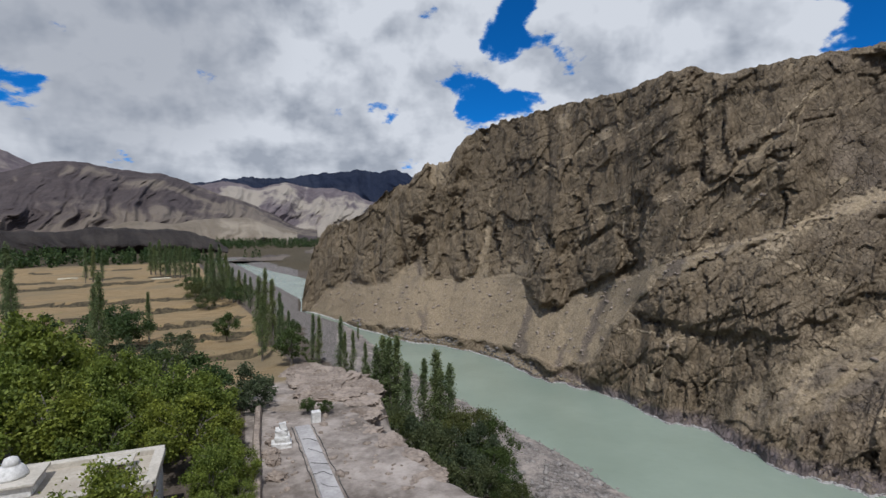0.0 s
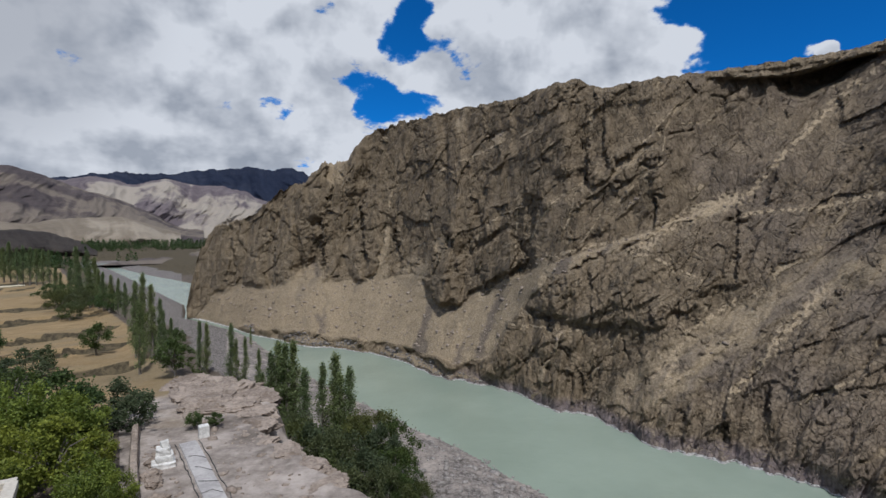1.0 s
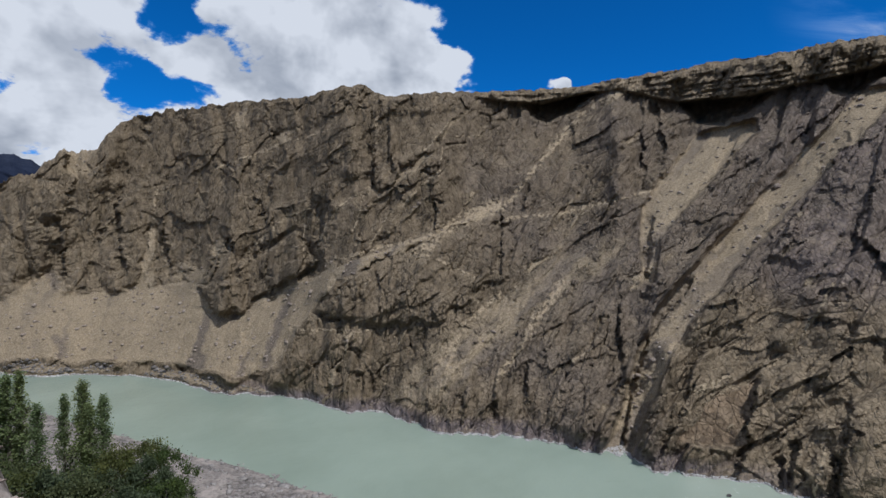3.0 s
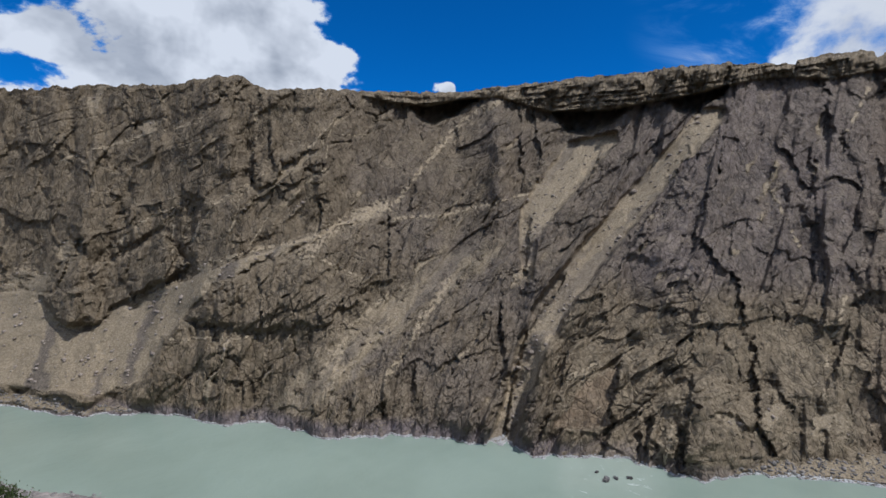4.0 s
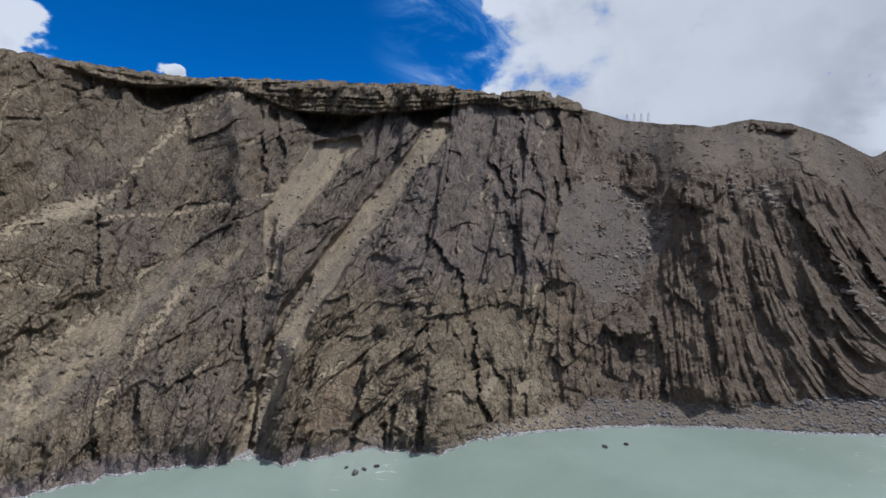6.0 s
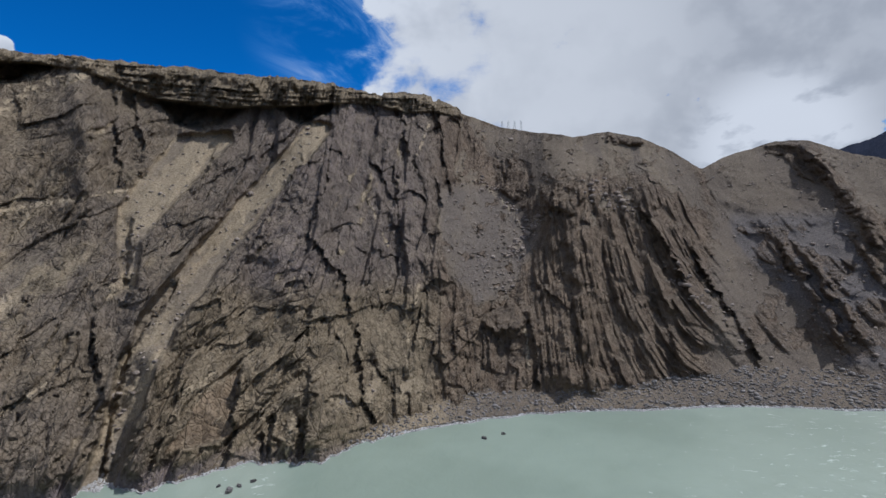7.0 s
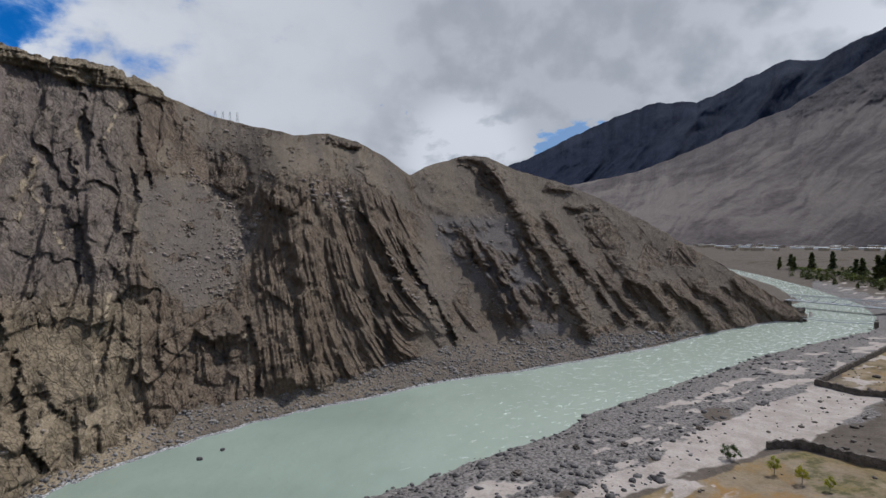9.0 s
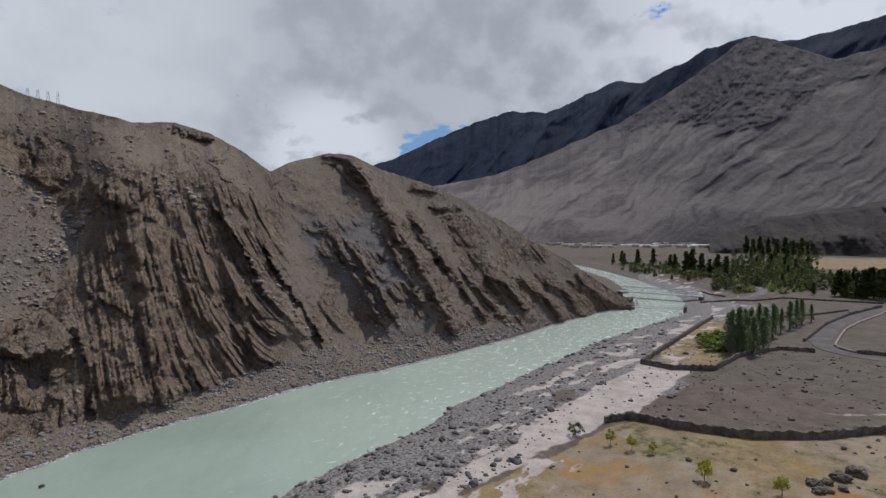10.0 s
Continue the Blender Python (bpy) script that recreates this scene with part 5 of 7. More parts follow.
def build_range(name, label, crest, base_r, top_r, material_, amp, seed, folds=1.0, tilt=0.8, crag=0.0, cells=0.13, rows=110, rugged=1.0):
    az = np.arange(crest[0][0], crest[-1][0] + 0.01, cells)
    top = curve(crest, az, 0.5) + 0.14 * folds * fbm(az * 0.45, 0 * az + seed, 0 * az, 5, 0.6)
    low = -math.degrees(math.atan((EYE_Z - 3) / base_r))
    v = np.linspace(0, 1, rows)[:, None]
    E = low + (np.maximum(top, low + 0.05) - low) * v
    A = np.broadcast_to(az, E.shape)
    r = base_r + (top_r - base_r) * (0.75 * v ** 1.6 + 0.25 * v)
    bend = fbm(A * 0.10, E * 0.16, 0 * A + seed, 4, 0.55)
    u = A * 0.16 + tilt * 0.13 * (E - low) + 0.14 * bend
    spur = ridged(u, E * 0.03, 0 * A + seed, 5, 0.5)
    rough = fbm(u * 4 + 0.8 * bend, E * 0.45, 0 * A + seed + 3, 5, 0.6)
    rise = step(0.05, 0.5, v) * (1 - 0.85 * step(0.9, 1.0, v))
    crags = np.zeros(E.shape)
    if crag:
        crags = step(0.25, -0.25, outline_distance(CRAGS, A + 1.2 * bend, E + 0.7 * rough)) * step(-0.75, 0.25, fbm(A * 0.5 - E * 0.3, E * 1.1, 0 * A + seed + 12, 4, 0.6) + 0.25)
    fine = ridged(u * 3.1 + 0.3 * bend, E * 0.12, 0 * A + seed + 5, 4, 0.6)
    r = r - amp * (spur + 0.12 * rough + rugged * (0.30 * fine + 0.16 * rough)) * rise
    r = r - amp * crag * crags * (0.5 * ridged(A * 0.7, E * 0.9 + 0.12 * A, 0 * A + seed + 9, 5, 0.6) + 0.5 * slabs(E * 2.6 + 0.14 * A + 0.9 * bend, A * 0.8, 41))
    z = EYE_Z + r * np.tan(np.radians(E))
    back = np.array([60.0, 300.0])[:, None]
    r = np.concatenate([r, r[-1] + back])
    z = np.concatenate([z, z[-1] + np.array([[-6.0], [-120.0]])])
    streak = fbm((A * 0.16 + tilt * 0.13 * (E - low)) * 6 + 2.2 * bend, E * 0.25, 0 * A + seed + 6, 5, 0.6)
    streak = np.concatenate([streak, streak[-2:]])
    crags = np.concatenate([crags, crags[-2:]])
    A = np.broadcast_to(np.radians(az), r.shape)
    ob = sheet(name, r * np.sin(A), r * np.cos(A), z, material_, True, dict(streak=streak, crags=crags))
    return tagged(ob, label, "mountain", kind="structure")


build_ground()
build_water()
wall_x, wall_y, wall_z, wall_loose, wall_bank = build_cliff()
build_range("backdrop_mountain_west", "bare brown mountain flank with sand and broken sunlight in its pale mottle", [(-75, 7), (-60, 8), (-50, 6.5), (-41.2, 4.8), (-38.8, 5.8), (-37.4, 6.2), (-35.4, 6.3), (-32.9, 5.8), (-31.6, 5.6), (-29.0, 5.6), (-26.8, 4.9), (-23.8, 3.6), (-21.2, 3.0), (-18.5, 1.6), (-16.2, 0.3), (-14, 0.1)],
            1500, 2400, MAT_RANGE_BROWN, 85, 3.1, 1.0, -0.8, 0.0, 0.1, 150, 1.2)
build_range("backdrop_mountain_north_west", "pale brown mountain behind a darker flank", [(-60, 9), (-48, 8), (-41.1, 6.9), (-38.9, 5.8), (-34, 4)], 2700, 3200, MAT_RANGE_PALE, 50, 5.2)
build_range("backdrop_mountain_north", "pale sunlit badland ridges below the far range", [(-32, 4.2), (-26.3, 4.6), (-24.3, 4.8), (-23.0, 5.2), (-22, 5.0), (-20.4, 4.3), (-19.0, 4.9), (-17.0, 5.1), (-15.6, 4.7), (-12.1, 4.6), (-10, 4.1), (-8.8, 3.2), (-4, 2.6), (2, 2)], 2200, 3200, MAT_RANGE_PALE, 150, 8.4, 1.3, -0.6)
build_range("backdrop_mountain_far", "distant range with haze blue in its colour and traces of snow", [(-28, 4.6), (-24.3, 4.9), (-22.5, 5.2), (-19.0, 5.6), (-16.7, 5.9), (-12.6, 6.3), (-10.9, 6.5), (-9.7, 6.3), (-8.5, 6.7), (-7.2, 6.2), (-5.7, 6.6), (-3.9, 6.3), (-1.5, 5.7), (4, 5)], 3400, 4200, MAT_RANGE_BLUE, 90, 11.7, 2.6)
build_range("backdrop_mountain_east", "mountain wall coloured near-black blue for cloud shade", [(118, 3), (127.6, 7.6), (131.7, 9.4), (136.2, 11.4), (142.5, 13.4), (146.2, 13.1), (148.6, 13.8), (153.9, 15.8), (156.7, 15.5), (160.4, 16.9), (161.9, 17.6), (166.3, 18.4), (169, 17.3), (172.3, 17.4), (176, 17.9), (186, 18), (200, 15)],
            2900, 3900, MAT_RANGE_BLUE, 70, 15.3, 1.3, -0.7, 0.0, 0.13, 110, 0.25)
build_range("backdrop_mountain_south_east", "grey scree mountain flank with a dark rocky crest", [(126, 3.5), (130, 4.6), (136.2, 5.7), (141.2, 6.6), (146.2, 8.4), (148.0, 9.25), (153.8, 11.4), (158.4, 13.8), (163.1, 16.5), (164.8, 17.7), (166.4, 18.3), (168.6, 17.3), (172.8, 15.1), (176.2, 15.5), (186, 16), (200, 14)],
            1600, 2800, MAT_RANGE_FAN, 30, 18.9, 1.0, -1.35, 0.6, 0.1, 170, 0.35)
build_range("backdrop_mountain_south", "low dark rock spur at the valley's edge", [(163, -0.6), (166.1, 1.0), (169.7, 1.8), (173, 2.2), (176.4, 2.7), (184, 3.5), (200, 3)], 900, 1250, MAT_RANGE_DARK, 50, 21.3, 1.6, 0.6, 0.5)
build_range("backdrop_fan", "pale sunlit gravel fan at the mountain's foot", [(-36, -0.2), (-33, 0.4), (-31.9, 0.9), (-27.9, 0.6), (-26.4, 1.0), (-21.2, 1.3), (-18.5, 0.5), (-16, -0.3)], 1180, 1480, MAT_RANGE_SAND, 45, 33.7, 0.6, 0.3)
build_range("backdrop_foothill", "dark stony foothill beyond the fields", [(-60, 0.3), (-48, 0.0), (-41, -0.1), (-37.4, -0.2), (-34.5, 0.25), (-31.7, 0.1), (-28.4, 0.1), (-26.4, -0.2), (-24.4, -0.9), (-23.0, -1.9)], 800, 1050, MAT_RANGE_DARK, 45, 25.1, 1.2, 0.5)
build_range("backdrop_bank", "brown slope above the far bend of the river", [(-24, -3.4), (-21, -2.7), (-18, -2.3), (-14.5, -2.0), (-11, -1.7)], 640, 900, MAT_RANGE_BROWN, 20, 27.9, 0.5, 0.5)

# ---- helpers for things ----
def part(name, bm, material_, parent=None, label="", smooth=False):
    """Links a bmesh, or (vertices, faces), as one mesh object under a thing or a part."""
    mesh = bpy.data.meshes.new(name)
    if isinstance(bm, tuple):
        mesh.from_pydata(*[[tuple(q) for q in rows] if k != 1 else rows for k, rows in enumerate((bm[0], [], bm[1]))])
    else:
        bm.to_mesh(mesh)
        bm.free()
    mesh.materials.append(material_)
    if smooth:
        mesh.polygons.foreach_set("use_smooth", [True] * len(mesh.polygons))
    ob = new(name, mesh)
    if parent is not None:
        ob.parent = parent
    if label:
        ob["label"] = label
    return ob


def thing(name, label, category, m, group=""):
    ob = new(name)
    ob.empty_display_size = 0.3
    ob.matrix_basis = m
    return tagged(ob, label, category, group)


def add_box(bm, size, at, bevel=0.0, turn=0.0):
    made = bmesh.ops.create_cube(bm, size=1.0, matrix=Matrix.Translation(at) @ Matrix.Rotation(turn, 4, "Z") @ Matrix.Diagonal((*size, 1)))
    if bevel:
        edges = list({e for vert in made["verts"] for e in vert.link_edges})
        bmesh.ops.bevel(bm, geom=edges, offset=bevel, segments=2, affect="EDGES", profile=0.6)
    return bm


def box(size, at, bevel=0.0, turn=0.0):
    return add_box(bmesh.new(), size, at, bevel, turn)


def add_tube(verts, faces, line, radii, sides=6):
    """A tapered tube along a line of points, appended to lists."""
    line = [Vector(q) for q in line]
    first = len(verts)
    for k, q in enumerate(line):
        d = (line[min(k + 1, len(line) - 1)] - line[max(k - 1, 0)]).normalized()
        a = d.orthogonal().normalized()
        b = d.cross(a)
        for i in range(sides):
            t = 2 * math.pi * i / sides
            verts.append(q + (a * math.cos(t) + b * math.sin(t)) * radii[k])
    for k in range(len(line) - 1):
        for i in range(sides):
            j = (i + 1) % sides
            faces.append((first + k * sides + i, first + k * sides + j, first + (k + 1) * sides + j, first + (k + 1) * sides + i))
    faces.append(tuple(first + i for i in range(sides))[::-1])
    faces.append(tuple(first + (len(line) - 1) * sides + i for i in range(sides)))


def ground_z(x, y):
    return float(ground_height(np.array([x]), np.array([y]))[0])


def leaf_mesh(name, centres, sizes, material_, rng):
    """Many small four-cornered leaves, each turned its own way."""
    n = len(centres)
    a = rng.normal(size=(n, 3))
    a /= np.linalg.norm(a, axis=1)[:, None]
    b = np.cross(a, rng.normal(size=(n, 3)))
    b /= np.linalg.norm(b, axis=1)[:, None]
    s = sizes[:, None]
    fold = np.cross(a, b) * s * 0.18
    corners = np.stack([centres - a * s, centres + b * s * 0.62 + fold, centres + a * s, centres - b * s * 0.62 + fold], 1)
    mesh = bpy.data.meshes.new(name)
    mesh.vertices.add(n * 4)
    mesh.vertices.foreach_set("co", corners.astype(np.float32).ravel())
    mesh.loops.add(n * 4)
    mesh.polygons.add(n)
    mesh.loops.foreach_set("vertex_index", np.arange(n * 4, dtype=np.int32))
    mesh.polygons.foreach_set("loop_start", np.arange(0, n * 4, 4, dtype=np.int32))
    mesh.update(calc_edges=True)
    mesh.materials.append(material_)
    return mesh


# ---- trees: each is one metre of its kind, sized when it is set out ----
def tree(kind, label, material_, seed, height, leaves, leaf, form):
    rng = np.random.RandomState(seed)
    root = thing(kind, label, "shrub" if form in ("bush",) else "tree", Matrix())
    verts, faces = [], []
    tips = []
    if form == "poplar":
        lean = rng.normal(0, 0.02, 2)
        stem = [(lean[0] * height * t + 0.05 * math.sin(5 * t), lean[1] * height * t, height * t) for t in (0, 0.2, 0.45, 0.7, 0.97)]
        add_tube(verts, faces, stem, [0.20, 0.16, 0.11, 0.06, 0.02])
        for k in range(34):
            t = 0.10 + 0.84 * k / 33
            turn = rng.uniform(0, 2 * math.pi)
            reach = height * 0.105 * (1 - t) ** 0.85 * min(1.0, 0.35 + t * 4) * rng.uniform(0.55, 1.15)
            lift = height * rng.uniform(0.07, 0.14)
            base = Vector((lean[0] * height * t, lean[1] * height * t, height * t))
            tip = base + Vector((math.cos(turn) * reach, math.sin(turn) * reach, lift))
            add_tube(verts, faces, [base, base.lerp(tip, 0.5) + Vector((0, 0, -0.1)), tip], [0.045, 0.03, 0.012], 4)
            tips += [(base.lerp(tip, q), (0.10 + 0.012 * height) * (1.15 - 0.6 * t)) for q in (0.35, 0.65, 0.95)]
        tips.append((Vector((lean[0] * height, lean[1] * height, height * 0.985)), 0.12))
    else:
        spread = height * (0.42 if form == "broad" else 0.62)
        low = height * (0.24 if form == "broad" else 0.04)
        trunk_top = height * (0.42 if form == "broad" else 0.16)
        add_tube(verts, faces, [(0, 0, -0.1), (0.06, 0.03, trunk_top * 0.5), (0.02, -0.04, trunk_top)], [height * 0.028, height * 0.022, height * 0.017], 7)
        for k in range(11 if form == "broad" else 9):
            turn = 2.4 * k + rng.uniform(-0.4, 0.4)
            reach, rise = spread * rng.uniform(0.45, 0.85), rng.uniform(0.12, 0.5) * height
            start = Vector((0, 0, trunk_top * rng.uniform(0.7, 1.0)))
            tip = start + Vector((math.cos(turn) * reach, math.sin(turn) * reach, rise))
            add_tube(verts, faces, [start, start.lerp(tip, 0.5) + Vector((0, 0, 0.08 * height)), tip], [height * 0.013, height * 0.008, height * 0.003], 5)
        clumps = 30 if form == "broad" else 38
        for k in range(clumps):
            d = rng.normal(size=3)
            d /= np.linalg.norm(d)
            u = rng.uniform(0.35, 1.0) ** 0.45
            bulge = 0.78 + 0.42 * rng.uniform() * (1 if k % 3 else 0.4)
            c = np.array([d[0] * spread * u * bulge, d[1] * spread * u * bulge, 0])
            mid = (low + height) / 2
            c[2] = mid + d[2] * (height - low) / 2 * u * bulge * 0.9
            pinch = 1.0 - 0.55 * max(0.0, (c[2] - mid) / (height - mid))
            c[:2] *= pinch
            if form == "bush":
                c[2] = max(c[2], 0.12 * height)
            tips.append((Vector(c), height * rng.uniform(0.036, 0.066)))
    part("trunk", (verts, faces), MAT_BARK, root)
    share = rng.choice(len(tips), leaves)
    centre = np.array([tuple(t[0]) for t in tips])[share]
    size = np.array([t[1] for t in tips])[share]
    spread_out = rng.normal(size=(leaves, 3)) * size[:, None]
    if form == "poplar":
        spread_out[:, 2] *= 1.7
    centre = centre + spread_out
    centre[:, 2] = np.maximum(centre[:, 2], 0.05)
    crown = new("crown", leaf_mesh("crown", centre, leaf * rng.uniform(0.6, 1.25, leaves), material_, rng))
    crown.parent = root
    return root


def set_out(kinds, spots, height_of, rng_seed, group, broad=1.0):
    """Copies of the kinds at (x, y, height)."""
    rng = random.Random(rng_seed)
    for k, (x, y, h) in enumerate(spots):
        if h < 0.8:
            continue
        ob = kinds[(k + rng.randrange(2)) % len(kinds)]
        s = h / height_of
        b = s * broad * rng.uniform(0.9, 1.15)
        m = Matrix.Translation((x, y, ground_z(x, y) - 0.08)) @ Matrix.Rotation(rng.uniform(0, 6.28), 4, "Z") @ Matrix.Diagonal((b, b, s, 1))
        made = copy_thing(ob, m)
        made["group"] = group


def drop_master(kinds):
    for ob in kinds:
        for o in (*ob.children_recursive, ob):
            bpy.data.objects.remove(o)


BROAD = [(-30.4, 37.2, 9.2), (-29.6, 34.2, 8.9), (-33.6, 44.8, 8.1), (-25.5, 37.1, 6.7), (-26.4, 42.5, 7.1), (-21.1, 38.6, 6.9), (-18.8, 38.7, 5.2), (-16.2, 37.7, 3.6),
         (-25.0, 31.9, 7.5), (-29.0, 30.0, 7.6), (-21.8, 32.0, 6.0), (-20.5, 34.2, 5.8), (-17.0, 33.6, 5.2), (-14.5, 31.6, 4.0), (-12.5, 31.6, 3.0), (-13.6, 29.0, 3.6), (-11.6, 28.2, 2.6),
         (-39.5, 45.2, 10.1), (-15.4, 22.4, 5.4), (-36.0, 36.0, 9.0), (-12.0, 25.0, 3.2)]
SMALL_DARK = [(-54.0, 86.5, 6.3), (-54.7, 78.9, 5.9), (-40.9, 94.5, 4.3), (-77.8, 97.8, 4.7), (-20.9, 68.9, 3.9), (-12.6, 46.4, 1.4), (-10.9, 46.4, 1.2), (-65.5, 100.5, 6.0), (-21.0, 45.4, 4.1), (-24, 48, 4.5), (-30, 53, 4.6)]
WILLOW = [(-41.2, 75.5, 3.9), (-39.6, 69.5, 3.4), (-20.1, 50.1, 3.1), (-17.8, 47.4, 2.6), (-41.0, 80.1, 2.6), (-46, 72, 3.6)]
POP_FIELD = [(-47.6, 69.2, 14.1), (-49.1, 70.6, 12.1), (-53.7, 91.4, 8.8), (-77.4, 89.0, 18.4), (-72.9, 85.0, 14.5), (-173.8, 244.5, 16.6), (-177.1, 254.4, 17.8), (-171.0, 252.5, 14.2), (-80, 86, 15)]
POP_ROW = [(-173.2, 298.4, 18.7), (-168.7, 295.2, 17.3), (-164.0, 292.1, 19.7), (-158.4, 287.2, 18.2), (-153.5, 283.1, 18.7), (-148.5, 278.9, 17.8), (-143.5, 274.8, 17.0), (-137.7, 268.8, 16.3), (-132.9, 264.5, 15.6)]
POP_EDGE = [(-95.0, 192.9, 12.3), (-89.4, 184.5, 11.4), (-85.1, 181.0, 13.0), (-85.0, 186.6, 13.6), (-76.5, 173.9, 12.4), (-70.5, 165.6, 11.5), (-66.3, 158.7, 10.7), (-62.1, 152.9, 9.9), (-58.8, 148.8, 9.3),
            (-55.6, 144.7, 9.3), (-102.8, 238.8, 18.7), (-108.6, 236.0, 17.8), (-99.8, 225.4, 16.3)]
POP_NEAR = [(-31.0, 84.5, 11.4), (-29.3, 83.0, 12.5), (-28.0, 82.4, 10.9), (-26.1, 79.9, 9.0), (-26.8, 83.8, 7.3), (-25.4, 82.2, 6.7), (-27.2, 75.2, 9.7)]
POP_BANK = [(-37.0, 142.3, 13.6), (-35.0, 140.7, 13.2), (-26.3, 128.3, 15.0), (-25.0, 127.6, 11.6), (-23.0, 128.0, 11.9), (-29.9, 176.0, 6.4), (-18.6, 118.5, 10.9)]
POP_CLUSTER = [(-13.0, 96.1, 14.9), (-11.9, 97.3, 16.6), (-10.0, 94.5, 16.8), (-8.9, 97.6, 16.7), (-6.7, 89.8, 13.4), (-3.7, 91.9, 13.9), (-1.4, 90.0, 16.0), (-0.6, 88.0, 12.9), (1.0, 88.0, 14.0), (-14.8, 98.9, 10.6)]
BUSHES = [(-8.3, 77.6, 8.9), (-4.9, 73.8, 8.9), (-2.0, 72.0, 8.6), (-6.7, 69.7, 7.4), (-3.7, 65.9, 8.3), (-0.8, 76.0, 7.3), (1.9, 80.0, 7.3), (4.5, 81.9, 8.3), (5.7, 75.8, 7.7), (7.2, 71.6, 6.9), (2.8, 67.9, 7.4), (5.0, 65.8, 6.1),
          (8.2, 67.5, 5.4), (9.4, 65.3, 4.6), (-0.3, 62.0, 7.9), (-2.3, 59.0, 7.1), (-13.6, 97.0, 5.5), (-11.7, 99.3, 6.0), (6.9, 79.7, 7.6), (-10.5, 84.0, 7.0), (-8.0, 88.0, 6.0)]
EDGE_BUSHES = [(-83.3, 170.8, 5.3), (-74.8, 163.7, 4.5), (-98.2, 196.9, 5.0), (-70.4, 149.2, 3.6), (-31.4, 105.4, 6.0), (-34.4, 116.2, 5.5), (-29.7, 95.5, 3.4), (-75.3, 174.4, 5.5), (-61.8, 153.0, 4.4), (-66, 160, 4), (-80, 178, 5), (-90, 190, 5)]
FAR_POP = [(282.8, -574.1, 13.0), (274.2, -578.3, 14.7), (262.8, -561.6, 13.1), (240.9, -549.5, 17.3), (222.7, -546.3, 18.2), (190.5, -505.3, 14.0), (178.9, -488.2, 15.0), (163.4, -472.5, 17.8), (159.2, -474.0, 20.3),
           (146.7, -457.0, 17.7), (137.6, -449.4, 13.6), (131.8, -451.1, 17.2), (123.3, -443.2, 16.2), (116.8, -434.6, 10.2)]
GROVE = [(214.6, -874.0, 26.7), (196.2, -837.3, 23.8), (198.3, -877.9, 26.8), (183.6, -860.6, 24.9), (169.4, -843.1, 23.6), (167.1, -884.3, 25.8), (148.2, -837.0, 21.1), (143.8, -868.2, 24.6), (127.9, -810.0, 19.8),
         (162.3, -680.9, 14.8), (155.6, -703.0, 15.7), (138.4, -676.0, 14.0), (127.2, -688.4, 15.3), (113.4, -670.5, 12.8), (125.3, -545.8, 11.4), (118.5, -567.8, 13.7), (100.0, -530.7, 12.5), (88.5, -512.4, 11.1),
         (87.1, -553.2, 12.2), (99.8, -469.5, 8.1), (85.2, -462.2, 9.0), (73.2, -444.0, 8.3), (75.4, -392.8, 7.9), (66.2, -384.3, 7.0)]
GROVE_SOUTH = [(41.7, -342.5, 11.0), (39.3, -345.8, 13.8), (36.5, -343.1, 12.3), (34.3, -348.3, 14.3), (31.4, -342.6, 13.0), (28.1, -338.8, 14.5), (25.3, -339.1, 15.6), (22.8, -335.2, 14.2), (21.0, -334.3, 15.6), (51.7, -346.2, 7.2), (16, -338, 14), (11, -336, 15)]
HEDGE = [(43.5, -164.3, 12.9), (42.6, -166.6, 13.4), (42.2, -170.9, 12.1), (41.6, -177.2, 11.8), (41.5, -183.4, 12.5), (40.9, -189.6, 11.0), (40.5, -197.9, 11.2), (40.2, -208.1, 8.6), (39.5, -218.5, 10.2), (38.9, -226.7, 10.1), (38.5, -234.9, 9.8), (36.7, -242.2, 7.0), (45.6, -168.5, 11.5), (44.8, -175, 10.5), (44.3, -187, 10.4), (43.6, -194, 9.5), (43.2, -203, 9.0), (42.6, -213, 8.4), (38.2, -165, 11), (37.6, -173, 10)]
MEADOW_BUSHES = [(53.0, -182.5, 5.0), (48.4, -173.4, 4.6), (55.6, -186.9, 4.4), (59.1, -191.1, 3.1), (91.8, -360.5, 4.3), (85.7, -354.8, 2.8), (90.4, -410.2, 3.1), (75.9, -372.4, 3.3), (61.6, -375.0, 3.6), (53.4, -376.2, 4.6), (66.1, -345.9, 2.4), (101.7, -428.1, 3.3),
                 (70, -400, 5), (80, -430, 5), (60, -410, 5), (95, -450, 5), (75, -480, 6), (110, -500, 6)]
BANK_BUSHES = [(250.2, -556.3, 4.0), (222.4, -535.7, 4.0), (189.2, -495.1, 4), (169.7, -470.3, 4), (152.6, -455.1, 4.5), (136.5, -439.3, 4), (124.1, -432.5, 4.4), (236, -545, 4), (206, -515, 4), (180, -482, 4), (145, -447, 4.5), (265, -568, 4)]
SAPLINGS = [(36.7, -81.9, 3.0), (41.2, -83.3, 3.0), (33.1, -81.7, 2.2), (23.4, -76.0, 3.5), (14.5, -77.7, 3.1)]


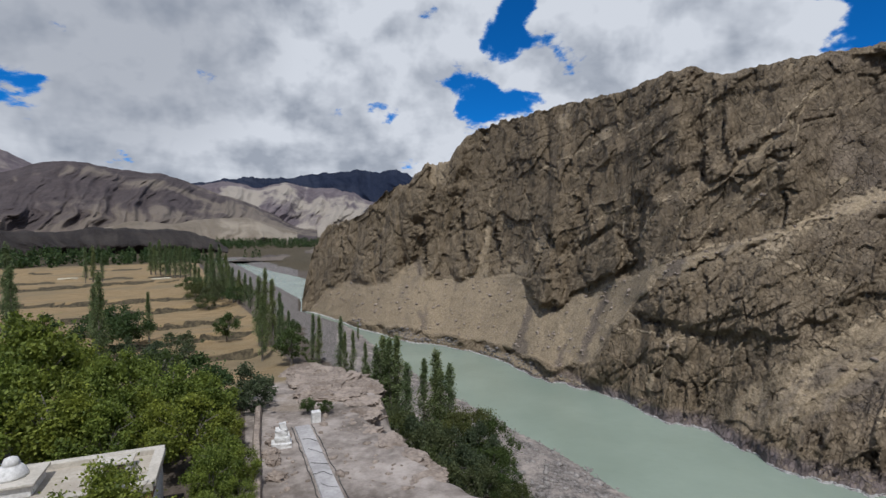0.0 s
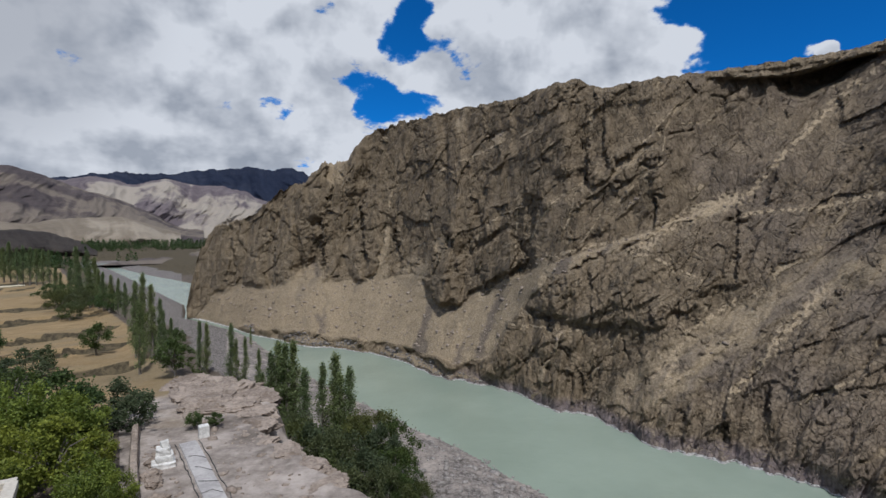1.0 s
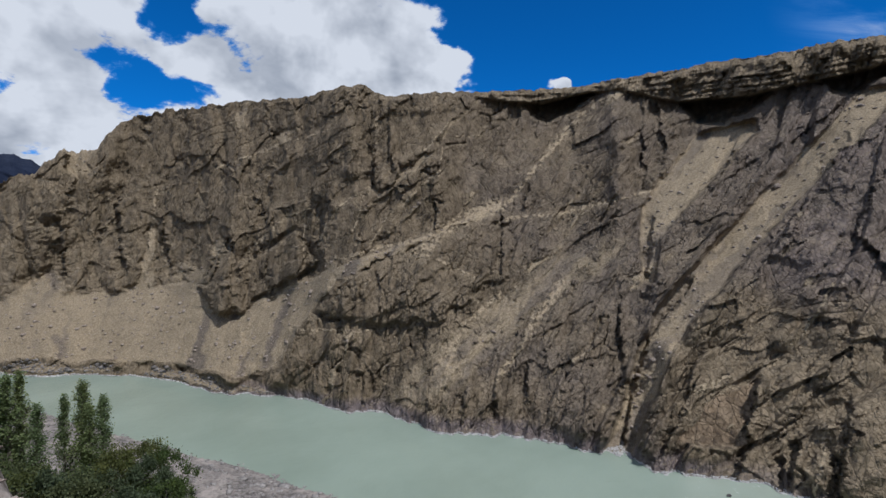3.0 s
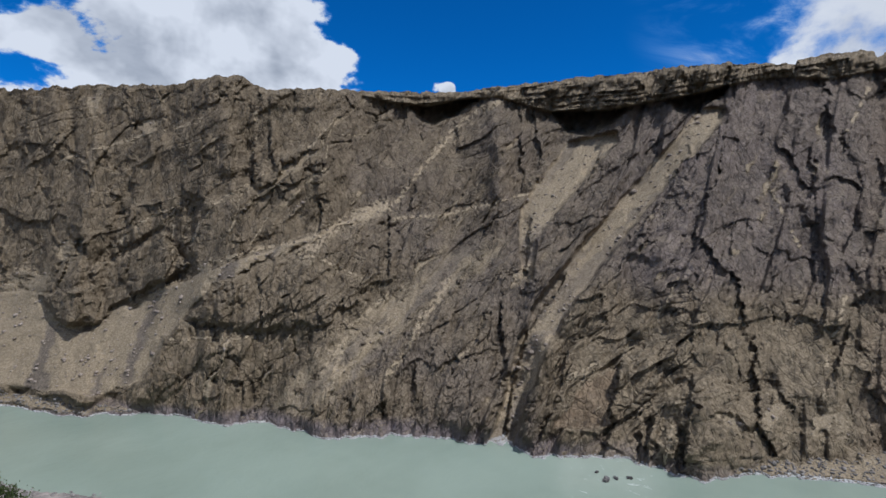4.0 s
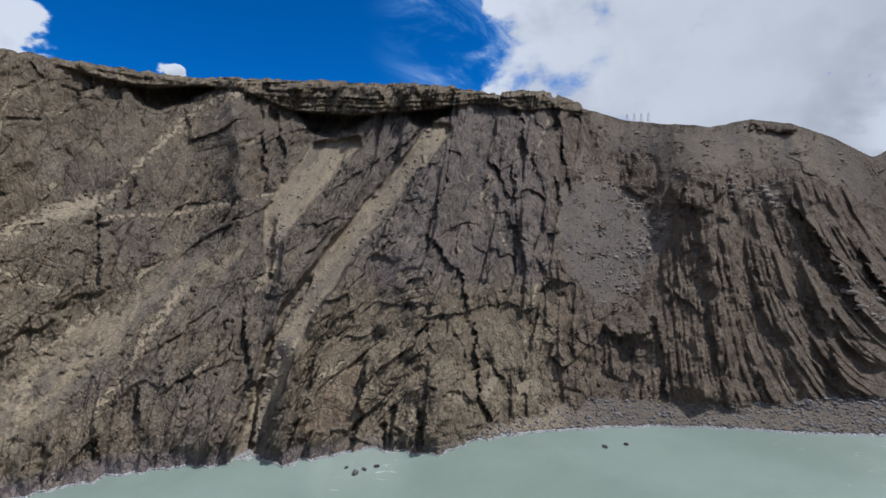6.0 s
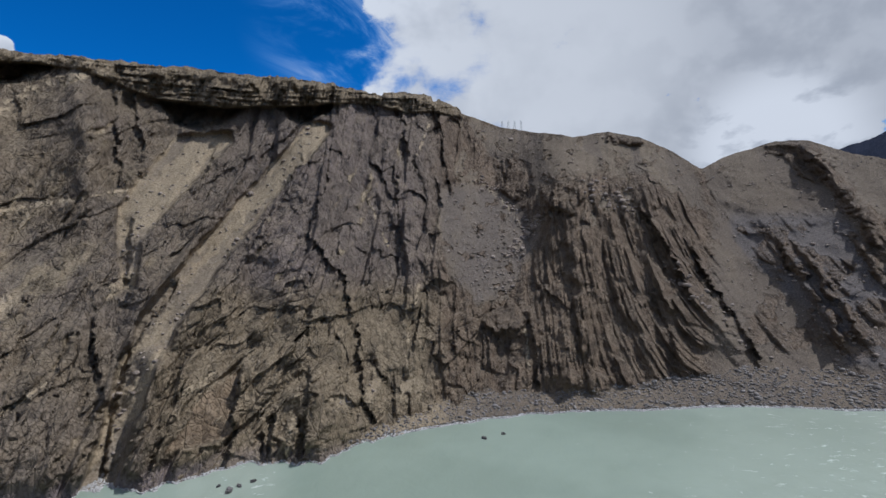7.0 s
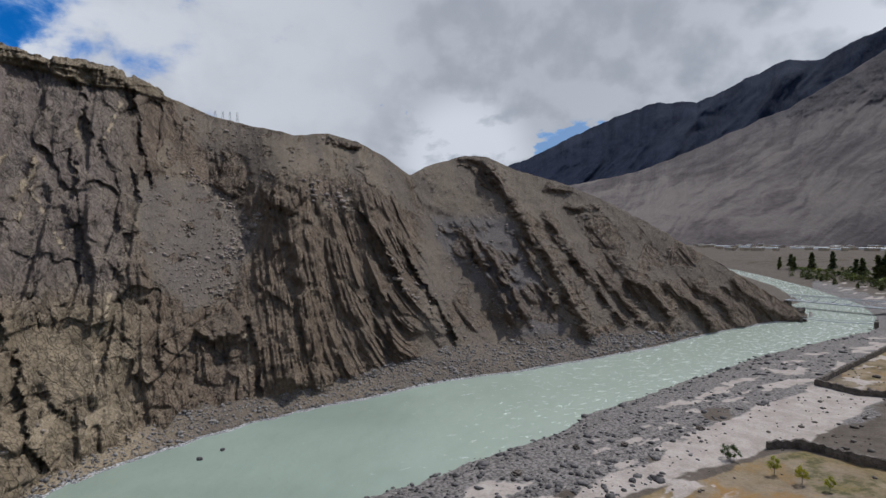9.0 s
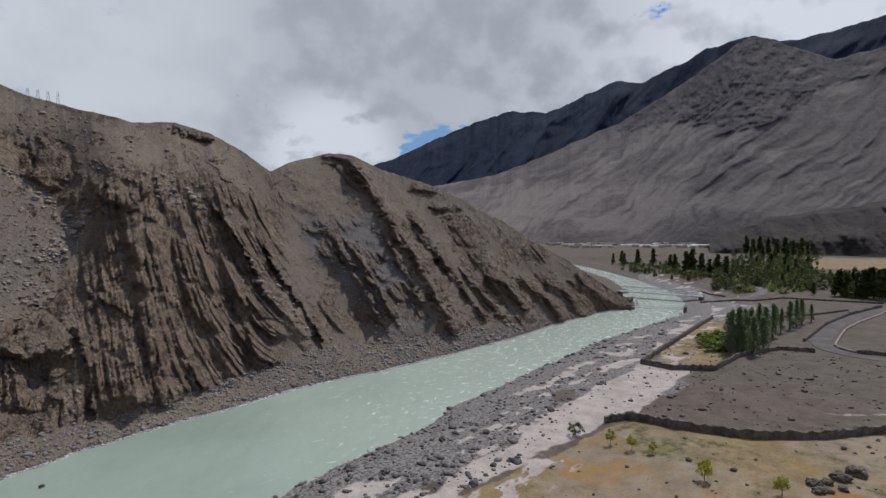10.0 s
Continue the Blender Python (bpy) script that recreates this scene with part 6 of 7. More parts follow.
def build_trees():
    broad = [tree("broadleaf_tree", "leafy green orchard tree with a dense uneven crown", MAT_LEAF, 11 + k, 7.0, 9000, 0.125, "broad") for k in range(3)]
    dark = [tree("orchard_tree", "dark green round-crowned tree on the terrace", MAT_LEAF_DARK, 21 + k, 6.0, 3400, 0.15, "broad") for k in range(2)]
    willow = [tree("willow_bush", "grey-green willow shrub at the field's edge", MAT_LEAF_GREY, 31 + k, 4.0, 3000, 0.12, "bush") for k in range(2)]
    poplar = [tree("poplar_tree", "tall slim poplar with upswept green branches", MAT_LEAF_POPLAR, 41 + k, 13.0, 5200, 0.100, "poplar") for k in range(3)]
    far_poplar = [tree("poplar_tree", "distant dark green poplar in a valley grove", MAT_LEAF_FAR, 51 + k, 13.0, 1000, 0.48, "poplar") for k in range(2)]
    bush = [tree("riverside_bush", "dense dark green bush on the steep river bank", m, 61 + k, 6.0, 5600, 0.12, "bush") for k, m in enumerate((MAT_LEAF_DARK, MAT_LEAF_FAR, MAT_LEAF_GREY))]
    far_bush = [tree("meadow_bush", "low green bush in the valley meadow", MAT_LEAF_FAR, 71, 4.0, 600, 0.36, "bush"), tree("meadow_bush", "low green bush in the valley meadow", MAT_LEAF, 72, 4.0, 600, 0.36, "bush")]
    lime = [tree("sapling", "young yellow-green sapling in the dry field", MAT_LEAF_LIME, 81 + k, 3.0, 900, 0.12, "broad") for k in range(2)]
    set_out(broad, [(x, y, h * (1.0 if k % 3 else 1.14)) for k, (x, y, h) in enumerate(BROAD)], 7.0, 1, "orchard trees round the house", 0.9)
    set_out(dark, [(x, y, 1.25 * h) for x, y, h in SMALL_DARK], 6.0, 2, "trees between the fields", 1.1)
    set_out(willow, [(x, y, 1.3 * h) for x, y, h in WILLOW], 4.0, 3, "willow shrubs by the fields", 1.1)
    for spots, seed, group in ((POP_FIELD, 4, "poplars in the fields"), (POP_ROW, 5, "row of poplars beyond the fields"), (POP_EDGE, 6, "poplars along the terrace edge"),
                               (POP_NEAR, 7, "poplars at the terrace edge"), (POP_BANK, 8, "poplars on the river bank"), (POP_CLUSTER, 9, "poplars below the rock ledge"), (HEDGE, 10, "poplars of the walled plot")):
        set_out(poplar, spots, 13.0, seed, group, 2.1 if spots is HEDGE else 1.4 if spots is POP_CLUSTER else 1.3 if spots in (POP_EDGE, POP_ROW) else 1.05)
    set_out(bush, [(x, y, 1.18 * h) for x, y, h in BUSHES], 6.0, 11, "bushes on the river bank", 0.8)
    set_out(bush, [(x, y, 1.5 * h) for x, y, h in EDGE_BUSHES], 6.0, 12, "bushes along the terrace edge", 1.1)
    for spots, seed, group in ((FAR_POP, 13, "far poplars by the river"), (GROVE, 14, "poplar grove by the road"), (GROVE_SOUTH, 15, "poplar grove beyond the fields")):
        set_out(far_poplar, spots, 13.0, seed, group, 2.0)
    set_out(far_bush, MEADOW_BUSHES, 4.0, 16, "bushes in the meadow", 2.0)
    set_out(far_bush, BANK_BUSHES, 4.0, 17, "bushes on the far river bank", 2.0)
    set_out(lime, SAPLINGS, 3.0, 18, "saplings in the dry field", 0.8)
    set_out(bush[:1], [(48.3, -83.6, 2.9)], 6.0, 19, "saplings in the dry field", 0.8)
    for kinds in (broad, dark, willow, poplar, far_poplar, bush, far_bush, lime):
        drop_master(kinds)


# ---- far woods, one soft mass ----
def leafy_belt(name, label, regions, material_, seed, leaf, each, tall, slim=0.24):
    """Trees too many to count, over regions of (azimuths, distances, number)."""
    rng = np.random.RandomState(seed)
    spots = []
    for a0, a1, r0, r1, n in regions:
        a, r = np.radians(rng.uniform(a0, a1, n)), rng.uniform(r0, r1, n)
        spots.append(np.stack([r * np.sin(a), r * np.cos(a), rng.uniform(*tall, n) * np.where(r > 900, 1.3, 1)], 1))
    spots = np.concatenate(spots)
    spots = spots[outline_distance(RIVER, spots[:, 0], spots[:, 1]) > 14]
    z = ground_height(spots[:, 0], spots[:, 1])
    c = np.repeat(spots, each, 0)
    up_ = rng.uniform(0.03, 1.0, len(c))
    wide = c[:, 2] * slim * np.sin(np.pi * np.clip(up_ * 0.8 + 0.2, 0, 1)) * rng.uniform(0.3, 1.1, len(c))
    turn = rng.uniform(0, 2 * np.pi, len(c))
    centres = np.stack([c[:, 0] + wide * np.cos(turn), c[:, 1] + wide * np.sin(turn), np.repeat(z, each) + c[:, 2] * up_], 1)
    ob = new(name, leaf_mesh(name, centres, leaf * rng.uniform(0.6, 1.4, len(c)), material_, rng))
    tagged(ob, label, "wood", kind="stuff")


def build_far_wood():
    leafy_belt("far_wood", "dark belt of distant trees across the valley floor", ((-43, -26, 470, 560, 170), (-43, -24, 620, 900, 160), (-25, -9, 920, 1250, 420), (-30, -20, 560, 760, 60)), MAT_LEAF_DARK, 91, 1.1, 46, (6, 13))
    leafy_belt("grove_thicket", "mixed green thicket below the poplar grove", ((163.5, 171.5, 375, 560, 260), (165, 172, 560, 800, 130), (171.5, 176, 400, 470, 40), (173.5, 182, 338, 356, 60), (152.5, 163.5, 445, 560, 110)), MAT_LEAF_FAR, 92, 0.62, 105, (3, 9), 0.34)
    leafy_belt("meadow_thicket", "yellow-green undergrowth between the trees", ((164, 171, 360, 470, 60), (163, 164.6, 172, 196, 10)), MAT_LEAF, 93, 0.4, 80, (1.5, 4), 0.6)


# ---- house with a flat roof ----
def build_house():
    turn = math.atan2(-0.385, -0.923)
    m = Matrix.Translation((-16.35, 28.9, ground_z(-16.4, 27.5))) @ Matrix.Rotation(turn, 4, "Z")
    house = thing("house", "whitewashed flat-roofed village house with a mud roof and low parapet", "house", m)
    # local x runs along the back wall, y to the front, z up; the corner is the origin
    long_, deep, high = 12.0, 4.5, 27.0 - m.translation.z
    body = box((long_, deep, high + 0.3), (long_ / 2, deep / 2, high / 2 - 0.15), 0.03)
    part("wall", body, MAT_PLASTER, house)
    part("roof", box((long_ - 0.5, deep - 0.5, 0.12), (long_ / 2, deep / 2, high + 0.06), 0.02), MAT_MUD_ROOF, house, "pale trodden mud roof")
    for size, at in (((long_ + 0.24, 0.5, 0.42), (long_ / 2, 0.05, high + 0.22)), ((long_ + 0.24, 0.5, 0.42), (long_ / 2, deep - 0.05, high + 0.22)),
                     ((0.55, deep - 0.55, 0.42), (0.08, deep / 2, high + 0.22)), ((0.55, deep - 0.55, 0.42), (long_ - 0.08, deep / 2, high + 0.22))):
        part("parapet", box(size, at, 0.05), MAT_PARAPET, house, "grey mud-capped parapet")
    part("eaves_band", box((long_ + 0.08, 0.06, 0.3), (long_ / 2, deep + 0.032, high - 0.28)), MAT_OCHRE, house, "red ochre band below the parapet")
    part("eaves_band", box((0.06, deep - 0.1, 0.3), (-0.032, deep / 2, high - 0.28)), MAT_OCHRE, house, "red ochre band below the parapet")
    hatch = part("roof_hatch", box((1.5, 0.9, 0.5), (2.0, 1.7, high + 0.37), 0.04), MAT_PLASTER, house, "small plastered hatch house on the roof")
    # a dark sheet takes the place of the shade inside the hatch
    part("opening", box((1.0, 0.05, 0.4), (2.0, 2.17, high + 0.34)), MAT_TIMBER, hatch, "dark panel standing for the shaded inside of the hatch")
    part("lid", box((1.75, 1.15, 0.10), (2.0, 1.7, high + 0.67), 0.03), MAT_PARAPET, hatch)
    for k in range(3):
        window = part("window", box((0.8, 0.06, 1.0), (2.0 + 3.4 * k, deep + 0.035, high - 1.5)), MAT_TIMBER, house, "dark timber-framed window")
        part("window_sill", box((1.0, 0.14, 0.08), (2.0 + 3.4 * k, deep + 0.075, high - 2.06), 0.01), MAT_PARAPET, window)
    return m, high


def shrine(name, label, m, scale, plinth=True):
    """A small white tapering shrine: steps, rounded body, neck."""
    root = thing(name, label, "shrine", m)
    s = scale
    if plinth:
        part("plinth", box((1.9 * s, 1.9 * s, 0.5 * s), (0, 0, 0.25 * s), 0.05 * s), MAT_PLASTER, root)
        part("ledge", box((2.2 * s, 2.2 * s, 0.12 * s), (0, 0, 0.56 * s), 0.03 * s), MAT_PARAPET, root, "grey projecting ledge")
    bm = bmesh.new()
    rows = [(0.62, 0.62), (0.60, 0.72), (0.50, 0.95), (0.36, 1.12), (0.30, 1.16), (0.33, 1.20), (0.24, 1.42), (0.10, 1.48)]
    rings = []
    for rad, z in rows:
        rings.append([bm.verts.new((rad * s * math.cos(2 * math.pi * i / 14), rad * s * math.sin(2 * math.pi * i / 14), z * s)) for i in range(14)])
    for lo, hi in zip(rings, rings[1:]):
        for i in range(14):
            bm.faces.new((lo[i], lo[(i + 1) % 14], hi[(i + 1) % 14], hi[i]))
    bm.faces.new(rings[-1])
    bm.faces.new(rings[0][::-1])
    part("dome", bm, MAT_PLASTER, root, "white limewashed rounded top", smooth=True)
    return root


# ---- walls and roads that follow the ground ----
def along(line, pace):
    """Points at an even pace on a line of corners."""
    points = []
    for (ax, ay), (bx, by) in zip(line, line[1:]):
        n = max(1, int(math.hypot(bx - ax, by - ay) / pace))
        points += [(ax + (bx - ax) * k / n, ay + (by - ay) * k / n) for k in range(n)]
    return points + [line[-1]]


def rounded(line, times=2):
    for _ in range(times):
        out_ = [line[0]]
        for (ax, ay), (bx, by) in zip(line, line[1:]):
            out_ += [(ax * 0.75 + bx * 0.25, ay * 0.75 + by * 0.25), (ax * 0.25 + bx * 0.75, ay * 0.25 + by * 0.75)]
        line = out_ + [line[-1]]
    return line


def stone_wall(line, label, high=1.0, thick=0.6, seed=1, material_=None, name="stone_wall"):
    """A dry stone wall: uneven top, bulging sides."""
    rng = random.Random(seed)
    pts = along(line, 0.7)
    bm = bmesh.new()
    rings = []
    for k, (x, y) in enumerate(pts):
        ax, ay = pts[max(k - 1, 0)]
        bx, by = pts[min(k + 1, len(pts) - 1)]
        d = math.hypot(bx - ax, by - ay) or 1
        nx, ny = -(by - ay) / d, (bx - ax) / d
        z = ground_z(x, y)
        h = high * rng.uniform(0.82, 1.15)
        half = thick / 2
        ring = []
        for off, up_ in ((-half * 1.25, -0.5), (-half * rng.uniform(1.0, 1.3), 0.45 * h), (-half * 0.8, h * rng.uniform(0.9, 1.0)), (0, h), (half * 0.8, h * rng.uniform(0.9, 1.0)), (half * rng.uniform(1.0, 1.3), 0.45 * h), (half * 1.25, -0.5)):
            ring.append(bm.verts.new((x + nx * off, y + ny * off, z + up_)))
        rings.append(ring)
    for a, b in zip(rings, rings[1:]):
        for i in range(6):
            bm.faces.new((a[i], b[i], b[i + 1], a[i + 1]))
    bm.faces.new(rings[0])
    bm.faces.new(rings[-1][::-1])
    bmesh.ops.recalc_face_normals(bm, faces=bm.faces)
    ob = part(name, bm, material_ or MAT_STONE)
    return tagged(ob, label, "stone wall", "dry stone field walls")


def ribbon(name, line, wide, material_, lift=0.06, turns=2):
    """A strip of road laid on the ground, with thickness."""
    pts = along(rounded(line, turns), 2.0)
    verts, faces = [], []
    for k, (x, y) in enumerate(pts):
        ax, ay = pts[max(k - 1, 0)]
        bx, by = pts[min(k + 1, len(pts) - 1)]
        d = math.hypot(bx - ax, by - ay) or 1
        nx, ny = -(by - ay) / d, (bx - ax) / d
        level = ground_z(x, y) + lift
        for off in (-wide / 2, -wide / 6, wide / 6, wide / 2):
            px, py = x + nx * off, y + ny * off
            verts.append((px, py, max(level, ground_z(px, py) + lift)))
        for off in (-wide / 2 - 0.3, wide / 2 + 0.3):
            px, py = x + nx * off, y + ny * off
            verts.append((px, py, ground_z(px, py) - 0.5))
    for k in range(len(pts) - 1):
        a, b = k * 6, k * 6 + 6
        for i in range(3):
            faces.append((a + i, a + i + 1, b + i + 1, b + i))
        faces.append((a + 4, a, b, b + 4))
        faces.append((a + 3, a + 5, b + 5, b + 3))
    ob = part(name, (verts, faces), material_)
    return ob


# ---- stones ----


def stones(name, label, spots, material_, seed, flat=0.62, kind="stuff"):
    """Many angular stones at rows of (x, y, z, size), in one mesh."""
    bm = bmesh.new()
    bmesh.ops.create_icosphere(bm, subdivisions=1, radius=1.0)
    base = np.array([tuple(vert.co) for vert in bm.verts])
    tri = np.array([[vert.index for vert in f.verts] for f in bm.faces])
    bm.free()
    rng = np.random.RandomState(seed)
    n = len(spots)
    shape = base[None] * (1 + rng.uniform(-0.28, 0.28, (n, len(base), 1)))
    shape = shape * np.stack([rng.uniform(0.75, 1.35, n), rng.uniform(0.65, 1.0, n), flat * rng.uniform(0.7, 1.2, n)], 1)[:, None, :]
    turn = rng.uniform(0, 2 * np.pi, n)
    c, s = np.cos(turn)[:, None], np.sin(turn)[:, None]
    x = shape[..., 0] * c - shape[..., 1] * s
    y = shape[..., 0] * s + shape[..., 1] * c
    pos = np.stack([x, y, shape[..., 2]], -1) * spots[:, None, 3:4] + spots[:, None, :3]
    tris = (tri[None] + (np.arange(n) * len(base))[:, None, None]).reshape(-1, 3)
    mesh = bpy.data.meshes.new(name)
    mesh.vertices.add(n * len(base))
    mesh.vertices.foreach_set("co", pos.astype(np.float32).ravel())
    mesh.loops.add(len(tris) * 3)
    mesh.polygons.add(len(tris))
    mesh.loops.foreach_set("vertex_index", tris.ravel().astype(np.int32))
    mesh.polygons.foreach_set("loop_start", np.arange(0, len(tris) * 3, 3, dtype=np.int32))
    mesh.update(calc_edges=True)
    mesh.materials.append(material_)
    return tagged(new(name, mesh), label, "stones", kind=kind)


def rock(size, seed, at, turn=0.0, name="rock_outcrop", label="", material_=None, rough=0.3):
    """One angular mass of rock with broken faces."""
    bm = bmesh.new()
    bmesh.ops.create_icosphere(bm, subdivisions=4, radius=1.0)
    co = np.array([tuple(vert.co) for vert in bm.verts])
    q = np.sign(co) * np.abs(co) ** 0.7
    nx, ny, nz = (q[:, k] * 1.5 + seed * 3.7 for k in range(3))
    bulk = 1 + rough * fbm(nx, ny, nz, 4, 0.6)
    face, joint = blocks(q[:, 0] * 2.2 + q[:, 2] + seed, q[:, 1] * 2.2 - q[:, 2] * 1.3 + seed, seed)
    bulk = bulk + 0.16 * face - 0.1 * step(0.1, 0.0, joint)
    q = q * bulk[:, None] * np.array(size) / 2
    for vert, p_ in zip(bm.verts, q):
        vert.co = p_
    ob = part(name, bm, material_ or MAT_LEDGE)
    ob.matrix_basis = Matrix.Translation(at) @ Matrix.Rotation(turn, 4, "Z")
    return tagged(ob, label, "rock")


def bridge():
    """A steel truss road bridge over the narrows."""
    a, b = Vector((146.5, -306.0, 3.4)), Vector((99.0, -312.6, 3.4))
    d = b - a
    m = Matrix.Translation(a) @ Matrix.Rotation(math.atan2(d.y, d.x), 4, "Z")
    root = thing("truss_bridge", "grey steel truss bridge spanning the river narrows", "bridge", m)
    n, long_, high = 12, d.length, 3.2
    part("deck", box((long_, 4.4, 0.35), (long_ / 2, 0, 0), 0.03), MAT_STEEL, root)
    for side in (-2.3, 2.3):
        part("top_chord", box((long_ * 0.94, 0.28, 0.28), (long_ / 2, side, high)), MAT_STEEL, root)
        part("bottom_chord", box((long_, 0.28, 0.3), (long_ / 2, side, 0.2)), MAT_STEEL, root)
        for k in range(n):
            x0, x1 = long_ * (0.03 + 0.94 * k / n), long_ * (0.03 + 0.94 * (k + 1) / n)
            verts, faces = [], []
            ends = ((x0, side, 0.2), (x1, side, high)) if k % 2 else ((x0, side, high), (x1, side, 0.2))
            add_tube(verts, faces, ends, [0.13, 0.13], 4)
            part("brace", (verts, faces), MAT_STEEL, root)
    for k, x in enumerate((0.5, long_ - 0.5)):
        part("abutment", box((2.2, 5.4, 5.0), (x, 0, -2.6), 0.1), MAT_STONE, root, "rough stone abutment")


def footbridge():
    a, b = Vector((116.0, -255.0, 1.9)), Vector((92.5, -266.6, 1.9))
    d = b - a
    m = Matrix.Translation(a) @ Matrix.Rotation(math.atan2(d.y, d.x), 4, "Z")
    root = thing("footbridge", "thin low footbridge on cables across the river", "bridge", m)
    verts, faces = [], []
    line = [(d.length * t, 0, -1.0 * 4 * t * (1 - t) * 0.5) for t in np.linspace(0, 1, 15)]
    add_tube(verts, faces, line, [0.22] * 15, 6)
    part("deck", (verts, faces), MAT_STEEL, root)
    for side in (-0.6, 0.6):
        verts, faces = [], []
        add_tube(verts, faces, [(x, side, z + 0.9) for x, _, z in line], [0.05] * 15, 5)
        part("cable", (verts, faces), MAT_STEEL, root)
    for x in (0, d.length):
        part("anchor", box((1.4, 2.0, 4.2), (x, 0, -1.2), 0.08), MAT_STONE, root, "stone anchor block")


def village():
    """Low houses and long white-covered sheds on the valley floor."""
    rng = random.Random(5)
    sheds = [((705, -1209), 80, 0.42), ((612, -1190), 40, 0.3), ((560, -1260), 70, 0.4), ((505, -1225), 56, 0.35), ((470, -1290), 90, 0.4), ((420, -1250), 60, 0.4), ((408, -1330), 76, 0.5), ((350, -1300), 90, 0.5), ((330, -1380), 70, 0.5)]
    for (x, y), long_, s in sheds:
        az = math.atan2(x, y)
        m = Matrix.Translation((x, y, ground_z(x, y))) @ Matrix.Rotation(-az, 4, "Z")
        root = thing("long_shed", "long low shed with bright white roof sheeting", "shed", m, "white sheds of the far village")
        part("wall", box((long_, 22, 6 * s + 3), (0, 0, (6 * s) / 2 - 1.5), 0.1), MAT_SHEETING, root)
        bm = box((long_ + 1.5, 23.5, 2.2 * s + 0.4), (0, 0, 6 * s + 1.1 * s + 0.2), 0.3)
        part("roof", bm, MAT_SHEETING, root, "white sheeting roof")
    for k in range(44):
        turn = radians(180 - rng.uniform(16, 33))
        far = rng.uniform(1120, 1500)
        x, y = far * math.sin(turn), far * math.cos(turn)
        s = rng.uniform(7, 13)
        m = Matrix.Translation((x, y, ground_z(x, y))) @ Matrix.Rotation(rng.uniform(0, 3), 4, "Z")
        root = thing("adobe_house", "small tan mud-brick house with a flat roof", "house", m, "houses of the far village")
        part("wall", box((s * 1.5, s, 6.5), (0, 0, 2.25), 0.1), MAT_ADOBE, root)
        part("roof", box((s * 1.5 + 1, s + 1, 0.7), (0, 0, 5.8), 0.1), MAT_PARAPET if k % 3 else MAT_SHEETING, root)


def pylons():
    for k, az in enumerate((95.9, 96.6, 97.3, 98.0)):
        a = radians(az)
        r = 222.0 + 4 * k
        col = int(round((az + 15.7) / 0.1))
        ranges = np.hypot(wall_x[:, col], wall_y[:, col])
        base = float(np.interp(r, ranges[-6:], wall_z[-6:, col]))
        top = EYE_Z + r * math.tan(radians(12.55))
        m = Matrix.Translation((r * math.sin(a), r * math.cos(a), base))
        root = thing("pylon", "slim steel lattice power pylon on the ridge", "pylon", m, "pylons on the ridge")
        h = top - base
        for sx, sy in ((-1, -1), (-1, 1), (1, -1), (1, 1)):
            verts, faces = [], []
            add_tube(verts, faces, [(sx * 0.7, sy * 0.7, -1.0), (sx * 0.2, sy * 0.2, h)], [0.05, 0.04], 4)
            part("leg", (verts, faces), MAT_STEEL, root)
        for t in (0.7, 0.86):
            part("cross_arm", box((2.2, 0.1, 0.1), (0, 0, h * t)), MAT_STEEL, root)


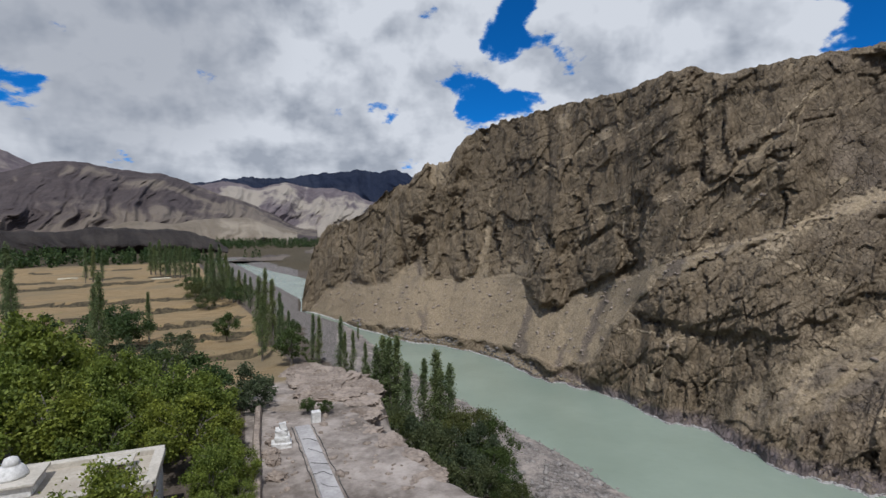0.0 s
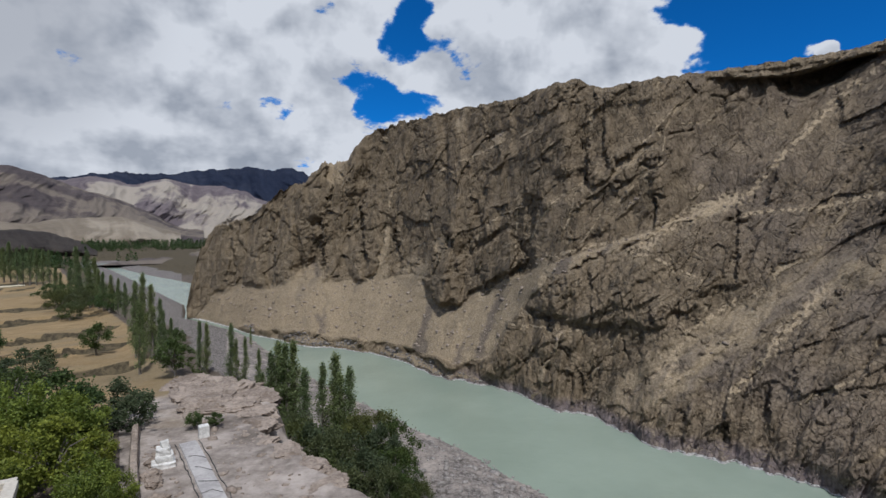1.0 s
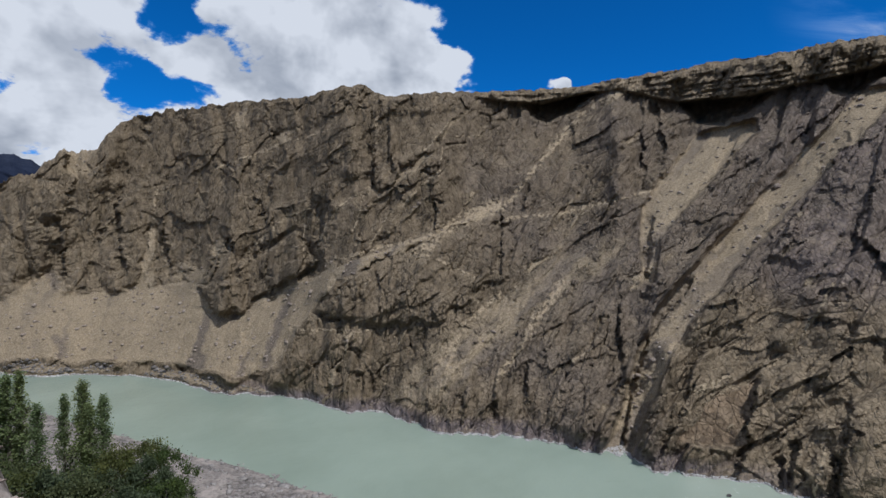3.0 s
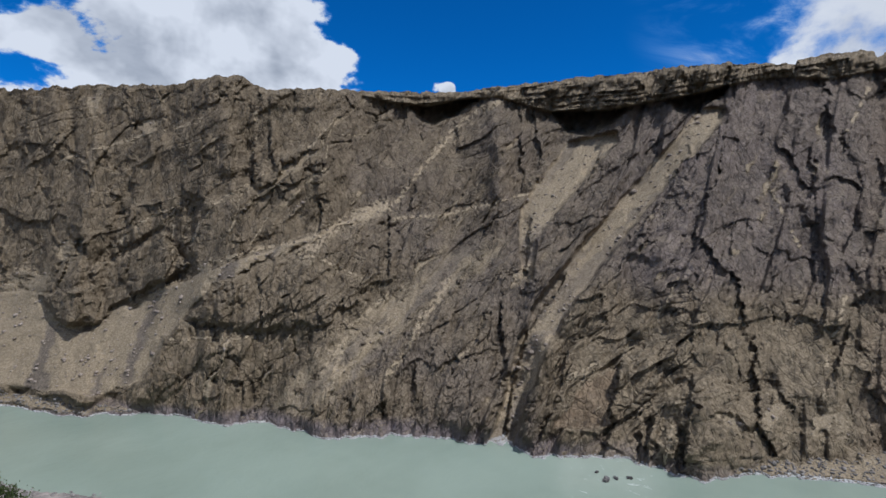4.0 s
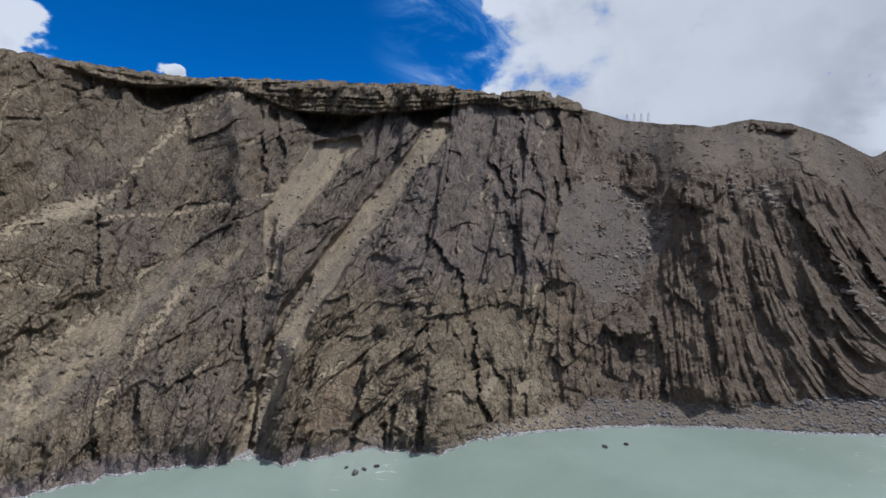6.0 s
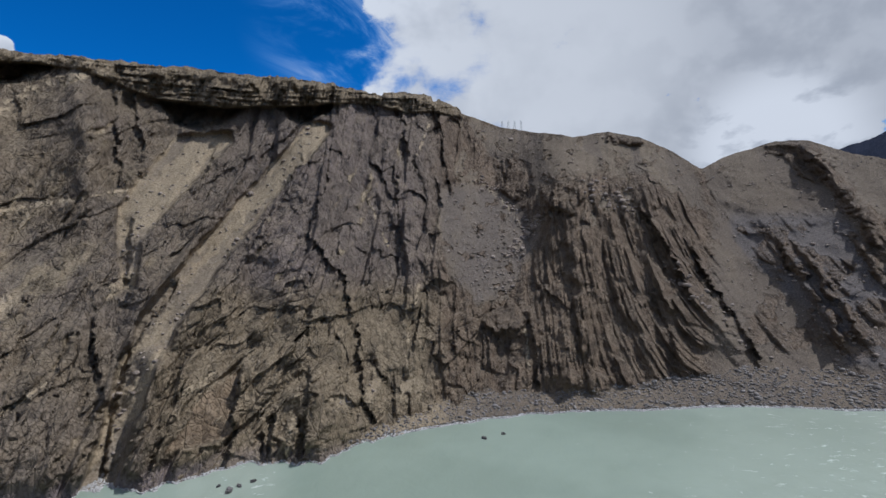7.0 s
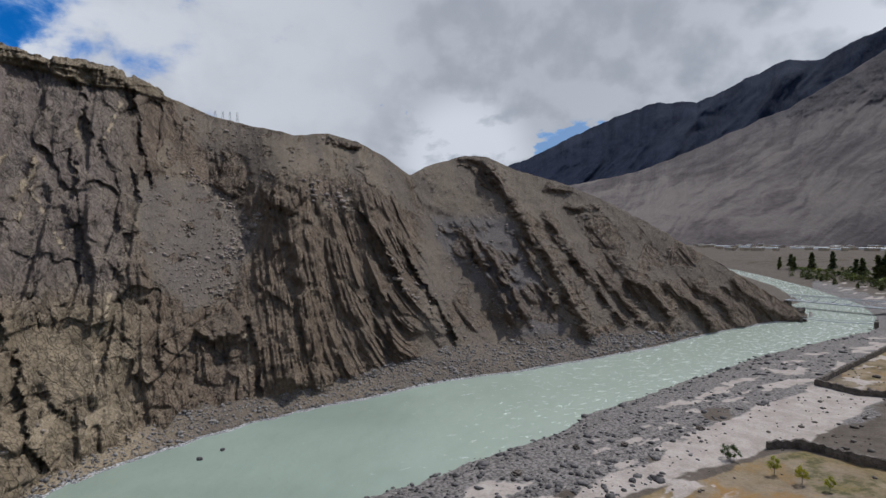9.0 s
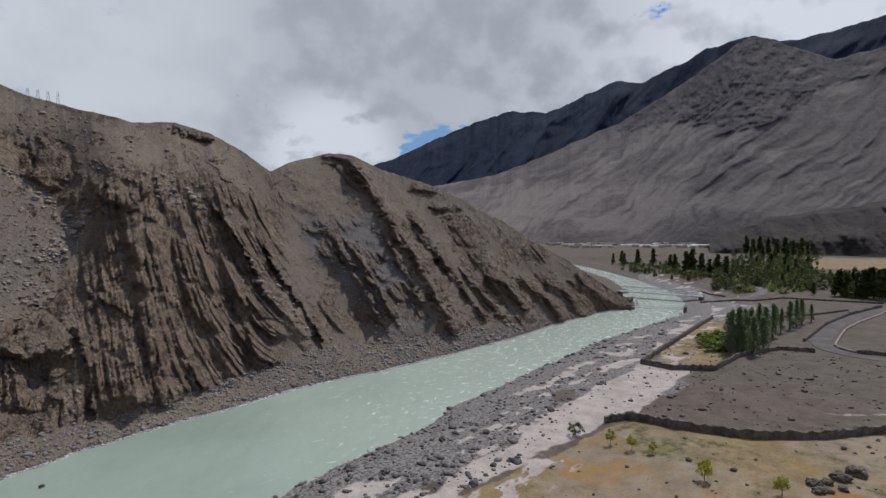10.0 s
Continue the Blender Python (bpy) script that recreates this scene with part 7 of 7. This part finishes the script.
def terrace_things():
    m, high = build_house()
    shrine("roof_shrine", "small white shrine standing on the mud roof", m @ Matrix.Translation((6.3, 2.2, high + 0.12)), 1.15)
    ruin = thing("ruined_shrine", "crumbling whitewashed shrine of stacked broken blocks beside the path", "shrine", Matrix.Translation((-12.6, 38.7, ground_z(-12.6, 38.7) - 0.05)) @ Matrix.Rotation(0.35, 4, "Z"))
    for k, (name_, size, at) in enumerate((("base", (1.5, 1.25, 0.5), (0, 0, 0.22)), ("step", (1.15, 0.95, 0.5), (0.06, 0.03, 0.66)), ("body", (0.9, 0.8, 0.6), (0.0, 0.1, 1.12)), ("top", (0.5, 0.5, 0.5), (0.1, 0.12, 1.58)))):
        bm = box(size, at, 0.10)
        bmesh.ops.subdivide_edges(bm, edges=bm.edges, cuts=2, use_grid_fill=True)
        for vert in bm.verts:
            p_ = np.array(vert.co)
            vert.co += Vector([0.09 * float(perlin(*(np.array([p_[i] * 3.1 + 7 * k + 13 * j]) for i in range(3)))[0]) for j in range(3)])
        part(name_, bm, MAT_PLASTER, ruin)
    plinth = part("stone_block", box((0.8, 0.7, 1.0), (0, 0, 0.5), 0.06), MAT_PLASTER)
    plinth.matrix_basis = Matrix.Translation((-11.4, 44.6, ground_z(-11.4, 44.6) - 0.05)) @ Matrix.Rotation(0.4, 4, "Z")
    tagged(plinth, "small whitewashed stone block at the head of the path", "block")
    # concrete path with hoses along it
    path = ribbon("pavement", [(-12.3, 43.3), (-9.8, 37.5), (-6.9, 30.8), (-3.5, 23.0)], 1.2, MAT_CONCRETE, 0.10, 1)
    tagged(path, "narrow cracked pale concrete path down the terrace", "path", kind="structure")
    for off, seed in ((-0.82, 3), (0.80, 4)):
        rng = random.Random(seed)
        verts, faces = [], []
        line = []
        for x, y in along([(-12.3, 43.3), (-9.8, 37.5), (-6.9, 30.8), (-4.5, 25.0)], 0.6):
            px, py = x + off + rng.uniform(-0.06, 0.06), y + 0.35 * off
            line.append((px, py, ground_z(px, py) + 0.07))
        add_tube(verts, faces, line, [0.032] * len(line), 5)
        tagged(part("hose", (verts, faces), MAT_HOSE), "black water hose lying beside the path", "hose", "hoses along the path")
    # thin dark tubes added across the path in place of its cracks
    for k, (x, y) in enumerate(((-9.6, 37.2), (-8.8, 35.3), (-8.1, 33.6), (-7.4, 31.9), (-10.6, 39.6))):
        verts, faces = [], []
        z = ground_z(x, y) + 0.16
        add_tube(verts, faces, [(x - 0.66, y + 0.5 - 0.35 * (k % 3), z), (x - 0.1, y + 0.2 - 0.15 * (k % 2), z + 0.01), (x + 0.68, y - 0.3 + 0.25 * (k % 2), z)], [0.018] * 3, 5)
        tagged(part("hose", (verts, faces), MAT_HOSE), "thin black tube standing for a crack across the concrete path", "hose", "hoses along the path")
    stone_wall([(-17.3, 46.6), (-14.3, 38.0), (-12.4, 33.0), (-10.6, 28.0)], "mud-topped stone wall between orchard and path", 0.9, 0.5, 2, MAT_LEDGE)
    # rubble and ledges at the rim
    rng = np.random.RandomState(17)
    for k, (x, y, s, up_) in enumerate(((-13.4, 54, 7, 0.6), (-11.0, 52, 5.5, 0.4), (-9.0, 55.5, 5, 0.3), (-15.5, 58, 7, 0.5), (-12.0, 59, 6, 0.2), (-8.0, 50.5, 3.6, 0.0), (-7.6, 47.0, 3.4, -0.2), (-14.2, 63, 6, 0.0), (-10.3, 57.5, 4, -0.2), (-6.6, 42.0, 3.0, -0.3), (-4.2, 39.4, 3.2, -0.3),
                                        (-2.4, 36.8, 3.4, -0.4), (-1.2, 33.8, 3.2, -0.5), (-17.5, 62.5, 5, 0.3), (-18.5, 66, 4.5, 0.1))):
        rock((s, s * rng.uniform(0.6, 0.9), s * 0.30), k + 1, (x, y, ground_z(x, y) + 0.5 * up_ - s * 0.07), rng.uniform(0, 3), label="pale weathered rock ledge at the terrace rim")
    pos = []
    for k in range(420):
        x, y = rng.uniform(-15, -1), rng.uniform(27, 60)
        if abs((x + 12.3) - (43.3 - y) * 0.435) < 1.1:
            continue
        if float(outline_distance(TERRACE, np.array([x]), np.array([y]))[0]) < -0.3:
            pos.append((x, y, ground_z(x, y), rng.uniform(0.05, 0.22) if k % 8 else rng.uniform(0.25, 0.5)))
    stones("rubble", "pale loose stones strewn over the terrace", np.array(pos), MAT_LEDGE, 8)
    for k, (x, y) in enumerate(((-13.2, 40.4), (-12.9, 37.0), (-12.2, 35.6), (-11.2, 33.2), (-13.3, 39.2))):
        rock((1.3, 1.0, 0.6), 40 + k, (x, y, ground_z(x, y) + 0.12), k, "fallen_masonry", "low lump of broken masonry beside the path", MAT_LEDGE)
    for k, (x, y) in enumerate(((-200, 268), (-150, 268))):
        heap = rock((9, 3, 1.0), 60 + k, (x, y, ground_z(x, y) + 0.2), 0.6, "straw_heap", "pale heap of straw spread on a field", MAT_STRAW, 0.15)
        heap["category"] = "straw"


def valley_things():
    stone_wall([(47.4, -93.4), (44.6, -97.0), (40.0, -96.6), (33.5, -93.9), (22.5, -96.8), (14.2, -103.8), (6.5, -113.9), (-4, -127)], "long dark dry stone wall edging the dry field", 1.5, 0.8, 3)
    stone_wall([(61.7, -143.6), (73.3, -244.6)], "dark stone wall of the walled plot along the gravel", 1.5, 0.7, 4)
    stone_wall([(61.7, -143.6), (41.9, -142.7), (40.8, -161.4)], "dark stone wall closing the walled plot", 1.5, 0.7, 5)
    stone_wall([(40.8, -161.4), (34.5, -177.9), (26.0, -179.2)], "dark stone wall beside the dirt track", 1.2, 0.8, 6)
    stone_wall([(31.4, -196.0), (31.6, -235), (28.4, -269.7), (20.0, -305.2)], "stone wall along the dirt road", 1.2, 0.7, 7)
    stone_wall([(4.0, -186.0), (10.9, -184.8), (17.0, -184.5)], "stone wall along the dirt road", 1.2, 0.7, 8)
    stone_wall(rounded([(17.0, -184.5), (22.8, -190), (23.6, -200), (24.7, -235.8), (17.2, -285.4)], 1), "curving pale kerb wall of the dirt road", 0.7, 0.6, 9, MAT_LEDGE)
    stone_wall([(96, -300), (80, -318), (60, -322), (20, -318)], "low dark field wall before the grove", 0.9, 0.7, 10)
    stone_wall([(60, -252), (40, -262), (30, -285)], "low dark field wall by the road", 0.9, 0.6, 12)
    stone_wall([(92, -330), (104, -340), (112, -352)], "low stone wall of a small plot", 0.9, 0.6, 13)
    tagged(ribbon("road", [(6, -178.5), (18, -180), (27, -190), (28.2, -215), (28.4, -245), (22.5, -284), (14, -312)], 5.0, MAT_DIRT_ROAD), "grey dirt road curving between stone walls", "road", kind="structure")
    tagged(ribbon("road", [(99, -313), (88, -322), (78, -338), (76, -352), (82, -372), (95, -400), (112, -430)], 6.0, MAT_ASPHALT, 0.12), "pale asphalt road bending from the bridge", "road", kind="structure")
    bridge()
    footbridge()
    village()
    pylons()
    rng = np.random.RandomState(31)
    # near banks: gravel and boulders between the water and the fields
    pos = []
    count = 26000
    az, r = rng.uniform(-6, 163, count), np.exp(rng.uniform(math.log(56), math.log(330), count))
    x, y = r * np.sin(np.radians(az)), r * np.cos(np.radians(az))
    river = outline_distance(RIVER, x, y)
    keep = (river > -0.8) & (river < 26) & ((az < 30) | (az > 105)) & (r < np.interp(az, [-6, 26, 105, 156, 163], [185, 130, 95, 285, 330])) & (az < 161)
    n1 = fbm(x * 0.05, y * 0.05, 0 * x + 4, 4)
    keep &= (river + 6 * n1 < 23) | (rng.uniform(size=count) < 0.10)
    keep &= rng.uniform(size=count) < np.where(river < 5, 1.0, np.where(az > 100, 0.8 - 0.62 * sand_patches(x, y), 0.75))
    x, y, river = x[keep], y[keep], river[keep]
    size = rng.gamma(2.0, 0.11, len(x)) + 0.08 + 0.25 * (rng.uniform(size=len(x)) < 0.06) * rng.uniform(0.5, 2, len(x))
    size *= np.where(np.hypot(x, y) > 150, 1.35, 1.0)
    rows = np.stack([x, y, ground_height(x, y) + size * 0.12, size], 1)
    upstream = np.degrees(np.arctan2(x, y)) < 40
    stones("river_gravel", "pale grey cobbles and gravel along the water", rows[upstream], MAT_COBBLE, 11, 0.5)
    stones("river_boulders", "dark grey boulders and gravel along the water", rows[~upstream], MAT_BANK_STONE, 5, 0.5)
    # stones strewn over sand and fields
    x, y = rng.uniform(-30, 64, 1500), rng.uniform(-180, -48, 1500)
    river = outline_distance(RIVER, x, y)
    keep = (river > 24) & (rng.uniform(size=1500) < np.where(y < -100, 0.9, 0.25))
    x, y = x[keep], y[keep]
    size = rng.gamma(2.0, 0.09, len(x)) + 0.08
    stones("field_stones", "dark loose stones scattered on the dry flats", np.stack([x, y, ground_height(x, y) + size * 0.2, size], 1), MAT_STONE, 6)
    for k, (x, y, s) in enumerate(((9.6, -88.5, 2.2), (12.1, -84.5, 1.8), (10.8, -86, 1.5), (8.2, -91.5, 2.4), (11.2, -82.2, 1.6), (9.0, -85.0, 1.3), (66, -66, 1.4), (62, -74, 1.3), (63.5, -50.5, 1.6), (59, -92, 1.5))):
        rock((s, s * 0.8, s * 0.6), 80 + k, (x, y, ground_z(x, y) + s * 0.12), k, "boulder", "dark angular boulder lying on the flat ground", MAT_STONE)
    for k, (az, r, s) in enumerate(((66.0, 84.5, 1.3), (67.0, 85.6, 0.8), (68.4, 86.4, 0.9), (65.0, 86.8, 0.7), (94.0, 98.5, 1.0), (96.2, 101.0, 0.8))):
        rock((s, s * 0.7, s * 0.7), 100 + k, (r * math.sin(radians(az)), r * math.cos(radians(az)), 0.08), k, "river_rock", "wet dark rock breaking the water's surface", MAT_BANK_STONE)
    tip = rock((7, 6, 7), 95, (121.5, -262.5, 1.6), 0.5, "boulder", "large dark boulder at the foot of the headland", MAT_STONE)


def wall_stones():
    rng = np.random.RandomState(44)
    deg = np.degrees(np.arctan2(wall_x, wall_y))
    # stones on the far bank
    pick = np.argwhere((wall_bank > 0.4) & (wall_z > 0.05) & (wall_z < 7))
    pick = pick[rng.choice(len(pick), min(len(pick), 6500), replace=False)]
    i, j = pick[:, 0], pick[:, 1]
    size = rng.gamma(1.6, 0.09, len(pick)) + 0.06
    size *= np.clip(np.hypot(wall_x[i, j], wall_y[i, j]) / 120, 0.8, 1.8)
    stones("bank_boulders", "grey boulders on the bank below the rock wall", np.stack([wall_x[i, j], wall_y[i, j], wall_z[i, j] + size * 0.1, size], 1), MAT_BOULDER, 7)
    # loose blocks resting in the scree
    pick = np.argwhere((wall_loose > 0.6) & (wall_bank < 0.3) & (wall_z > 3))
    keep = rng.uniform(size=len(pick)) < np.where((deg[pick[:, 0], pick[:, 1]] > 88) & (deg[pick[:, 0], pick[:, 1]] < 101), 1.0, 0.35)
    pick = pick[keep]
    pick = pick[rng.choice(len(pick), 4600, replace=False)]
    i, j = pick[:, 0], pick[:, 1]
    size = rng.gamma(1.4, 0.13, len(pick)) + 0.10
    stones("scree_blocks", "pale loose rock blocks resting on the scree slopes", np.stack([wall_x[i, j], wall_y[i, j], wall_z[i, j] + size * 0.15, size], 1), MAT_LEDGE, 9)
    # pale blocks that have gathered in lines down the bowl and on the shoulder above the ribs
    spots = []
    for line, n, wide in (([(92.8, 6.8), (95.5, 4.4), (98.2, 1.6)], 60, 0.6), ([(100.2, 2.2), (98.4, 0.2), (96.4, -2.6)], 150, 0.45), ([(104.8, 5.8), (107.2, 4.6), (109.6, 2.6)], 110, 1.2), ([(113.4, -3.2), (116.2, -6.2), (118.4, -8.2)], 60, 0.7)):
        for k in range(n):
            t = rng.uniform(0, 2)
            (a0, e0), (a1, e1) = line[int(t)], line[int(t) + 1]
            spots.append((a0 + (a1 - a0) * (t % 1) + rng.normal(0, wide * 0.6), e0 + (e1 - e0) * (t % 1) + rng.normal(0, wide * 0.6)))
    rows = []
    for a, e in spots:
        j = int(np.clip(round((a + 15.7) / 0.1), 0, wall_x.shape[1] - 1))
        r = np.hypot(wall_x[:400, j], wall_y[:400, j])
        i = int(np.argmin(np.abs(np.degrees(np.arctan2(wall_z[:400, j] - EYE_Z, r)) - e)))
        size = min(1.4, rng.gamma(1.6, 0.22) + 0.15)
        rows.append((wall_x[i, j], wall_y[i, j], wall_z[i, j] + 0.15 * size, size))
    stones("fallen_blocks", "pale angular blocks gathered in the scree bowl", np.array(rows), MAT_LEDGE, 12)
    # bleached stones along the waterline
    pick = np.argwhere((wall_z > -0.15) & (wall_z < 0.28) & (np.arange(wall_z.shape[0])[:, None] < 60))
    pick = pick[rng.choice(len(pick), min(len(pick), 5200), replace=False)]
    i, j = pick[:, 0], pick[:, 1]
    size = rng.uniform(0.10, 0.30, len(pick)) * np.clip(np.hypot(wall_x[i, j], wall_y[i, j]) / 110, 0.8, 2)
    stones("waterline_stones", "bleached pale stones lining the far waterline", np.stack([wall_x[i, j], wall_y[i, j], np.maximum(wall_z[i, j], 0.0), size], 1), MAT_PALE_STONE, 10, 0.5)


terrace_things()
valley_things()
wall_stones()
build_far_wood()
build_trees()
